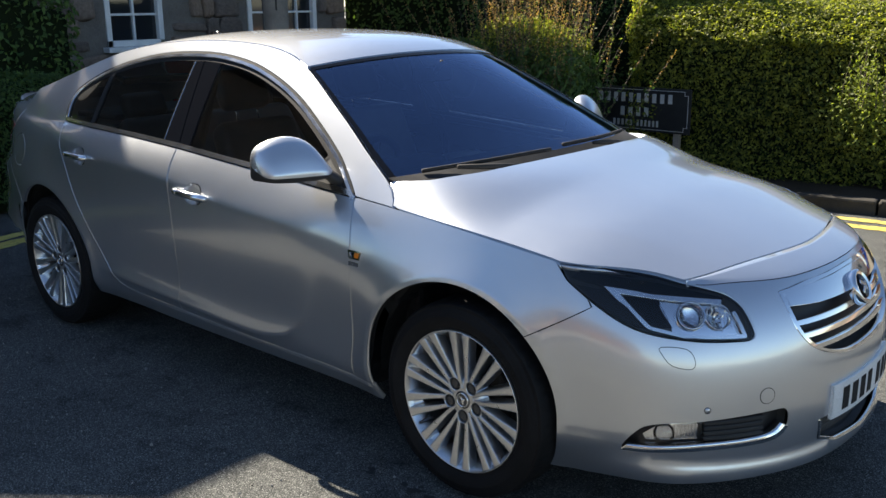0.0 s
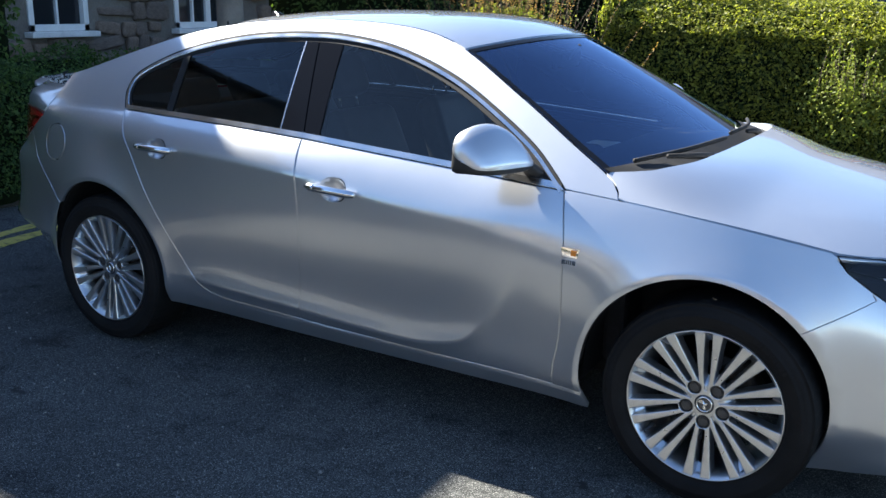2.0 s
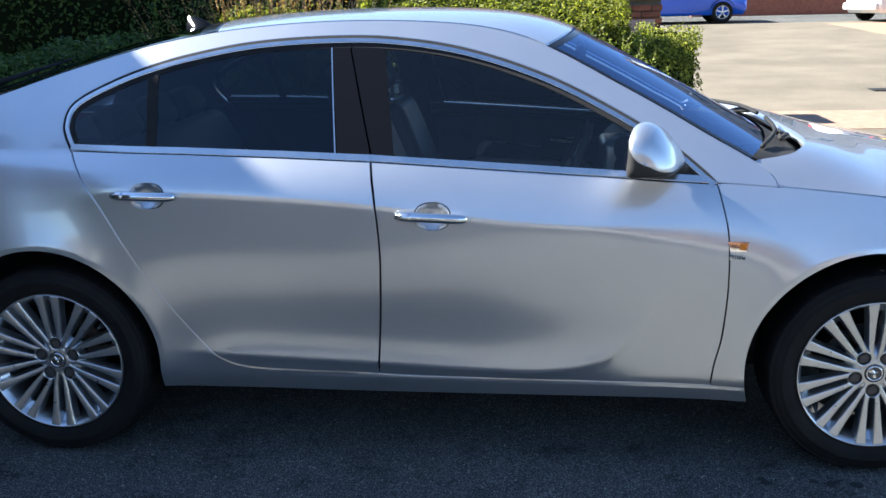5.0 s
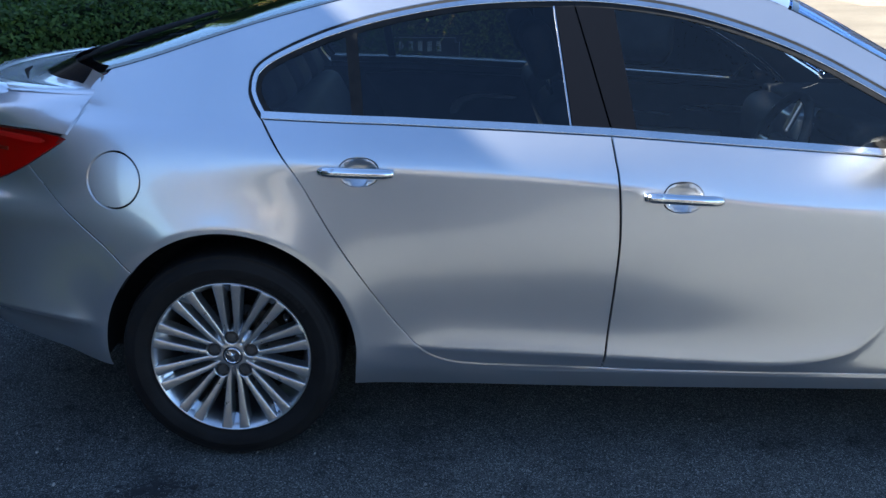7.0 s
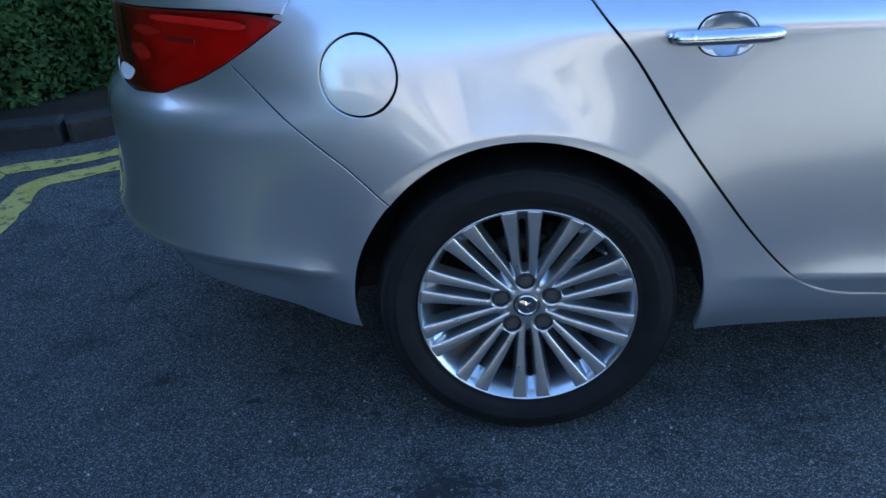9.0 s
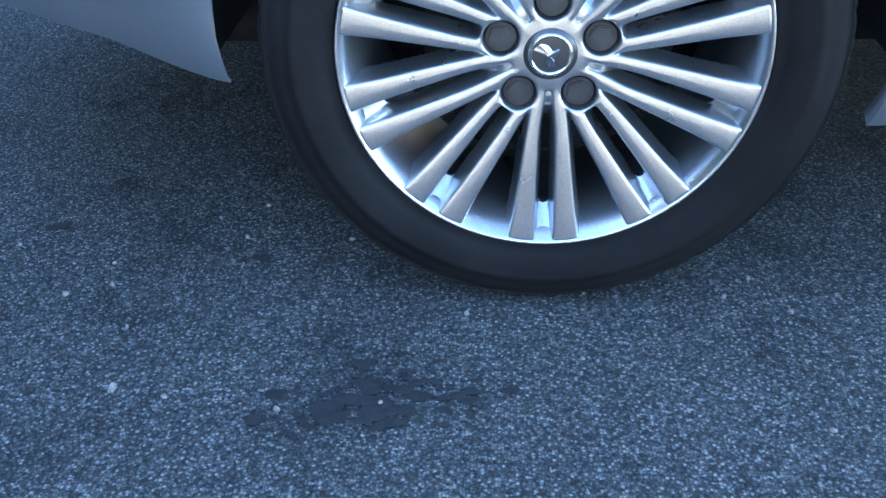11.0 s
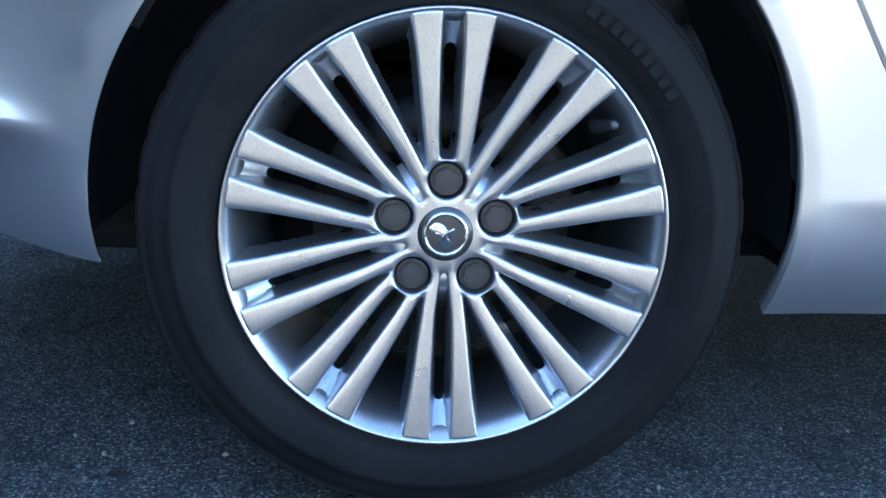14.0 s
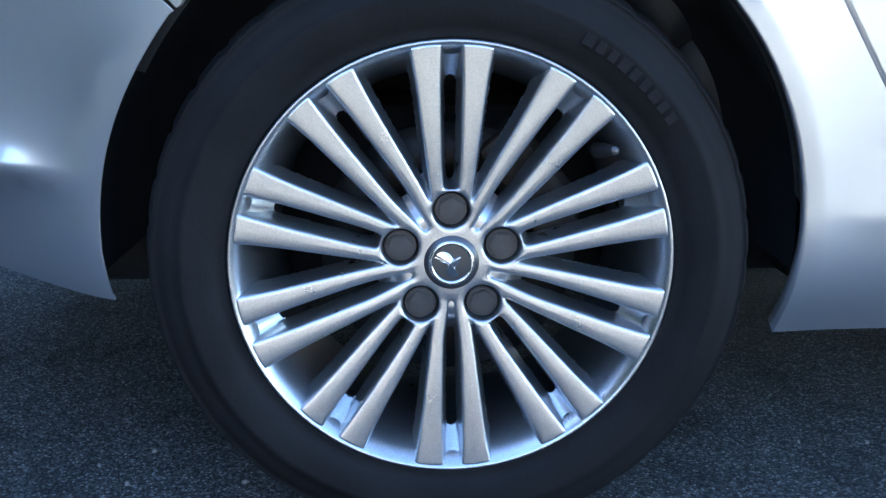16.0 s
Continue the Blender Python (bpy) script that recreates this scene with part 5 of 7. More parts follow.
crest = bm.verts.new((-.001, -.0030, .001))
for p, q in zip(rim_v, rim_v[1:] + rim_v[:1]):
    bm.faces.new((p, q, crest))
bmesh.ops.recalc_face_normals(bm, faces=bm.faces[:])
MARK = bpy.data.meshes.new("cap_mark")
bm.to_mesh(MARK)
bm.free()
MARK.materials.append(CHROME)
bm = bmesh.new()
bmesh.ops.create_cone(bm, cap_ends=True, segments=32, radius1=.0186, radius2=.0178, depth=.012, matrix=Matrix.Rotation(radians(90), 4, "X"))
bmesh.ops.bevel(bm, geom=[e for e in bm.edges if e.is_boundary or len(e.link_faces[0].verts) > 4 or len(e.link_faces[1].verts) > 4], offset=.0012, segments=2, affect="EDGES")
hexagon = bmesh.new()
bmesh.ops.create_cone(hexagon, cap_ends=True, segments=6, radius1=.0166, radius2=.0152, depth=.0195, matrix=Matrix.Rotation(radians(90), 4, "X"))
bmesh.ops.bevel(hexagon, geom=hexagon.edges[:], offset=.0013, segments=2, affect="EDGES")
bm = merged(bm, hexagon)
NUT = bpy.data.meshes.new("wheel_nut")
bm.to_mesh(NUT)
bm.free()
NUT.materials.append(NUT_CAP)
POCKET = mesh_of("nut_pocket", *spun([(.0215, -.003), (.0212, .010), (.0005, .0105)], 28), SEAL)
VALVE = mesh_of("valve", *spun([(.0005, -.030), (.0035, -.030), (.0042, -.026), (.0042, -.016), (.0055, -.014), (.0055, -.004), (.0075, 0), (.008, .01)], 14), CAP_GREY)
BRAKE = mesh_of("brake_disc", *spun([(.075, .045), (.080, .036), (.150, .036), (.1505, .060), (.075, .060)], 64), DISC)
BELL = mesh_of("disc_bell", *spun([(.0005, .030), (.07, .030), (.076, .040), (.076, .06)], 40), CAST)
LINERS = {}
for front, first in ((False, .030), (True, .055)):
    lv, lf = spun([(.465, first + .02), (.400, first), (.405, .10), (.402, .32), (.30, .34), (.05, .345), (.0005, .345)], 64)
    LINERS[front] = mesh_of("wheel_liner", lv, [f for f in lf if sum(lv[k][2] for k in f) / 4 > (.2 if max(math.hypot(lv[k][0], lv[k][2]) for k in f) > .46 else -.05)], SEAL)
bm = block((.14, .09, .07), (0, .055, .125), .02, 3)
bm = merged(bm, block((.05, .03, .05), (.05, .02, .115), .008), block((.04, .03, .04), (-.05, .02, .12), .008))
CALIPER = bpy.data.meshes.new("brake_caliper")
bm.to_mesh(CALIPER)
bm.free()
CALIPER.materials.append(CAST)


MARKS = []
for k in range(9):
    bm = block((.010 if k % 3 else .013, .0008, .013), (0, 0, 0), .0006, 1)
    me = bpy.data.meshes.new("sidewall_mark")
    bm.to_mesh(me)
    bm.free()
    me.materials.append(RUBBER)
    MARKS.append((me, Matrix.Rotation(radians(30 + 3.1 * k), 4, "Y") @ Matrix.Translation((0, -.0218, .2815))))


def add_wheel(x, left, roll):
    base = Matrix.Translation((x, -.888, HUB_Z)) if not left else Matrix.Translation((x, .888, HUB_Z)) @ Matrix.Rotation(math.pi, 4, "Z")
    wheel = put("wheel", RIM, car, "twenty-spoke silver alloy wheel", base)
    tyre = put("tyre", TYRE, wheel, "black road tyre")
    for me, m in MARKS:
        put("sidewall_mark", me, tyre, "", m)
    for k in range(20):
        put("spoke", SPOKES[k % 4], wheel, "", Matrix.Rotation(roll + (k // 4) * math.tau / 5, 4, "Y"))
    cap = put("hub_cap", CAP, wheel, "dark hub cap with chrome mark", Matrix.Translation((0, DISH, 0)))
    put("cap_ring", RING, cap)
    put("cap_mark", MARK, cap, "", Matrix.Translation((0, -.0112, 0)))
    for k in range(5):
        m = Matrix.Rotation(roll + k * math.tau / 5, 4, "Y") @ Matrix.Translation((0, DISH, NUT_R))
        put("wheel_nut", NUT, wheel, "", m @ Matrix.Translation((0, .0035, 0)) @ Matrix.Rotation(.4 * k, 4, "Y"))
        put("nut_pocket", POCKET, wheel, "", m)
    put("valve", VALVE, wheel, "", Matrix.Rotation(radians(54) + roll, 4, "Y") @ Matrix.Translation((0, .026, .209)) @ Matrix.Rotation(radians(-12), 4, "X") @ Matrix.Scale(1.25, 4))
    put("brake_disc", BRAKE, wheel, "worn steel brake disc", Matrix.Translation((0, .035, 0)))
    put("disc_bell", BELL, wheel, "", Matrix.Translation((0, .035, 0)))
    put("brake_caliper", CALIPER, wheel, "", Matrix.Translation((0, .045, 0)) @ Matrix.Rotation(radians(50), 4, "Y"))
    put("wheel_liner", LINERS[x > 0], car, "", base @ Matrix.Translation((((FRONT_ARCH - AXLE) if x > 0 else (REAR_ARCH + 1.3745)) * (-1 if left else 1), 0, .018)))


add_wheel(-1.3745, False, 0.0)
add_wheel(AXLE, False, math.pi)
add_wheel(-1.3745, True, .3)
add_wheel(AXLE, True, .9)

# Underside and cabin.
part("underbody", block((3.7, 1.1, .10), (-.05, 0, .27), .03), SEAL, car)
part("underbody", block((1.75, 1.62, .10), (0, 0, .27), .03), SEAL, car)
part("underbody", block((.4, .9, .1), (2.02, 0, .27), .03), SEAL, car)
part("underbody", block((.35, 1.1, .1), (-2.02, 0, .47), .03), SEAL, car)
# Dark blocks added to shut out light seen under the tail through the arch.
part("rear_axle", block((.50, 1.30, .28), (-1.37, 0, .36), .04), SEAL, car)
part("boot_well", block((.60, 1.10, .18), (-1.92, 0, .42), .04), SEAL, car)
part("bulkhead", block((.08, 1.45, .55), (1.0, 0, .62), .02), SEAL, car)
# Side pieces added to keep stray sun out of the front wheel arches.
for y in (-.765, .765):
    part("bulkhead", block((.06, .13, .26), (1.0, y, .715), .01), SEAL, car)
part("boot_floor", block((.8, 1.3, .06), (-1.75, 0, .72), .02), CABIN, car)
panel("headlining", strip_loop(.30, -.86, .96), top, CABIN, car, gap=0, off=-.035, step=.08, depth=0)
dash = part("dashboard", block((.42, 1.42, .26), (.80, 0, .83), .09, 5), CABIN, car, "dark dashboard", True)
part("dash_top", block((.36, 1.36, .04), (.86, 0, .965), .018, 3), CABIN, dash, "", True)
part("instrument_hood", block((.16, .34, .09), (.66, -.37, .97), .035, 4), CABIN, dash, "", True)
part("centre_stack", block((.16, .26, .36), (.62, 0, .80), .03, 3), SILVER_TRIM, dash, "", True)
part("centre_console", block((.9, .22, .22), (.12, 0, .48), .04, 3), CABIN, car, "", True)
part("air_vent", block((.03, .13, .05), (.575, -.60, .90), .012, 2), SILVER_TRIM, dash)
v, f = spun([(.178, -.012), (.19, -.017), (.202, -.012), (.206, 0), (.202, .012), (.19, .017), (.178, .012), (.174, 0)], 48, "Y", True)
wheel_m = Matrix.Translation((.40, -.37, .90)) @ Matrix.Rotation(radians(-90), 4, "Z") @ Matrix.Rotation(radians(-24), 4, "X")
steer = put("steering_wheel", mesh_of("steering_wheel", v, f, CABIN), car, "dark steering wheel with silver spokes", wheel_m)
part("wheel_boss", block((.15, .05, .12), (0, .01, -.01), .025, 3), CABIN, steer, "", True)
for ang in (0, 180, 270):
    part("wheel_spoke", block((.12, .02, .035), (.12, .005, 0), .008, 2), SILVER_TRIM, steer, "", False, Matrix.Rotation(radians(ang), 4, "Y"))
v, f = swept([(.43, -.37, .90), (.62, -.37, .84)], .04, 12)
put("steering_column", mesh_of("steering_column", v, f, CABIN), car)


def seat_back(name, x, y, w, z0, z1, lean, thick):
    bm = block((thick, w, z1 - z0), (0, 0, (z1 - z0) / 2), .055, 5)
    for vv in bm.verts:
        vv.co.x += .035 * (abs(vv.co.y) / (w / 2)) ** 2
        vv.co.y *= 1 - .16 * max(0, vv.co.z / (z1 - z0)) ** 2
    return part(name, bm, SEAT, car, "dark leather seat back", True, Matrix.Translation((x, y, z0)) @ Matrix.Rotation(radians(-lean), 4, "Y"))


for y in (-.37, .37):
    part("seat_cushion", block((.52, .50, .16), (.14, y, .50), .06, 5), SEAT, car, "", True)
    back = seat_back("seat_back", -.14, y, .50, .50, 1.13, 22, .14)
    for k in (-.06, .06):
        v, f = swept([(.0, k, .60), (.02, k, .74)], .006, 8)
        put("headrest_post", mesh_of("headrest_post", v, f, CHROME), back)
    part("headrest", block((.10, .27, .19), (.02, 0, .78), .045, 5), SEAT, back, "", True)
part("rear_cushion", block((.5, 1.25, .16), (-.82, 0, .52), .06, 4), SEAT, car, "", True)
rear = seat_back("rear_seat_back", -1.06, 0, 1.28, .55, 1.08, 26, .14)
for y in (-.36, 0, .36):
    part("headrest", block((.09, .25, .14), (.03, y, .60), .04, 4), SEAT, rear, "", True)
part("parcel_shelf", block((.40, 1.06, .03), (-1.50, 0, 1.05), .01), CABIN, car)
card = [(.80, .90), (.80, .955), (.30, .985), (-.20, 1.012), (-.20, .40), (.75, .40)]
card_r = [(-.26, 1.015), (-.9, 1.04), (-1.10, 1.03), (-.98, .70), (-.80, .42), (-.26, .42)]
for s in (False, True):
    cd = panel("door_card", card, flank, CABIN, car, gap=0, off=-.075, depth=-.03, step=.08, mirror=s, label="dark door card")[0]
    panel("armrest", [(.55, .74), (.0, .77), (-.1, .74), (.0, .69), (.5, .67)], flank, CABIN_LIGHT, cd, gap=0, off=-.12, depth=.05, step=.05, mirror=s)
    panel("door_trim", through_points([(.72, .88), (.55, .90), (.40, .885), (.42, .865), (.56, .87), (.72, .845)], 3, True), flank, SILVER_TRIM, cd, gap=0, off=-.085, depth=.006, step=.03, mirror=s)
    panel("inner_handle", [(.50, .895), (.36, .905), (.36, .89), (.50, .878)], flank, CHROME, cd, gap=0, off=-.10, depth=.008, step=.02, mirror=s)
    panel("door_pull", through_points([(.30, .86), (.12, .87), (.02, .84), (-.01, .78), (.02, .78), (.06, .83), (.14, .85), (.30, .845)], 3, True), flank, SILVER_TRIM, cd, gap=0, off=-.11, depth=.01, step=.02, mirror=s)
    cr = panel("door_card", card_r, flank, CABIN, car, gap=0, off=-.075, depth=-.03, step=.08, mirror=s, label="dark door card")[0]
    panel("door_pull", through_points([(-.42, .90), (-.58, .91), (-.68, .88), (-.71, .82), (-.68, .82), (-.64, .87), (-.56, .89), (-.42, .885)], 3, True), flank, SILVER_TRIM, cr, gap=0, off=-.11, depth=.01, step=.02, mirror=s)
    part("pillar_trim", block((.10, .03, .46), (-.29, .665 if s else -.665, 1.18), .02, 3, Matrix.Rotation(radians(-24 if not s else 24), 3, "X") @ Matrix.Rotation(radians(-6), 3, "Y")), CABIN, car, "", True)
part("interior_mirror", block((.03, .24, .07), (.46, 0, 1.315), .02, 3), BLACK_GLOSS, car, "black interior mirror", True)
v, f = swept([(.47, 0, 1.32), (.52, 0, 1.37)], .012, 8)
put("mirror_mount", mesh_of("mirror_mount", v, f, PLASTIC), car)
for y in (-.36, .36):
    part("sun_visor", block((.14, .34, .016), (.26, y, 1.385), .007, 2, Matrix.Rotation(radians(14), 3, "Y")), CABIN_LIGHT, car, "pale folded sun visor")


# ---- ground, kerb, road markings ----
def rise(x, y):
    return .028 * np.clip(np.asarray(y, float) - 6.5, 0, 24)


def ground_sheet(name, xs, ys, mat, lift=0.0, edge=0.0):
    verts = [(x + edge * math.sin(7.3 * y + x), y + edge * math.sin(5.1 * x), float(rise(x, y)) + lift) for y in ys for x in xs]
    n = len(xs)
    faces = [(j * n + i, j * n + i + 1, (j + 1) * n + i + 1, (j + 1) * n + i) for j in range(len(ys) - 1) for i in range(n - 1)]
    return put(name, mesh_of(name, verts, faces, mat))


spread = [-400, -150, -60, -30, -15, -8, -4, 0, 4, 8, 15, 30, 60, 150, 400]
road = ground_sheet("road", spread, [-400, -150, -60, -30, -15, -8, -4, 0, 4, 6.5, 8, 10, 14, 20, 30.5, 45, 80, 200, 400], ASPHALT)
tagged(road, "dark worn asphalt with pale chippings and oil spots", "road", kind="structure")
fore = ground_sheet("forecourt", np.linspace(1.2, 34, 24), np.linspace(6.6, 27, 22), CONCRETE, .006, .08)
tagged(fore, "pale sunlit worn concrete forecourt beyond the hedge", "pavement", kind="structure")
PAVER = make_stone("pinkish_paving", (.22, .145, .105), (.29, .205, .155), (.8, .8, .8), 9)
paving = ground_sheet("crossing", np.linspace(2.4, 26, 16), np.linspace(7.0, 8.4, 4), PAVER, .010, .03)
tagged(paving, "strip of worn pinkish paving across the forecourt", "pavement", kind="structure")
drive = ground_sheet("driveway", np.linspace(9.0, 24, 12), np.linspace(19.0, 26, 6), PAVER, .011, .05)
tagged(drive, "pinkish paved driveway under the parked cars", "driveway", kind="structure")

KERB_LINE = through_points([(-4.9, -9), (-4.75, -4), (-4.55, -1), (-4.35, .6), (-4.20, 1.30), (-4.02, 1.54), (-3.36, 1.60), (-2.3, 2.35), (-1.3, 3.35), (-.4, 4.08), (.6, 4.36), (1.5, 4.5), (2.15, 4.95), (2.4, 6.0), (2.45, 8.0)], 12)


def along(line, step):
    q = np.array(line)
    s = np.concatenate([[0], np.cumsum(np.linalg.norm(np.diff(q, axis=0), axis=1))])
    at = np.arange(0, s[-1], step)
    return np.stack([np.interp(at, s, q[:, 0]), np.interp(at, s, q[:, 1])], 1)


kerb = thing("kerb", "row of old dark kerb stones edging the planted bed", "kerb", kind="structure")
stops = along(KERB_LINE, .62)
rng = random.Random(4)
for p, q in zip(stops, stops[1:]):
    d = math.dist(p, q)
    bm = block((d - .012, .14, .26), (0, 0, 0), .018, 2)
    for v in bm.verts:
        v.co += Vector((rng.uniform(-.004, .004), rng.uniform(-.004, .004), rng.uniform(-.004, .003)))
    mid = (p + q) / 2
    part("kerb_stone", bm, KERB, kerb, "", False, Matrix.Translation((mid[0], mid[1], -.015 + rng.uniform(-.006, .006))) @ Matrix.Rotation(math.atan2(q[1] - p[1], q[0] - p[0]), 4, "Z"))
bed = along(KERB_LINE, .3)
bm = bmesh.new()
inner_v = [bm.verts.new((x, y, .085)) for x, y in bed]
outer_v = [bm.verts.new((-6.6, y if y < 5 else 5 + (y - 5) * .2, .12)) for x, y in bed]
for i in range(len(bed) - 1):
    bm.faces.new((inner_v[i], inner_v[i + 1], outer_v[i + 1], outer_v[i]))
bmesh.ops.recalc_face_normals(bm, faces=bm.faces[:])
tagged(part("planting_bed", bm, SOIL, None), "dark soil bed between kerb and stone house", "garden bed", kind="structure")
bm = bmesh.new()
bmesh.ops.create_grid(bm, x_segments=2, y_segments=2, size=1, matrix=Matrix.Translation((-1.2, 7.6, .10)) @ Matrix.Diagonal((3.5, 2.6, 1, 1)))
tagged(part("garden_ground", bm, SOIL, None), "dark garden soil behind the clipped hedge", "garden", kind="structure")


def painted_line(pts, width, seed, label):
    rg = random.Random(seed)
    q = along(through_points(pts, 10), .03)
    t = np.gradient(q, axis=0)
    t /= np.linalg.norm(t, axis=1, keepdims=True)
    n = np.stack([-t[:, 1], t[:, 0]], 1)
    wob = [0, 0]
    verts = []
    for p, m in zip(q, n):
        wob = [w * .8 + rg.uniform(-.007, .007) for w in wob]
        a, b = p + m * (width / 2 + wob[0]), p - m * (width / 2 + wob[1])
        verts += [(*a, .004), (*b, .004)]
    faces = [(2 * i, 2 * i + 1, 2 * i + 3, 2 * i + 2) for i in range(len(q) - 1)]
    return tagged(put("yellow_line", mesh_of("yellow_line", verts, faces, YELLOW)), label, "road marking", "double yellow lines", "structure")


LINES = "worn yellow no-parking line painted on the asphalt"
painted_line([(-3.45, -7), (-3.35, -2.5), (-3.42, -.8), (-3.60, .2), (-3.68, .85), (-3.70, 1.13), (-3.68, 1.165), (-3.60, 1.20), (-3.22, 1.31), (-2.2, 1.95), (-1.1, 3.0), (-.2, 3.75), (.7, 4.08), (1.5, 4.2), (2.4, 4.5)], .105, 1, LINES)
painted_line([(-3.2, -7), (-3.10, -2.5), (-3.16, -1.0), (-3.36, -.05), (-3.43, .62), (-3.445, .92), (-3.42, .985), (-3.35, 1.03), (-3.14, 1.135), (-2.05, 1.72), (-.95, 2.75), (-.05, 3.5), (.8, 3.85), (1.5, 3.98), (2.5, 4.25)], .130, 2, LINES)

# Loose chippings and oil spots near the rear wheel.
rng = random.Random(11)
bm = bmesh.new()
for _ in range(420):
    r = rng.uniform(.0018, .0055) * (1.6 if rng.random() < .05 else 1)
    x, y = rng.uniform(-2.9, 1.6), rng.uniform(-2.4, -.6)
    m = Matrix.Translation((x, y, r * .45)) @ Euler((rng.uniform(0, 3), rng.uniform(0, 3), rng.uniform(0, 3))).to_matrix().to_4x4() @ Matrix.Diagonal((r, r * rng.uniform(.6, 1), r * rng.uniform(.5, .8), 1))
    bmesh.ops.create_icosphere(bm, subdivisions=1, radius=1, matrix=m)
chips = part("loose_chippings", bm, varied("pale_grit", (.16, .155, .14), (.42, .40, .36), 300, .9, 600, .0005, .3), None)
tagged(chips, "pale loose grit scattered on the asphalt", "grit", kind="stuff")
OIL = varied("dark_oil_spot", (.016, .016, .0165), (.034, .034, .034), 90, .75, 300, .0015, .5)
for x, y, r, n in ((-1.781, -.80, .022, 5), (-1.60, -1.10, .055, 46), (-1.50, -1.07, .035, 24), (-2.1, -.72, .02, 4), (-1.2, -1.5, .03, 6), (1.25, -.98, .035, 8), (1.02, -1.0, .025, 5)):
    bm = bmesh.new()
    for _ in range(n):
        cx, cy, rr = rng.gauss(0, r * 1.1), rng.gauss(0, r * .4), rng.uniform(.08, .26) * r * (1 if n > 9 else 2.4)
        c = bm.verts.new((cx, cy, .0032))
        ring = [bm.verts.new((cx + rr * rng.uniform(.6, 1.25) * math.cos(math.tau * k / 11) * 1.3, cy + rr * rng.uniform(.5, 1.1) * math.sin(math.tau * k / 11), .0022)) for k in range(11)]
        for k in range(11):
            bm.faces.new((c, ring[k], ring[(k + 1) % 11]))
    tagged(part("oil_spot", bm, OIL, None, "", True, Matrix.Translation((x, y, 0))), "small dark oil spot soaked into the asphalt", "stain", "oil spots", "structure")


# ---- stone house ----
house = thing("stone_house", "old brown rubble-stone house with white windows in shade", "house")
WX, EAVES = -6.12, 5.22
wins = [(2.17, 2.86, 1.20, 2.42), (4.02, 5.10, 1.20, 2.42)]
y0, y1 = -.15, 5.6


def wall_strip(ya, yb, za, zb):
    return block((.42, yb - ya, zb - za), (WX - .235, (ya + yb) / 2, (za + zb) / 2), 0)


SPLIT, EAVES_LOW = 4.45, 4.30
strips = [(y0, wins[0][0], 0, EAVES), (wins[0][1], wins[1][0], 0, EAVES), (wins[1][1], y1, 0, EAVES_LOW), (wins[0][0], wins[0][1], 0, wins[0][2]), (wins[0][0], wins[0][1], wins[0][3], EAVES),
          (wins[1][0], wins[1][1], 0, wins[1][2]), (wins[1][0], SPLIT, wins[1][3], EAVES), (SPLIT, wins[1][1], wins[1][3], EAVES_LOW)]
for strip in strips:
    part("wall", wall_strip(*strip), MORTAR, house, "stone wall with wide mortar joints")
for size, at in (((6, .4, EAVES_LOW), (-9.4, y1 - .2, EAVES_LOW / 2)), ((6, .4, EAVES), (-9.4, SPLIT - .2, EAVES / 2)), ((6, .4, EAVES), (-9.4, y0 + .2, EAVES / 2)), ((.4, y1 - y0, EAVES_LOW), (-12.6, (y0 + y1) / 2, EAVES_LOW / 2))):
    part("wall", block(size, at, 0), MORTAR, house)
for ya, yb, ev in ((y0 - .25, SPLIT, EAVES), (SPLIT + .01, y1 + .25, EAVES_LOW)):
    ROOF = bmesh.new()
    rv = [(-5.82, ev - .06), (-9.3, ev + 2.2), (-12.8, ev - .06), (-12.8, ev - .16), (-9.3, ev + 2.08), (-5.82, ev - .16)]
    ends = [[ROOF.verts.new((x, y, z)) for x, z in rv] for y in (ya, yb)]
    for i in range(6):
        ROOF.faces.new((ends[0][i], ends[0][(i + 1) % 6], ends[1][(i + 1) % 6], ends[1][i]))
    ROOF.faces.new(ends[0][::-1]), ROOF.faces.new(ends[1])
    bmesh.ops.recalc_face_normals(ROOF, faces=ROOF.faces[:])
    roof = part("roof", ROOF, SLATE, house, "grey slate roof")
part("chimney", block((.6, .8, 1.9), (-9.3, 4.0, EAVES + 2.7), .03), BRICK_FAR, roof)
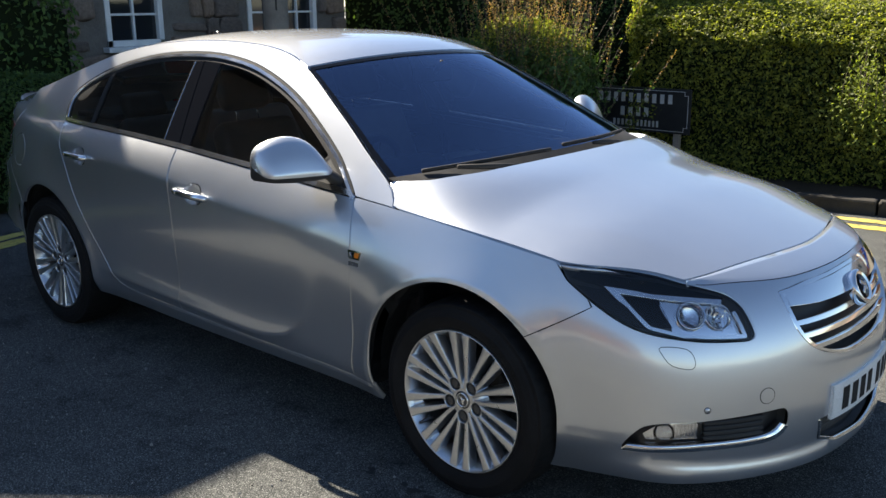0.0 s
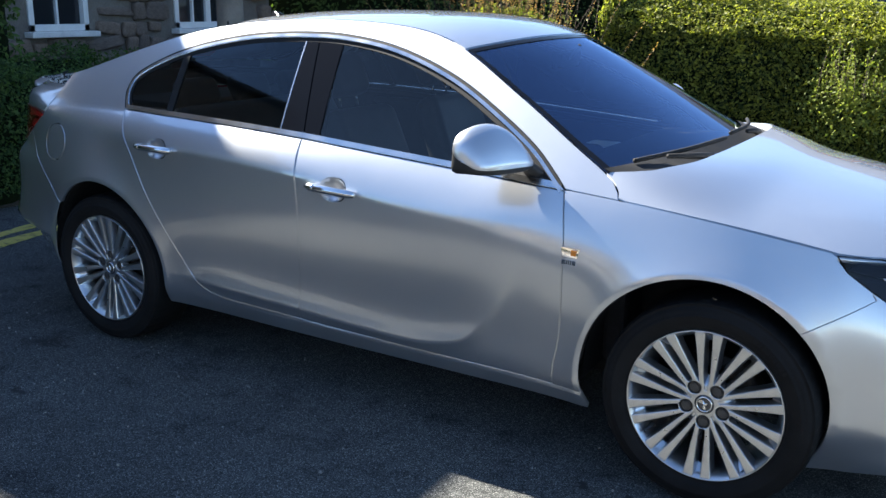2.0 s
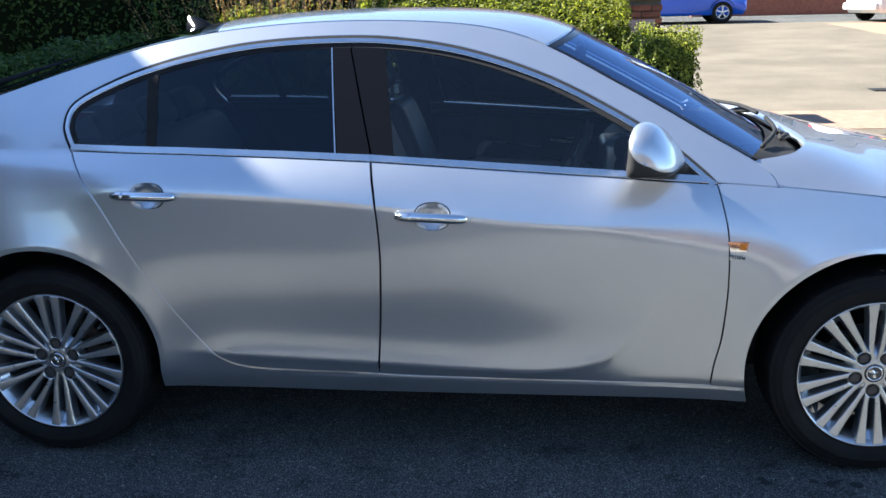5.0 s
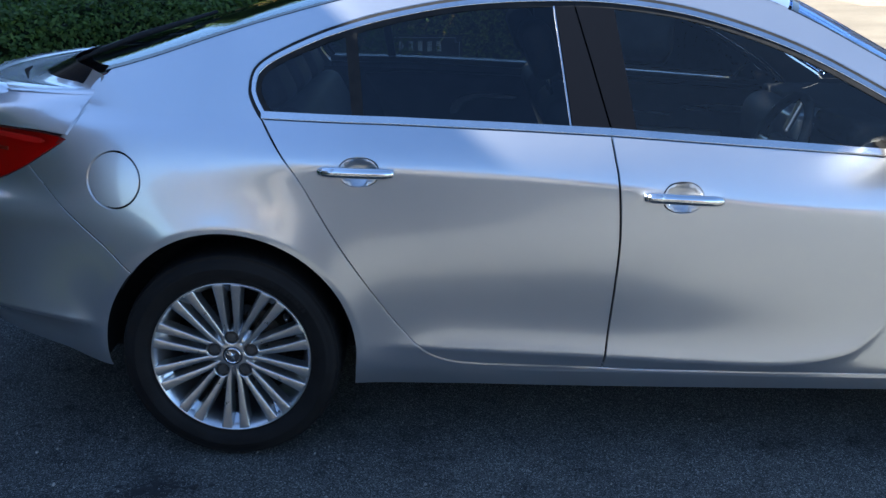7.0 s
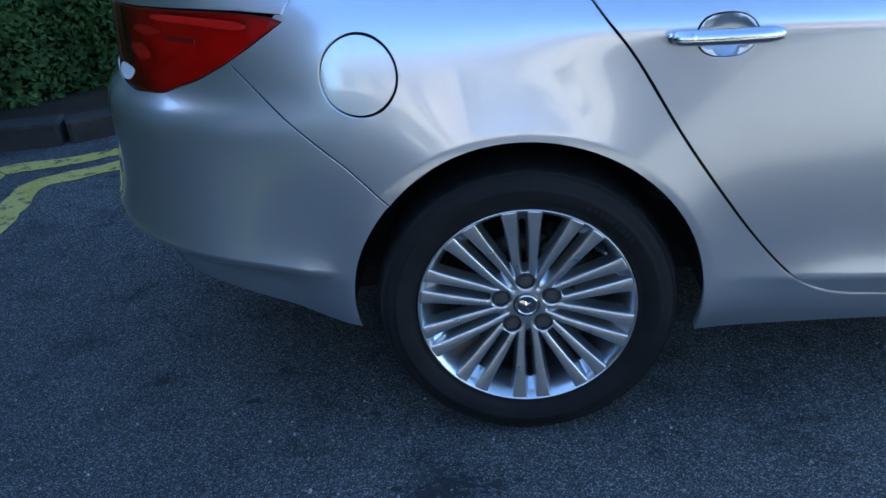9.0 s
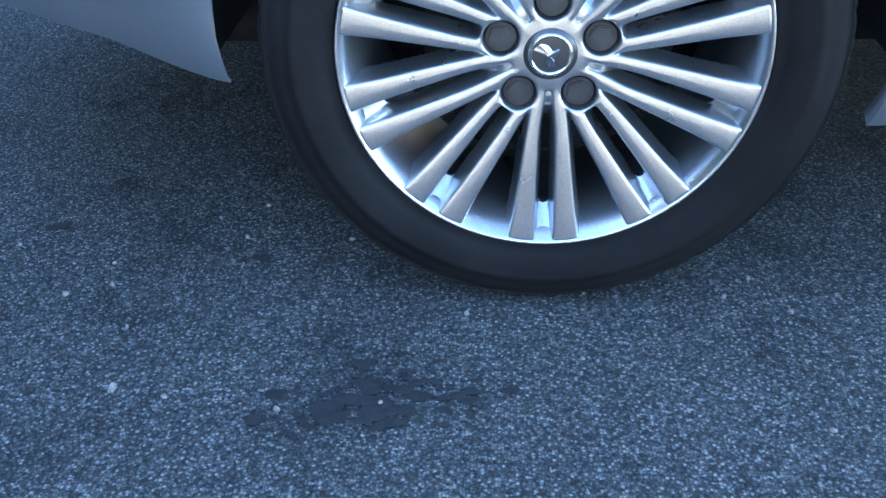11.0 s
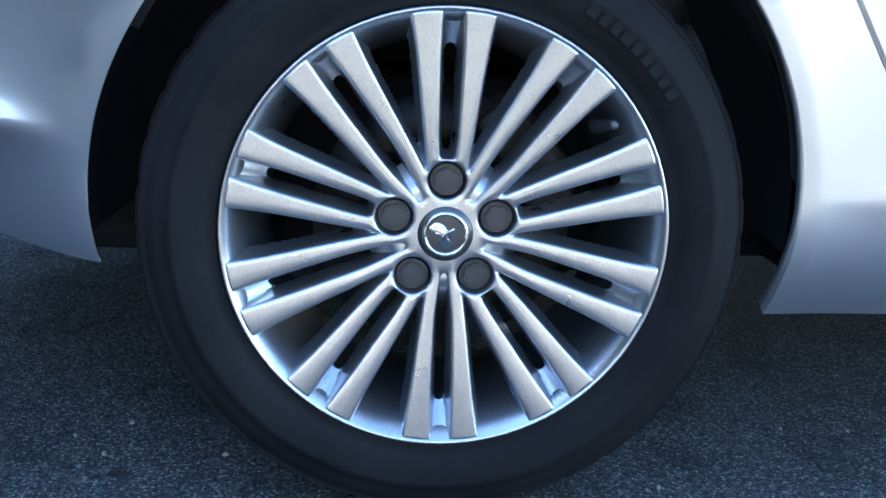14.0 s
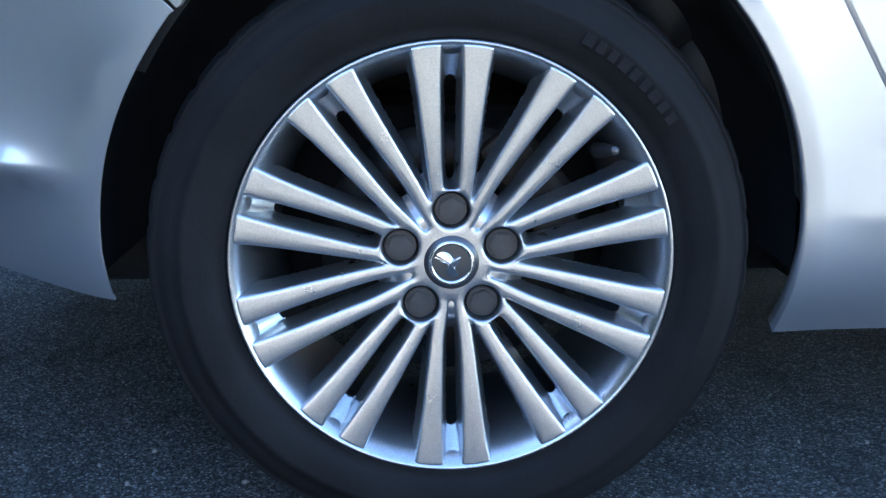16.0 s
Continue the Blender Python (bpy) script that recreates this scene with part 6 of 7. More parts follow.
for k, (a, b, c, d) in enumerate(wins):
    w = part("window", merged(block((.11, .06, d - c), (WX - .06, a + .03, (c + d) / 2), .004), block((.11, .06, d - c), (WX - .06, b - .03, (c + d) / 2), .004),
                              block((.11, b - a, .06), (WX - .06, (a + b) / 2, d - .03), .004), block((.11, b - a, .065), (WX - .06, (a + b) / 2, c + .0325), .004)), WHITE_PAINT, house, "white painted sash window")
    part("sill", block((.16, b - a + .10, .055), (WX + .02, (a + b) / 2, c - .03), .008), WHITE_PAINT, w)
    n = 2 if k == 0 else 4
    for i in range(1, n):
        y = a + .06 + (b - a - .12) * i / n
        part("glazing_bar", block((.05, .075 if n == 4 and i == 2 else .024, d - c - .12), (WX - .06, y, (c + d) / 2), .003), WHITE_PAINT, w)
    for i in range(1, 4):
        z = c + .06 + (d - c - .12) * i / 4
        part("glazing_bar", block((.046, b - a - .12, .024), (WX - .06, (a + b) / 2, z), .003), WHITE_PAINT, w)
    for i in range(n):
        for j in range(4):
            ya, yb = a + .06 + (b - a - .12) * i / n, a + .06 + (b - a - .12) * (i + 1) / n
            za, zb = c + .06 + (d - c - .12) * j / 4, c + .06 + (d - c - .12) * (j + 1) / 4
            part("pane", block((.006, yb - ya, zb - za), (WX - .075, (ya + yb) / 2, (za + zb) / 2), 0), PANE, w)
    part("blind", block((.01, b - a, d - c), (WX - .30, (a + b) / 2, (c + d) / 2), 0), CABIN, w)

# ---- telegraph pole ----
pole = thing("telegraph_pole", "weathered grey-brown wooden telegraph pole standing in the hedge", "pole")
pts = [(-4.21 + .006 * math.sin(z), 2.90 + .004 * math.cos(2 * z), z) for z in np.linspace(-.1, 8.4, 16)]
v, f = swept(pts, [.128 - .004 * z for z in np.linspace(0, 8.4, 16)], 20)
put("shaft", mesh_of("shaft", v, f, WOOD), pole)
for z, ang in ((1.28, -55), (1.62, -35), (2.05, -60)):
    part("notch", block((.018, .01, .11), (0, 0, 0), .003), IRON, pole, "", False, Matrix.Translation((-4.21 + .124 * math.cos(radians(ang)), 2.9 + .124 * math.sin(radians(ang)), z)) @ Matrix.Rotation(radians(ang + 90), 4, "Z"))
v, f = swept([(-4.21, 1.9, 8.0), (-4.21, 3.9, 8.0)], .05, 8)
put("cross_arm", mesh_of("cross_arm", v, f, WOOD), pole)


# ---- foliage ----
def leaves(name, pts, nrm, size, mat, seed, parent, spread=.9, label=""):
    """A mass of small folded leaves at given points, facing roughly along nrm."""
    rs = np.random.RandomState(seed)
    n = len(pts)
    d = nrm + rs.normal(0, spread, (n, 3))
    d /= np.linalg.norm(d, axis=1, keepdims=True)
    u = np.cross(d, rs.normal(0, 1, (n, 3)))
    u /= np.linalg.norm(u, axis=1, keepdims=True)
    w = np.cross(d, u)
    s = size * rs.uniform(.6, 1.25, (n, 1))
    quad = np.stack([pts - u * s * .5, pts + w * s * .26 + d * s * .07, pts + u * s * .55, pts - w * s * .26 + d * s * .07], 1).reshape(-1, 3)
    me = bpy.data.meshes.new(name)
    k = np.arange(n) * 4
    tri = np.stack([k, k + 1, k + 2, k, k + 2, k + 3], 1).reshape(-1)
    me.vertices.add(n * 4)
    me.vertices.foreach_set("co", quad.ravel())
    me.loops.add(n * 6)
    me.loops.foreach_set("vertex_index", tri)
    me.polygons.add(n * 2)
    me.polygons.foreach_set("loop_start", np.arange(n * 2) * 3)
    me.polygons.foreach_set("loop_total", np.full(n * 2, 3))
    me.update(calc_edges=True)
    me.materials.append(mat)
    ob = put(name, me, parent, label)
    return tagged(ob, kind="stuff")


def lumps(p, seed, scale=2.2):
    return np.array([noise.noise(Vector((q[0] * scale + seed, q[1] * scale, q[2] * scale))) for q in p])


def hedge_box(name, label, a, b, depth, h0, h1, mat, seed, density=1500, size=.034, low=.1, drop=.12, inset=.09, amp=1.0, thick=.05, fill=1.0):
    """A clipped hedge from a to b (its front foot), leaning nowhere, with lumpy faces of small leaves."""
    ob = thing(name, label, "hedge", kind="")
    a, b = np.array(a, float), np.array(b, float)
    ln = np.linalg.norm(b - a)
    t = (b - a) / ln
    nrm = np.array([t[1], -t[0]])
    rs = np.random.RandomState(seed)
    P, N = [], []

    def face(count, s, d, z, n):
        xy = a + t * s[:, None] - nrm * d[:, None]
        P.append(np.column_stack([xy, z]))
        N.append(np.repeat(np.array([n]), count, 0))

    hm = (h0 + h1) / 2
    top_at = lambda s: h0 + (h1 - h0) * s / ln
    fall = lambda d: drop * np.clip(1 - d / .55, 0, 1) ** 1.6
    c = int(ln * hm * density * fill)
    s = rs.uniform(0, ln, c)
    face(c, s, np.abs(rs.normal(0, thick, c)), low + (top_at(s) - drop - low) * rs.uniform(0, 1, c), (nrm[0], nrm[1], .35))
    c = int(ln * depth * density * 1.1)
    s = rs.uniform(0, ln, c)
    d = rs.uniform(0, 1, c) ** 1.25 * depth
    face(c, s, d, top_at(s) - fall(d) - np.abs(rs.normal(0, .045, c)), (nrm[0] * .3, nrm[1] * .3, 1))
    for e, sg in ((0, -1), (ln, 1)):
        c = int(depth * hm * density)
        z = rs.uniform(low, 1, c)
        face(c, np.full(c, e) - sg * np.abs(rs.normal(0, .05, c)), rs.uniform(0, depth, c), z * top_at(np.full(c, e)), (t[0] * sg, t[1] * sg, .3))
    P, N = np.concatenate(P), np.concatenate(N)
    P = P + N / np.linalg.norm(N, axis=1, keepdims=True) * (lumps(P, seed) * .11 + lumps(P, seed + 9, 7) * .05)[:, None] * amp
    leaves("foliage", P, N, size, mat, seed, ob, .6)
    ang = Matrix.Rotation(math.atan2(t[1], t[0]), 4, "Z")
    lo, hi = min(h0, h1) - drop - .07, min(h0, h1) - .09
    # Near-black blocks inside stand for the shade between the leaves.
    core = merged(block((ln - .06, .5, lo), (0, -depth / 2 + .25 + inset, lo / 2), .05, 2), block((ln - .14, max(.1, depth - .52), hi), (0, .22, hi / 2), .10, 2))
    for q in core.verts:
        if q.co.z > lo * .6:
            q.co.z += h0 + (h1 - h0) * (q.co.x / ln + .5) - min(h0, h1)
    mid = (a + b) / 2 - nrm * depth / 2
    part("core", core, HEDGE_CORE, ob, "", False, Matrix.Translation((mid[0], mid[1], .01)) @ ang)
    return ob


hedge_box("hedge", "clipped green hedge with sunlit yellow-green top behind the kerb", (-1.25, 4.56), (1.12, 4.997), 1.7, 1.64, 1.54, LEAF, 5, 6200, .036, .1, .30, .14, .8, .11, .75)
hedge_box("hedge", "lower end of the clipped hedge beside the forecourt", (1.06, 4.98), (1.74, 5.29), 1.0, 1.20, 1.16, LEAF, 6, 5200, .036, .1, .22, .09, 1.1, .08, .8)
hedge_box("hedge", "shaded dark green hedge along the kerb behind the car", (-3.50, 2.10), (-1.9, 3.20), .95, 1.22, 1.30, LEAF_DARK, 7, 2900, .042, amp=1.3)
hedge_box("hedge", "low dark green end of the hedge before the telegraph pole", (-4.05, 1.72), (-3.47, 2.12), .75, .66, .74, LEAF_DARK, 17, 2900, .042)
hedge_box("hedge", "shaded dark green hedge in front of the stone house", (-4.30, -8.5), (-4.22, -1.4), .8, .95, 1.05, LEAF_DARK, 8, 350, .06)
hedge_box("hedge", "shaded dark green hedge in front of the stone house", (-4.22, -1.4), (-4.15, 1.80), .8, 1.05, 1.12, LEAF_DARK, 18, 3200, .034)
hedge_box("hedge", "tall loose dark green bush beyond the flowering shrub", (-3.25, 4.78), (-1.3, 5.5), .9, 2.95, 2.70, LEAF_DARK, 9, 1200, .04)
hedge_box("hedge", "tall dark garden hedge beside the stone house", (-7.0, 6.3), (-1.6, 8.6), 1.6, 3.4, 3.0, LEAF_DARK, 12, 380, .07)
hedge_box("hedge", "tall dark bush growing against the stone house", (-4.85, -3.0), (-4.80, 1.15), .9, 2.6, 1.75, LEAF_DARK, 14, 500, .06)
hedge_box("hedge", "small sunlit bush at the forecourt corner", (1.55, 7.1), (2.15, 7.25), .6, 1.22, 1.16, LEAF, 10, 1500, .04)


def shoots(ob, base, count, height, spread_r, seed, mat, leaf=.035):
    rs = np.random.RandomState(seed)
    P, N, verts, faces = [], [], [], []
    for _ in range(count):
        o = np.array(base) + np.array([rs.normal(0, spread_r), rs.normal(0, spread_r * .6), rs.uniform(-.1, .05)])
        lean = rs.normal(0, .16, 2)
        h = height * rs.uniform(.5, 1.1)
        line = [o + np.array([lean[0] * k * k, lean[1] * k * k, 1]) * np.array([h, h, h * k]) * np.array([1, 1, 1]) for k in np.linspace(0, 1, 6)]
        v, f = swept([tuple(p) for p in line], [.003, .003, .0028, .0024, .002, .001], 4, 1, False)
        faces += [tuple(i + len(verts) for i in q) for q in f]
        verts += v
        for p, q in zip(line, line[1:]):
            for k in np.linspace(0, 1, 5):
                P.append(p + (q - p) * k + rs.normal(0, .012, 3))
                N.append((lean[0], lean[1], .8))
    tagged(put("stem_mass", mesh_of("stem_mass", verts, faces, BARK), ob), kind="stuff")
    leaves("foliage", np.array(P), np.array(N), leaf, mat, seed, ob, .9)


young = thing("hedge_shoots", "upright young yellow-green shoots standing out of the hedge", "shrub")
shoots(young, (.84, 4.64, .86), 20, .42, .13, 21, SHOOT_AND_LIT_LEAF, .034)
shoots(young, (1.16, 4.76, .90), 9, .16, .16, 22, SHOOT_AND_LIT_LEAF, .032)
rs = np.random.RandomState(23)
bp = np.array([.86, 4.74, .74]) + rs.normal(0, 1, (1500, 3)) * np.array([.19, .10, .15])
leaves("foliage", bp, np.tile(np.array([[0, -.6, .6]]), (1500, 1)), .034, SHOOT_AND_LIT_LEAF, 24, young)

# Shrub with dry flower spikes.
shrub = thing("flowering_shrub", "tall green shrub bristling with dry brownish flower spikes", "shrub")
rs = np.random.RandomState(31)
P, N, SP, SN, verts, faces = [], [], [], [], [], []
for k in range(300):
    ang, lean = rs.uniform(0, math.tau), min(.42, abs(rs.normal(0, .24)))
    ln = rs.uniform(1.15, 1.98) * (1 - .16 * min(lean, 1))
    d = np.array([math.cos(ang) * math.sin(lean), math.sin(ang) * math.sin(lean), math.cos(lean)])
    root = np.array([-1.84, 3.85, .05]) + np.array([rs.normal(0, .24), rs.normal(0, .20), 0])
    line = [root + d * ln * t + np.array([d[0], d[1], -.2]) * (.22 * t * t) for t in np.linspace(0, 1, 7)]
    v, f = swept([tuple(p) for p in line], [.005, .0045, .004, .0035, .003, .0022, .001], 4, 1, False)
    faces += [tuple(i + len(verts) for i in q) for q in f]
    verts += v
    for i in range(1, 5):
        for t in np.linspace(0, 1, 9):
            P.append(line[i] + (line[i + 1] - line[i]) * t + rs.normal(0, .016, 3))
            N.append(d)
    if k % 3:
        for t in np.linspace(0, 1, 34):
            SP.append(line[5] + (line[6] - line[5]) * (t * 1.7 - .3) + rs.normal(0, .005, 3))
            SN.append(d)
tagged(put("stem_mass", mesh_of("stem_mass", verts, faces, BARK), shrub), kind="stuff")
P, N = np.array(P), np.array(N)
# Leaves above 1.22 m get a paler colour that stands for sunlight.
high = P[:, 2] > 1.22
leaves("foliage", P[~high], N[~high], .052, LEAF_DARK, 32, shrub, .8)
leaves("foliage", P[high], N[high], .030, SHOOT_AND_LIT_LEAF, 34, shrub, .7)
# A dense rounded crown under the spikes: dark leaves for inner shade, paler ones for its sunlit top.
q = rs.normal(0, 1, (9000, 3))
q[:, 2] = np.abs(q[:, 2])
q /= np.linalg.norm(q, axis=1, keepdims=True)
r = rs.uniform(.72, 1.0, (9000, 1)) ** .6
crown = np.array([-1.86, 3.85, .72]) + q * r * np.array([.72, .60, .80])
crown += q * (lumps(crown, 3, 3.2) * .13 + lumps(crown, 8, 9) * .05)[:, None]
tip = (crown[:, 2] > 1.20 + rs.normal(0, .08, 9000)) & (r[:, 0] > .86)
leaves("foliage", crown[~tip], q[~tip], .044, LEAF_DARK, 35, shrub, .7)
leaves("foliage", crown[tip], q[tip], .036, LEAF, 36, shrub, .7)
leaves("flower_mass", np.array(SP), np.array(SN), .020, SPIKE, 33, shrub, .8)

# ---- name board on two posts ----
board = thing("name_board", "black name board with white border and white bars of lettering", "sign", at=Matrix.Translation((-1.15, 4.60, .655)))
part("panel", block((1.08, .02, .40), (0, 0, 0), .004), SIGN_BLACK, board)
hw, hh, nk = .515, .178, .035
ring = [(-hw + nk, -hh), (hw - nk, -hh), (hw - nk, -hh + nk), (hw, -hh + nk), (hw, hh - nk), (hw - nk, hh - nk), (hw - nk, hh), (-hw + nk, hh), (-hw + nk, hh - nk), (-hw, hh - nk), (-hw, -hh + nk), (-hw + nk, -hh + nk)]
for (xa, za), (xb, zb) in zip(ring, ring[1:] + ring[:1]):
    part("border_line", block((abs(xb - xa) + .005, .004, abs(zb - za) + .005), ((xa + xb) / 2, -.012, (za + zb) / 2), 0), LETTER, board)
for z, h, words in ((.105, .082, ((-.02, .80, 10),)), (-.022, .082, ((-.02, .33, 4),)), (-.125, .055, ((-.14, .22, 5), (.12, .24, 6)))):
    for x, w, n in words:
        for i in range(n):
            cw = w / n
            part("letter_bar", block((cw * .5, .004, h), (x - w / 2 + cw * (i + .5), -.012, z), 0), LETTER, board)
for x in (-.4, .4):
    part("post", block((.06, .05, .84), (x, .036, -.25), .006), WOOD, board)


# ---- beyond the hedge ----
def brick_pillar(x, y, z0, w, d, h):
    ob = thing("brick_pillar", "red brick gate pillar with a stone cap and a pink panel", "gate pillar")
    part("core", block((w - .03, d - .03, h), (x, y, z0 + h / 2), 0), MORTAR, ob)
    rows = int(h / .075)
    rg = random.Random(3)
    shapes = {}
    for r in range(rows):
        z = z0 + .0375 + r * .075
        for face_, ln in (("f", w), ("l", d)):
            off = (r % 2) * .1125
            s = -ln / 2 - .1125 + off
            while s < ln / 2 - .01:
                a, b = max(s, -ln / 2), min(s + .215, ln / 2)
                if b - a > .03:
                    key = round(b - a, 3)
                    if key not in shapes:
                        shapes[key] = part("brick", block((key, .03, .065), (0, 0, 0), .003, 1), BRICK, None).data
                        bpy.data.objects.remove([o for o in scene.objects if o.data == shapes[key]][0])
                    mid = (a + b) / 2
                    m = Matrix.Translation((x + mid, y - d / 2 + .004, z)) if face_ == "f" else Matrix.Translation((x - w / 2 + .004, y + mid, z)) @ Matrix.Rotation(radians(90), 4, "Z")
                    put("brick", shapes[key], ob, "", m @ Matrix.Translation((0, rg.uniform(-.002, .002), 0)))
                s += .225
    part("cap", block((w + .16, d + .16, .10), (x, y, z0 + h + .05), .02), CAP_STONE, ob, "grey stone cap")
    part("panel", block((w - .16, .02, .26), (x, y - d / 2 - .012, z0 + h - .35), .004), PINK, ob, "faded pink panel")


brick_pillar(1.36, 8.1, .06, .80, .55, 1.40)

bollard = thing("bollard", "dark metal bollard post on the forecourt", "bollard")
gz = float(rise(3.02, 9.95))
v, f = spun([(.0005, gz + .64), (.02, gz + .635), (.03, gz + .61), (.058, gz + .59), (.06, gz + .55), (.045, gz + .53), (.045, gz + .40), (.052, gz + .38), (.052, gz), (.07, gz)], 20, "Z")
put("post", mesh_of("post", v, f, IRON), bollard)
v, f = spun([(.047, gz + .43), (.050, gz + .43), (.050, gz + .50), (.047, gz + .50)], 20, "Z")
put("collar", mesh_of("collar", v, f, METAL_GREY), bollard)

cover = thing("drain_cover", "dark iron drain cover sunk in the concrete", "drain")
gz = float(rise(5.3, 10.4))
part("frame", block((.40, .34, .012), (5.3, 10.4, gz + .009), .003), IRON, cover)
for k in range(5):
    part("bar", block((.022, .28, .006), (5.16 + .07 * k, 10.4, gz + .017), .002), IRON, cover)


def far_car(label, paint, at, heading, length=4.2, height=1.58, plate=None):
    """A parked car some way off: shaped body, glazing, wheels, lamps."""
    ob = thing("car", label, "car", "cars parked beyond the forecourt", Matrix.Translation(at) @ Matrix.Rotation(heading, 4, "Z"))
    L2, W = length / 2, .86
    prof = [(-L2, .42), (-L2 - .02, .75), (-L2 + .08, .98), (-L2 + .22, 1.25), (-L2 + .55, height - .06), (-.3, height), (.35, height - .07), (1.0, 1.10), (L2 - .25, .95), (L2, .72), (L2 + .02, .42), (L2 - .1, .25), (-L2 + .1, .25)]
    st, verts, faces = [(-1, .0), (-.97, .04), (-.80, .0), (0, 0), (.80, 0), (.97, 0), (1, 0)], [], []
    for yk in (-1.0, -.93, -.6, 0, .6, .93, 1.0):
        for x, z in prof:
            tum = 1 - .22 * max(0, (z - .95) / .6)
            pinch = 1 - .02 * (abs(yk) == 1.0)
            zz = z - (.03 if abs(yk) == 1.0 and z > .9 else 0)
            xx = x * (1 - .05 * (abs(yk) ** 4))
            verts.append((xx * pinch, W * yk * tum, zz))
    n = len(prof)
    for j in range(6):
        for i in range(n):
            k = (i + 1) % n
            faces.append((j * n + i, j * n + k, (j + 1) * n + k, (j + 1) * n + i))
    faces += [tuple(range(n))[::-1], tuple(6 * n + i for i in range(n))]
    put("body", mesh_of("body", verts, faces, paint), ob)
    for s in (-1, 1):
        def gl(x0, x1, x2, x3, za, zb):
            t = lambda z: W * (1 - .22 * max(0, (z - .95) / .6)) + .006
            return [(x0, s * t(za), za), (x1, s * t(za), za), (x2, s * t(zb), zb), (x3, s * t(zb), zb)]
        for pane_ in (gl(-L2 + .42, -.32, -.34, -L2 + .68, 1.02, height - .16), gl(-.24, .92, .40, -.26, 1.02, height - .17)):
            q = [Vector(p) for p in pane_]
            back = [p - Vector((0, s * .02, 0)) for p in q]
            put("side_window", mesh_of("side_window", q + back, [(0, 1, 2, 3), (7, 6, 5, 4), (0, 4, 5, 1), (1, 5, 6, 2), (2, 6, 7, 3), (3, 7, 4, 0)], PANE, False), ob)
        for x in (-L2 + .75, L2 - .82):
            base = Matrix.Translation((x, s * .80, .33)) @ (Matrix.Rotation(math.pi, 4, "Z") if s > 0 else Matrix())
            v, f = spun([(.21, -.06), (.22, -.085), (.28, -.09), (.32, -.075), (.33, -.03), (.33, .09), (.2, .1)], 32)
            w = put("wheel", mesh_of("wheel", v, f, RUBBER), ob, "", base)
            v, f = spun([(.212, -.055), (.21, -.07), (.195, -.068), (.19, -.03), (.185, .02)], 32)
            put("rim", mesh_of("rim", v, f, ALLOY), w)
            v, f = spun([(.0005, .02), (.19, .02)], 24)
            put("brake_plate", mesh_of("brake_plate", v, f, SEAL), w)
            for k in range(5):
                part("spoke", block((.05, .03, .19), (0, -.045, .10), .01), ALLOY, w, "", False, Matrix.Rotation(k * math.tau / 5, 4, "Y"))
            v, f = spun([(.385, -.071), (.39, -.066), (.36, -.04)], 40)
            put("arch", mesh_of("arch", v, [q for q in f if sum(v[i][2] for i in q) / 4 > -.1], SEAL), ob, "", base @ Matrix.Translation((0, .012, .02)))
        part("rear_lamp", block((.10, .16, .22), (-L2 + .07, s * .70, .98), .03, 3), RED_PLASTIC, ob, "red rear lamp", True)
        part("headlamp", block((.16, .22, .12), (L2 - .14, s * .64, .76), .04, 3), GLASS_LAMP, ob, "", True)
    q = [(-L2 + .13, -.58, 1.06), (-L2 + .13, .58, 1.06), (-L2 + .50, .50, height - .12), (-L2 + .50, -.50, height - .12)]
    put("rear_window", mesh_of("rear_window", [(x - .03, y, z + .02) for x, y, z in q] + [(x + .03, y, z) for x, y, z in q], [(3, 2, 1, 0), (4, 5, 6, 7), (0, 1, 5, 4), (1, 2, 6, 5), (2, 3, 7, 6), (3, 0, 4, 7)], PANE, False), ob)
    part("bumper", block((.16, 1.62, .22), (-L2 + .02, 0, .45), .05, 3), PLASTIC if paint is not WHITE_CAR else paint, ob, "", True)
    if plate:
        part("number_plate", block((.02, .50, .11), (-L2 - .06, 0, .72), .004), plate, ob)
    return ob


far_car("bright blue hatchback parked across the forecourt", BLUE_PAINT, (4.75, 28.0, float(rise(0, 28.0))), 0.03, 4.25, 1.65, PLATE_YELLOW)
far_car("white hatchback parked on a paved driveway", WHITE_CAR, (12.0, 27.3, float(rise(0, 27.3))), .30, 4.0, 1.5, PLATE_YELLOW)
far_car("black estate car parked on a paved driveway", BLACK_CAR, (13.1, 24.3, float(rise(0, 24.3))), .25, 4.5, 1.6, PLATE_YELLOW)
far_car("dark grey car parked behind the hedge", BLACK_CAR, (-.6, 27.5, float(rise(0, 27.5))), .1, 4.2, 1.5)


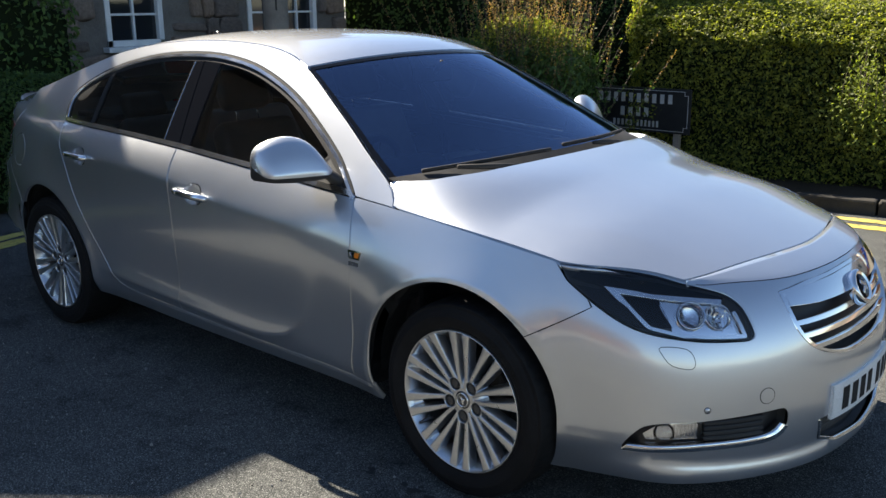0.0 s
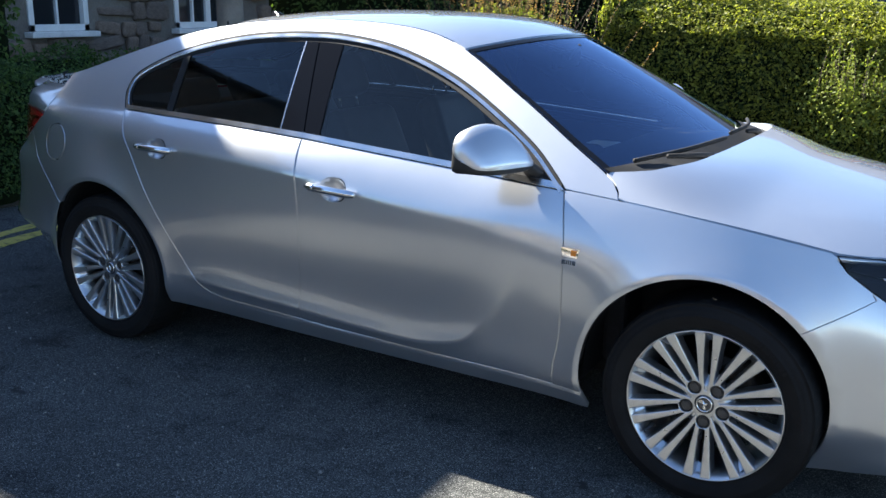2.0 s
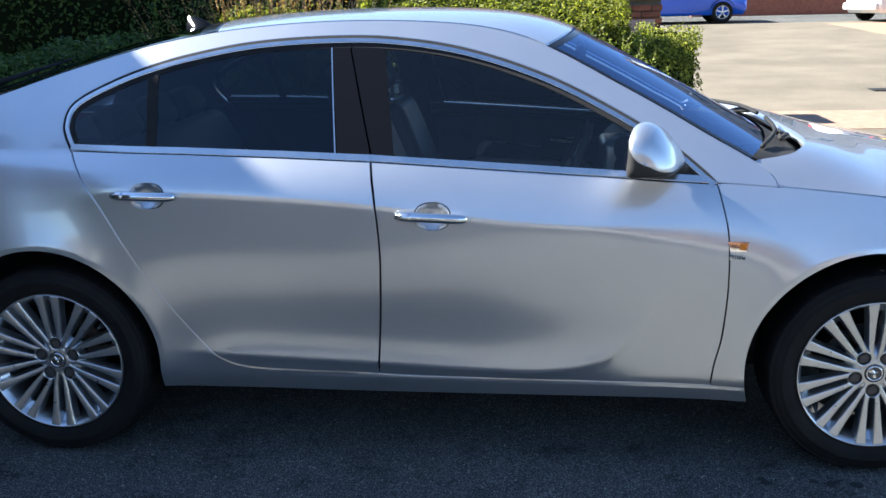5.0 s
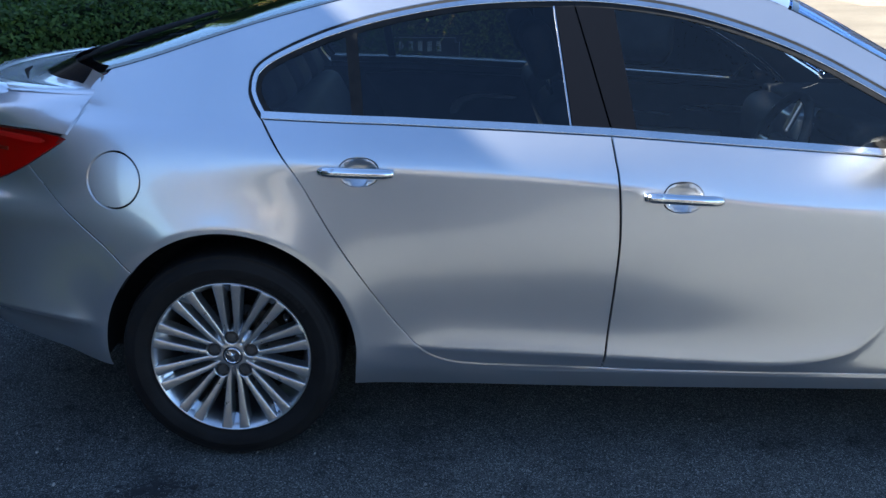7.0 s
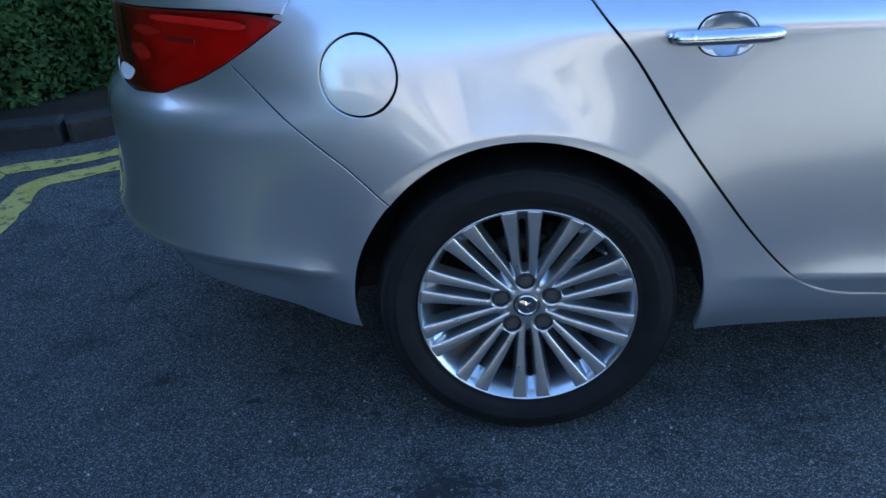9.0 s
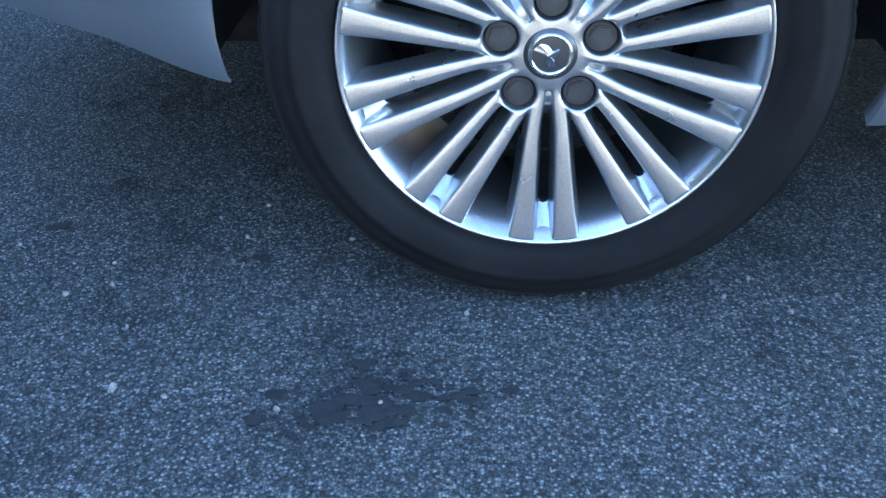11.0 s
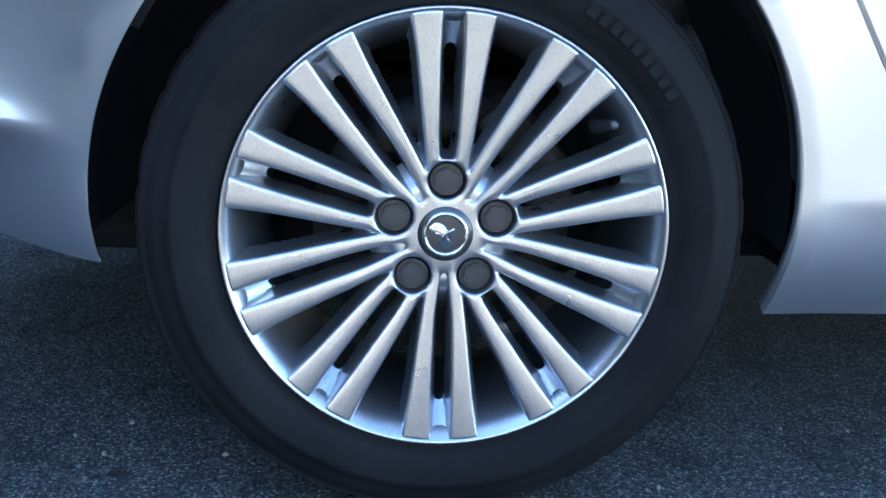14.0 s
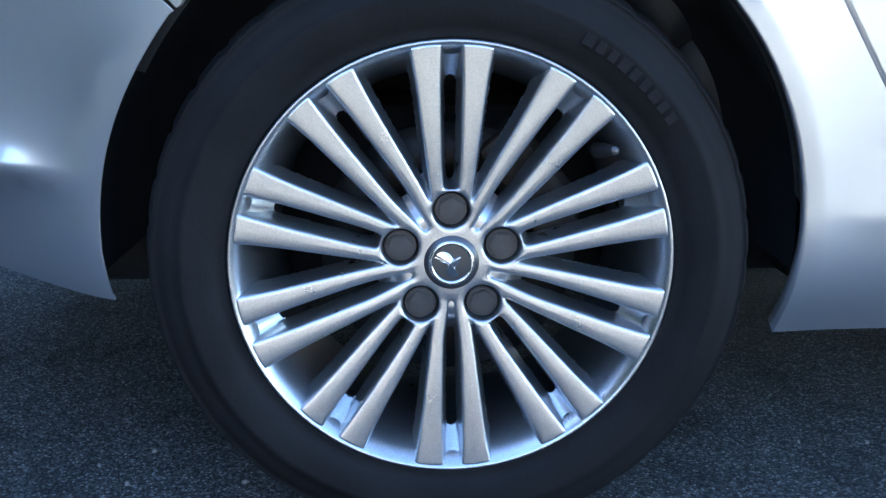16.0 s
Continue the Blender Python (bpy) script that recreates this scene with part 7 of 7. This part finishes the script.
def plain_house(name, label, x0, x1, y0, y1, z0, h, pitch, wall_mat, front, windows, ridge_x=True):
    """A two-storey house: walls with window openings on one side, gabled roof."""
    ob = thing(name, label, "house")
    yy = y0 if front < 0 else y1
    th = .3
    inn = yy - front * th / 2
    cols = sorted({x0, x1, *[w[0] for w in windows], *[w[1] for w in windows]})
    pieces = []
    for a, b in zip(cols, cols[1:]):
        spans = [(w[2], w[3]) for w in windows if w[0] <= a and b <= w[1]]
        z = 0
        for c, d in sorted(spans):
            pieces.append(block((b - a, th, c - z), ((a + b) / 2, inn, z0 + (c + z) / 2), 0))
            z = d
        pieces.append(block((b - a, th, h - z), ((a + b) / 2, inn, z0 + (h + z) / 2), 0))
    part("wall", merged(*pieces), wall_mat, ob)
    far_y = y1 if front < 0 else y0
    part("wall", merged(block((x1 - x0, th, h), ((x0 + x1) / 2, far_y + front * th / 2, z0 + h / 2), 0), block((th, y1 - y0 - 2 * th, h), (x0 + th / 2, (y0 + y1) / 2, z0 + h / 2), 0), block((th, y1 - y0 - 2 * th, h), (x1 - th / 2, (y0 + y1) / 2, z0 + h / 2), 0)), wall_mat, ob)
    for a, b, c, d in windows:
        w = part("window", merged(*[block(s, p, .004) for s, p in (((.07, .08, d - c), (a + .035, inn, z0 + (c + d) / 2)), ((.07, .08, d - c), (b - .035, inn, z0 + (c + d) / 2)), ((b - a, .08, .07), ((a + b) / 2, inn, z0 + c + .035)), ((b - a, .08, .07), ((a + b) / 2, inn, z0 + d - .035)), ((.05, .07, d - c), ((a + b) / 2, inn, z0 + (c + d) / 2)))]), WHITE_PAINT, ob)
        for xa, xb in ((a + .07, (a + b) / 2 - .025), ((a + b) / 2 + .025, b - .07)):
            part("pane", block((xb - xa, .01, d - c - .14), ((xa + xb) / 2, inn - front * .02, z0 + (c + d) / 2), 0), PANE, w)
        part("sill", block((b - a + .1, .14, .06), ((a + b) / 2, yy + front * .04, z0 + c - .03), .006), KERB, w)
    bm = bmesh.new()
    ov = .3
    if ridge_x:
        hw_, my = (y1 - y0) / 2 + ov, (y0 + y1) / 2
        pr = [(my - hw_, h - .05), (my, h + hw_ * pitch), (my + hw_, h - .05), (my + hw_, h - .17), (my, h + hw_ * pitch - .14), (my - hw_, h - .17)]
        e = [[bm.verts.new((x, y, z0 + z)) for y, z in pr] for x in (x0 - .2, x1 + .2)]
        gab = [((x, y0, z0 + h), (x, y1, z0 + h), (x, my, z0 + h + (y1 - y0) / 2 * pitch)) for x in (x0 + .05, x1 - .05)]
    else:
        hw_, mx = (x1 - x0) / 2 + ov, (x0 + x1) / 2
        pr = [(mx - hw_, h - .05), (mx, h + hw_ * pitch), (mx + hw_, h - .05), (mx + hw_, h - .17), (mx, h + hw_ * pitch - .14), (mx - hw_, h - .17)]
        e = [[bm.verts.new((x, y, z0 + z)) for x, z in pr] for y in (y0 - .2, y1 + .2)]
        gab = [((x0, y, z0 + h), (x1, y, z0 + h), (mx, y, z0 + h + (x1 - x0) / 2 * pitch)) for y in (y0 + .05, y1 - .05)]
    for i in range(6):
        bm.faces.new((e[0][i], e[0][(i + 1) % 6], e[1][(i + 1) % 6], e[1][i]))
    bm.faces.new(e[0][::-1]), bm.faces.new(e[1])
    bmesh.ops.recalc_face_normals(bm, faces=bm.faces[:])
    roof_ = part("roof", bm, SLATE, ob)
    for k, g in enumerate(gab):
        off = Vector((.25 if ridge_x else 0, 0 if ridge_x else .25, 0)) * (1 if k == 0 else -1)
        q = [Vector(p) for p in g]
        put("gable", mesh_of("gable", q + [p + off for p in q], [(0, 1, 2), (5, 4, 3), (0, 3, 4, 1), (1, 4, 5, 2), (2, 5, 3, 0)], wall_mat, False), ob)
    part("chimney", block((.7, .6, 1.6), (x0 + 1.0, (y0 + y1) / 2, z0 + h + (min(y1 - y0, x1 - x0)) / 2 * pitch + .4), .02), BRICK_FAR, roof_)
    return ob


two = lambda xs: [(x, x + 1.3, c, c + 1.2) for x in xs for c in (.95, 3.6)]
plain_house("brick_house", "long orange brick house on the far side of the forecourt", -22, 7.5, 36, 43, .65, 5.2, .75, BRICK_FAR, -1, two((-4.6, -1.2, 2.4)))
plain_house("brick_house", "cream rendered house on the far side of the forecourt", 9.5, 24, 37, 44, .65, 5.2, .75, RENDER_WALL, -1, two((11, 14.5, 19)))
# Houses, hedge, wall and yard on the camera's side of the road, out of view, put in for their reflections.
plain_house("brick_house", "sunlit red brick house across the road", 5.0, 19, -40, -32, 0, 5.2, .8, BRICK_FAR, 1, two((6.5, 10.2, 13.6, 16.6)))
# The two pale houses are added to block bright low sky in reflections.
plain_house("brick_house", "unseen pale rendered house across the road, added to block low sky", -20, -8.6, -43, -35, 0, 5.6, .8, RENDER_WALL, 1, two((-18.5, -15, -11.5)))
plain_house("brick_house", "unseen pale rendered terrace across the road, added to block low sky", -7.2, 4.2, -37, -30, 0, 5.2, .8, RENDER_WALL, 1, two((-6.4, -3.2, 0)))
# Unseen house added to shade near ground and darken reflections at the car's rear.
plain_house("tall_house", "unseen tall brown stone house added to cast shade and darken reflections", -16.2, -9.0, -11.7, -2.0, 0, 6.4, .8, STONE, 1, two((-15.3, -12.3)))
low_wall = thing("front_wall", "low pale rendered garden wall across the road", "wall")
part("wall", block((34, .24, .95), (2, -26, .475), .01), RENDER_WALL, low_wall)
part("coping", block((34, .32, .07), (2, -26, .985), .01), KERB, low_wall)
hedge_box("hedge", "tall dark hedge across the road", (-9, -27.5), (-20, -26), 1.2, 2.2, 2.4, LEAF_DARK, 41, 60, .2)
YARD = varied("grey_concrete_yard", (.15, .148, .142), (.21, .207, .198), .8, .9, 40, .003, .5, 0, .3)
yard = ground_sheet("far_yard", np.linspace(-60, 60, 8), np.linspace(-60, -14, 5), YARD, .006, .1)
tagged(yard, "pale sunlit concrete yard across the road", "pavement", kind="structure")
distant = thing("front_wall", "low dark red brick wall beyond the parked cars", "wall")
part("wall", block((18, .25, 1.0), (15, 33, .67 + .5), .01), BRICK, distant)


# ---- stones of the house wall ----
rng = random.Random(17)
STONE_SHAPES = []
for k in range(14):
    bm = block((1, 1, 1), (0, 0, 0), .22, 3)
    for v in bm.verts:
        n = noise.noise_vector(v.co * 2.3 + Vector((k * 3.1, 0, 0)))
        v.co += n * .17
    me = bpy.data.meshes.new("stone")
    bm.to_mesh(me)
    bm.free()
    me.materials.append(STONE)
    me.polygons.foreach_set("use_smooth", [True] * len(me.polygons))
    STONE_SHAPES.append(me)


def free_of_windows(ya, yb, za, zb):
    return all(yb < a - .02 or ya > b + .02 or zb < c - .06 or za > d for a, b, c, d in wins)


z, joined_v, joined_f, count = .05, [], [], 0
while z < EAVES - .1:
    h = rng.uniform(.13, .24)
    y = y0 + rng.uniform(0, .1)
    while y < y1 - .1:
        w = rng.choice((.12, .17, .22, .28, .34, .44)) * rng.uniform(.85, 1.15)
        hh_ = h * rng.choice((.55, .8, .9, 1.0, 1.12, 1.3))
        if free_of_windows(y, y + w, z, z + h) and (y + w < SPLIT or z + h < EAVES_LOW - .1):
            m = Matrix.Translation((WX - .012 + rng.uniform(-.012, .012), y + w / 2, z + h / 2 + rng.uniform(-.025, .025))) @ Matrix.Rotation(rng.uniform(-.16, .16), 4, "X") @ Matrix.Diagonal((.10, w - .022, hh_ - .018, 1))
            me = rng.choice(STONE_SHAPES)
            if .55 < z < 2.75 and y > .6:
                put("stone", me, house, "", m)
                count += 1
            else:
                base = len(joined_v)
                joined_v += [m @ v.co for v in me.vertices]
                joined_f += [tuple(base + i for i in p.vertices) for p in me.polygons]
        y += w
    z += h
tagged(put("rubble", mesh_of("rubble", joined_v, joined_f, STONE), house), kind="stuff")
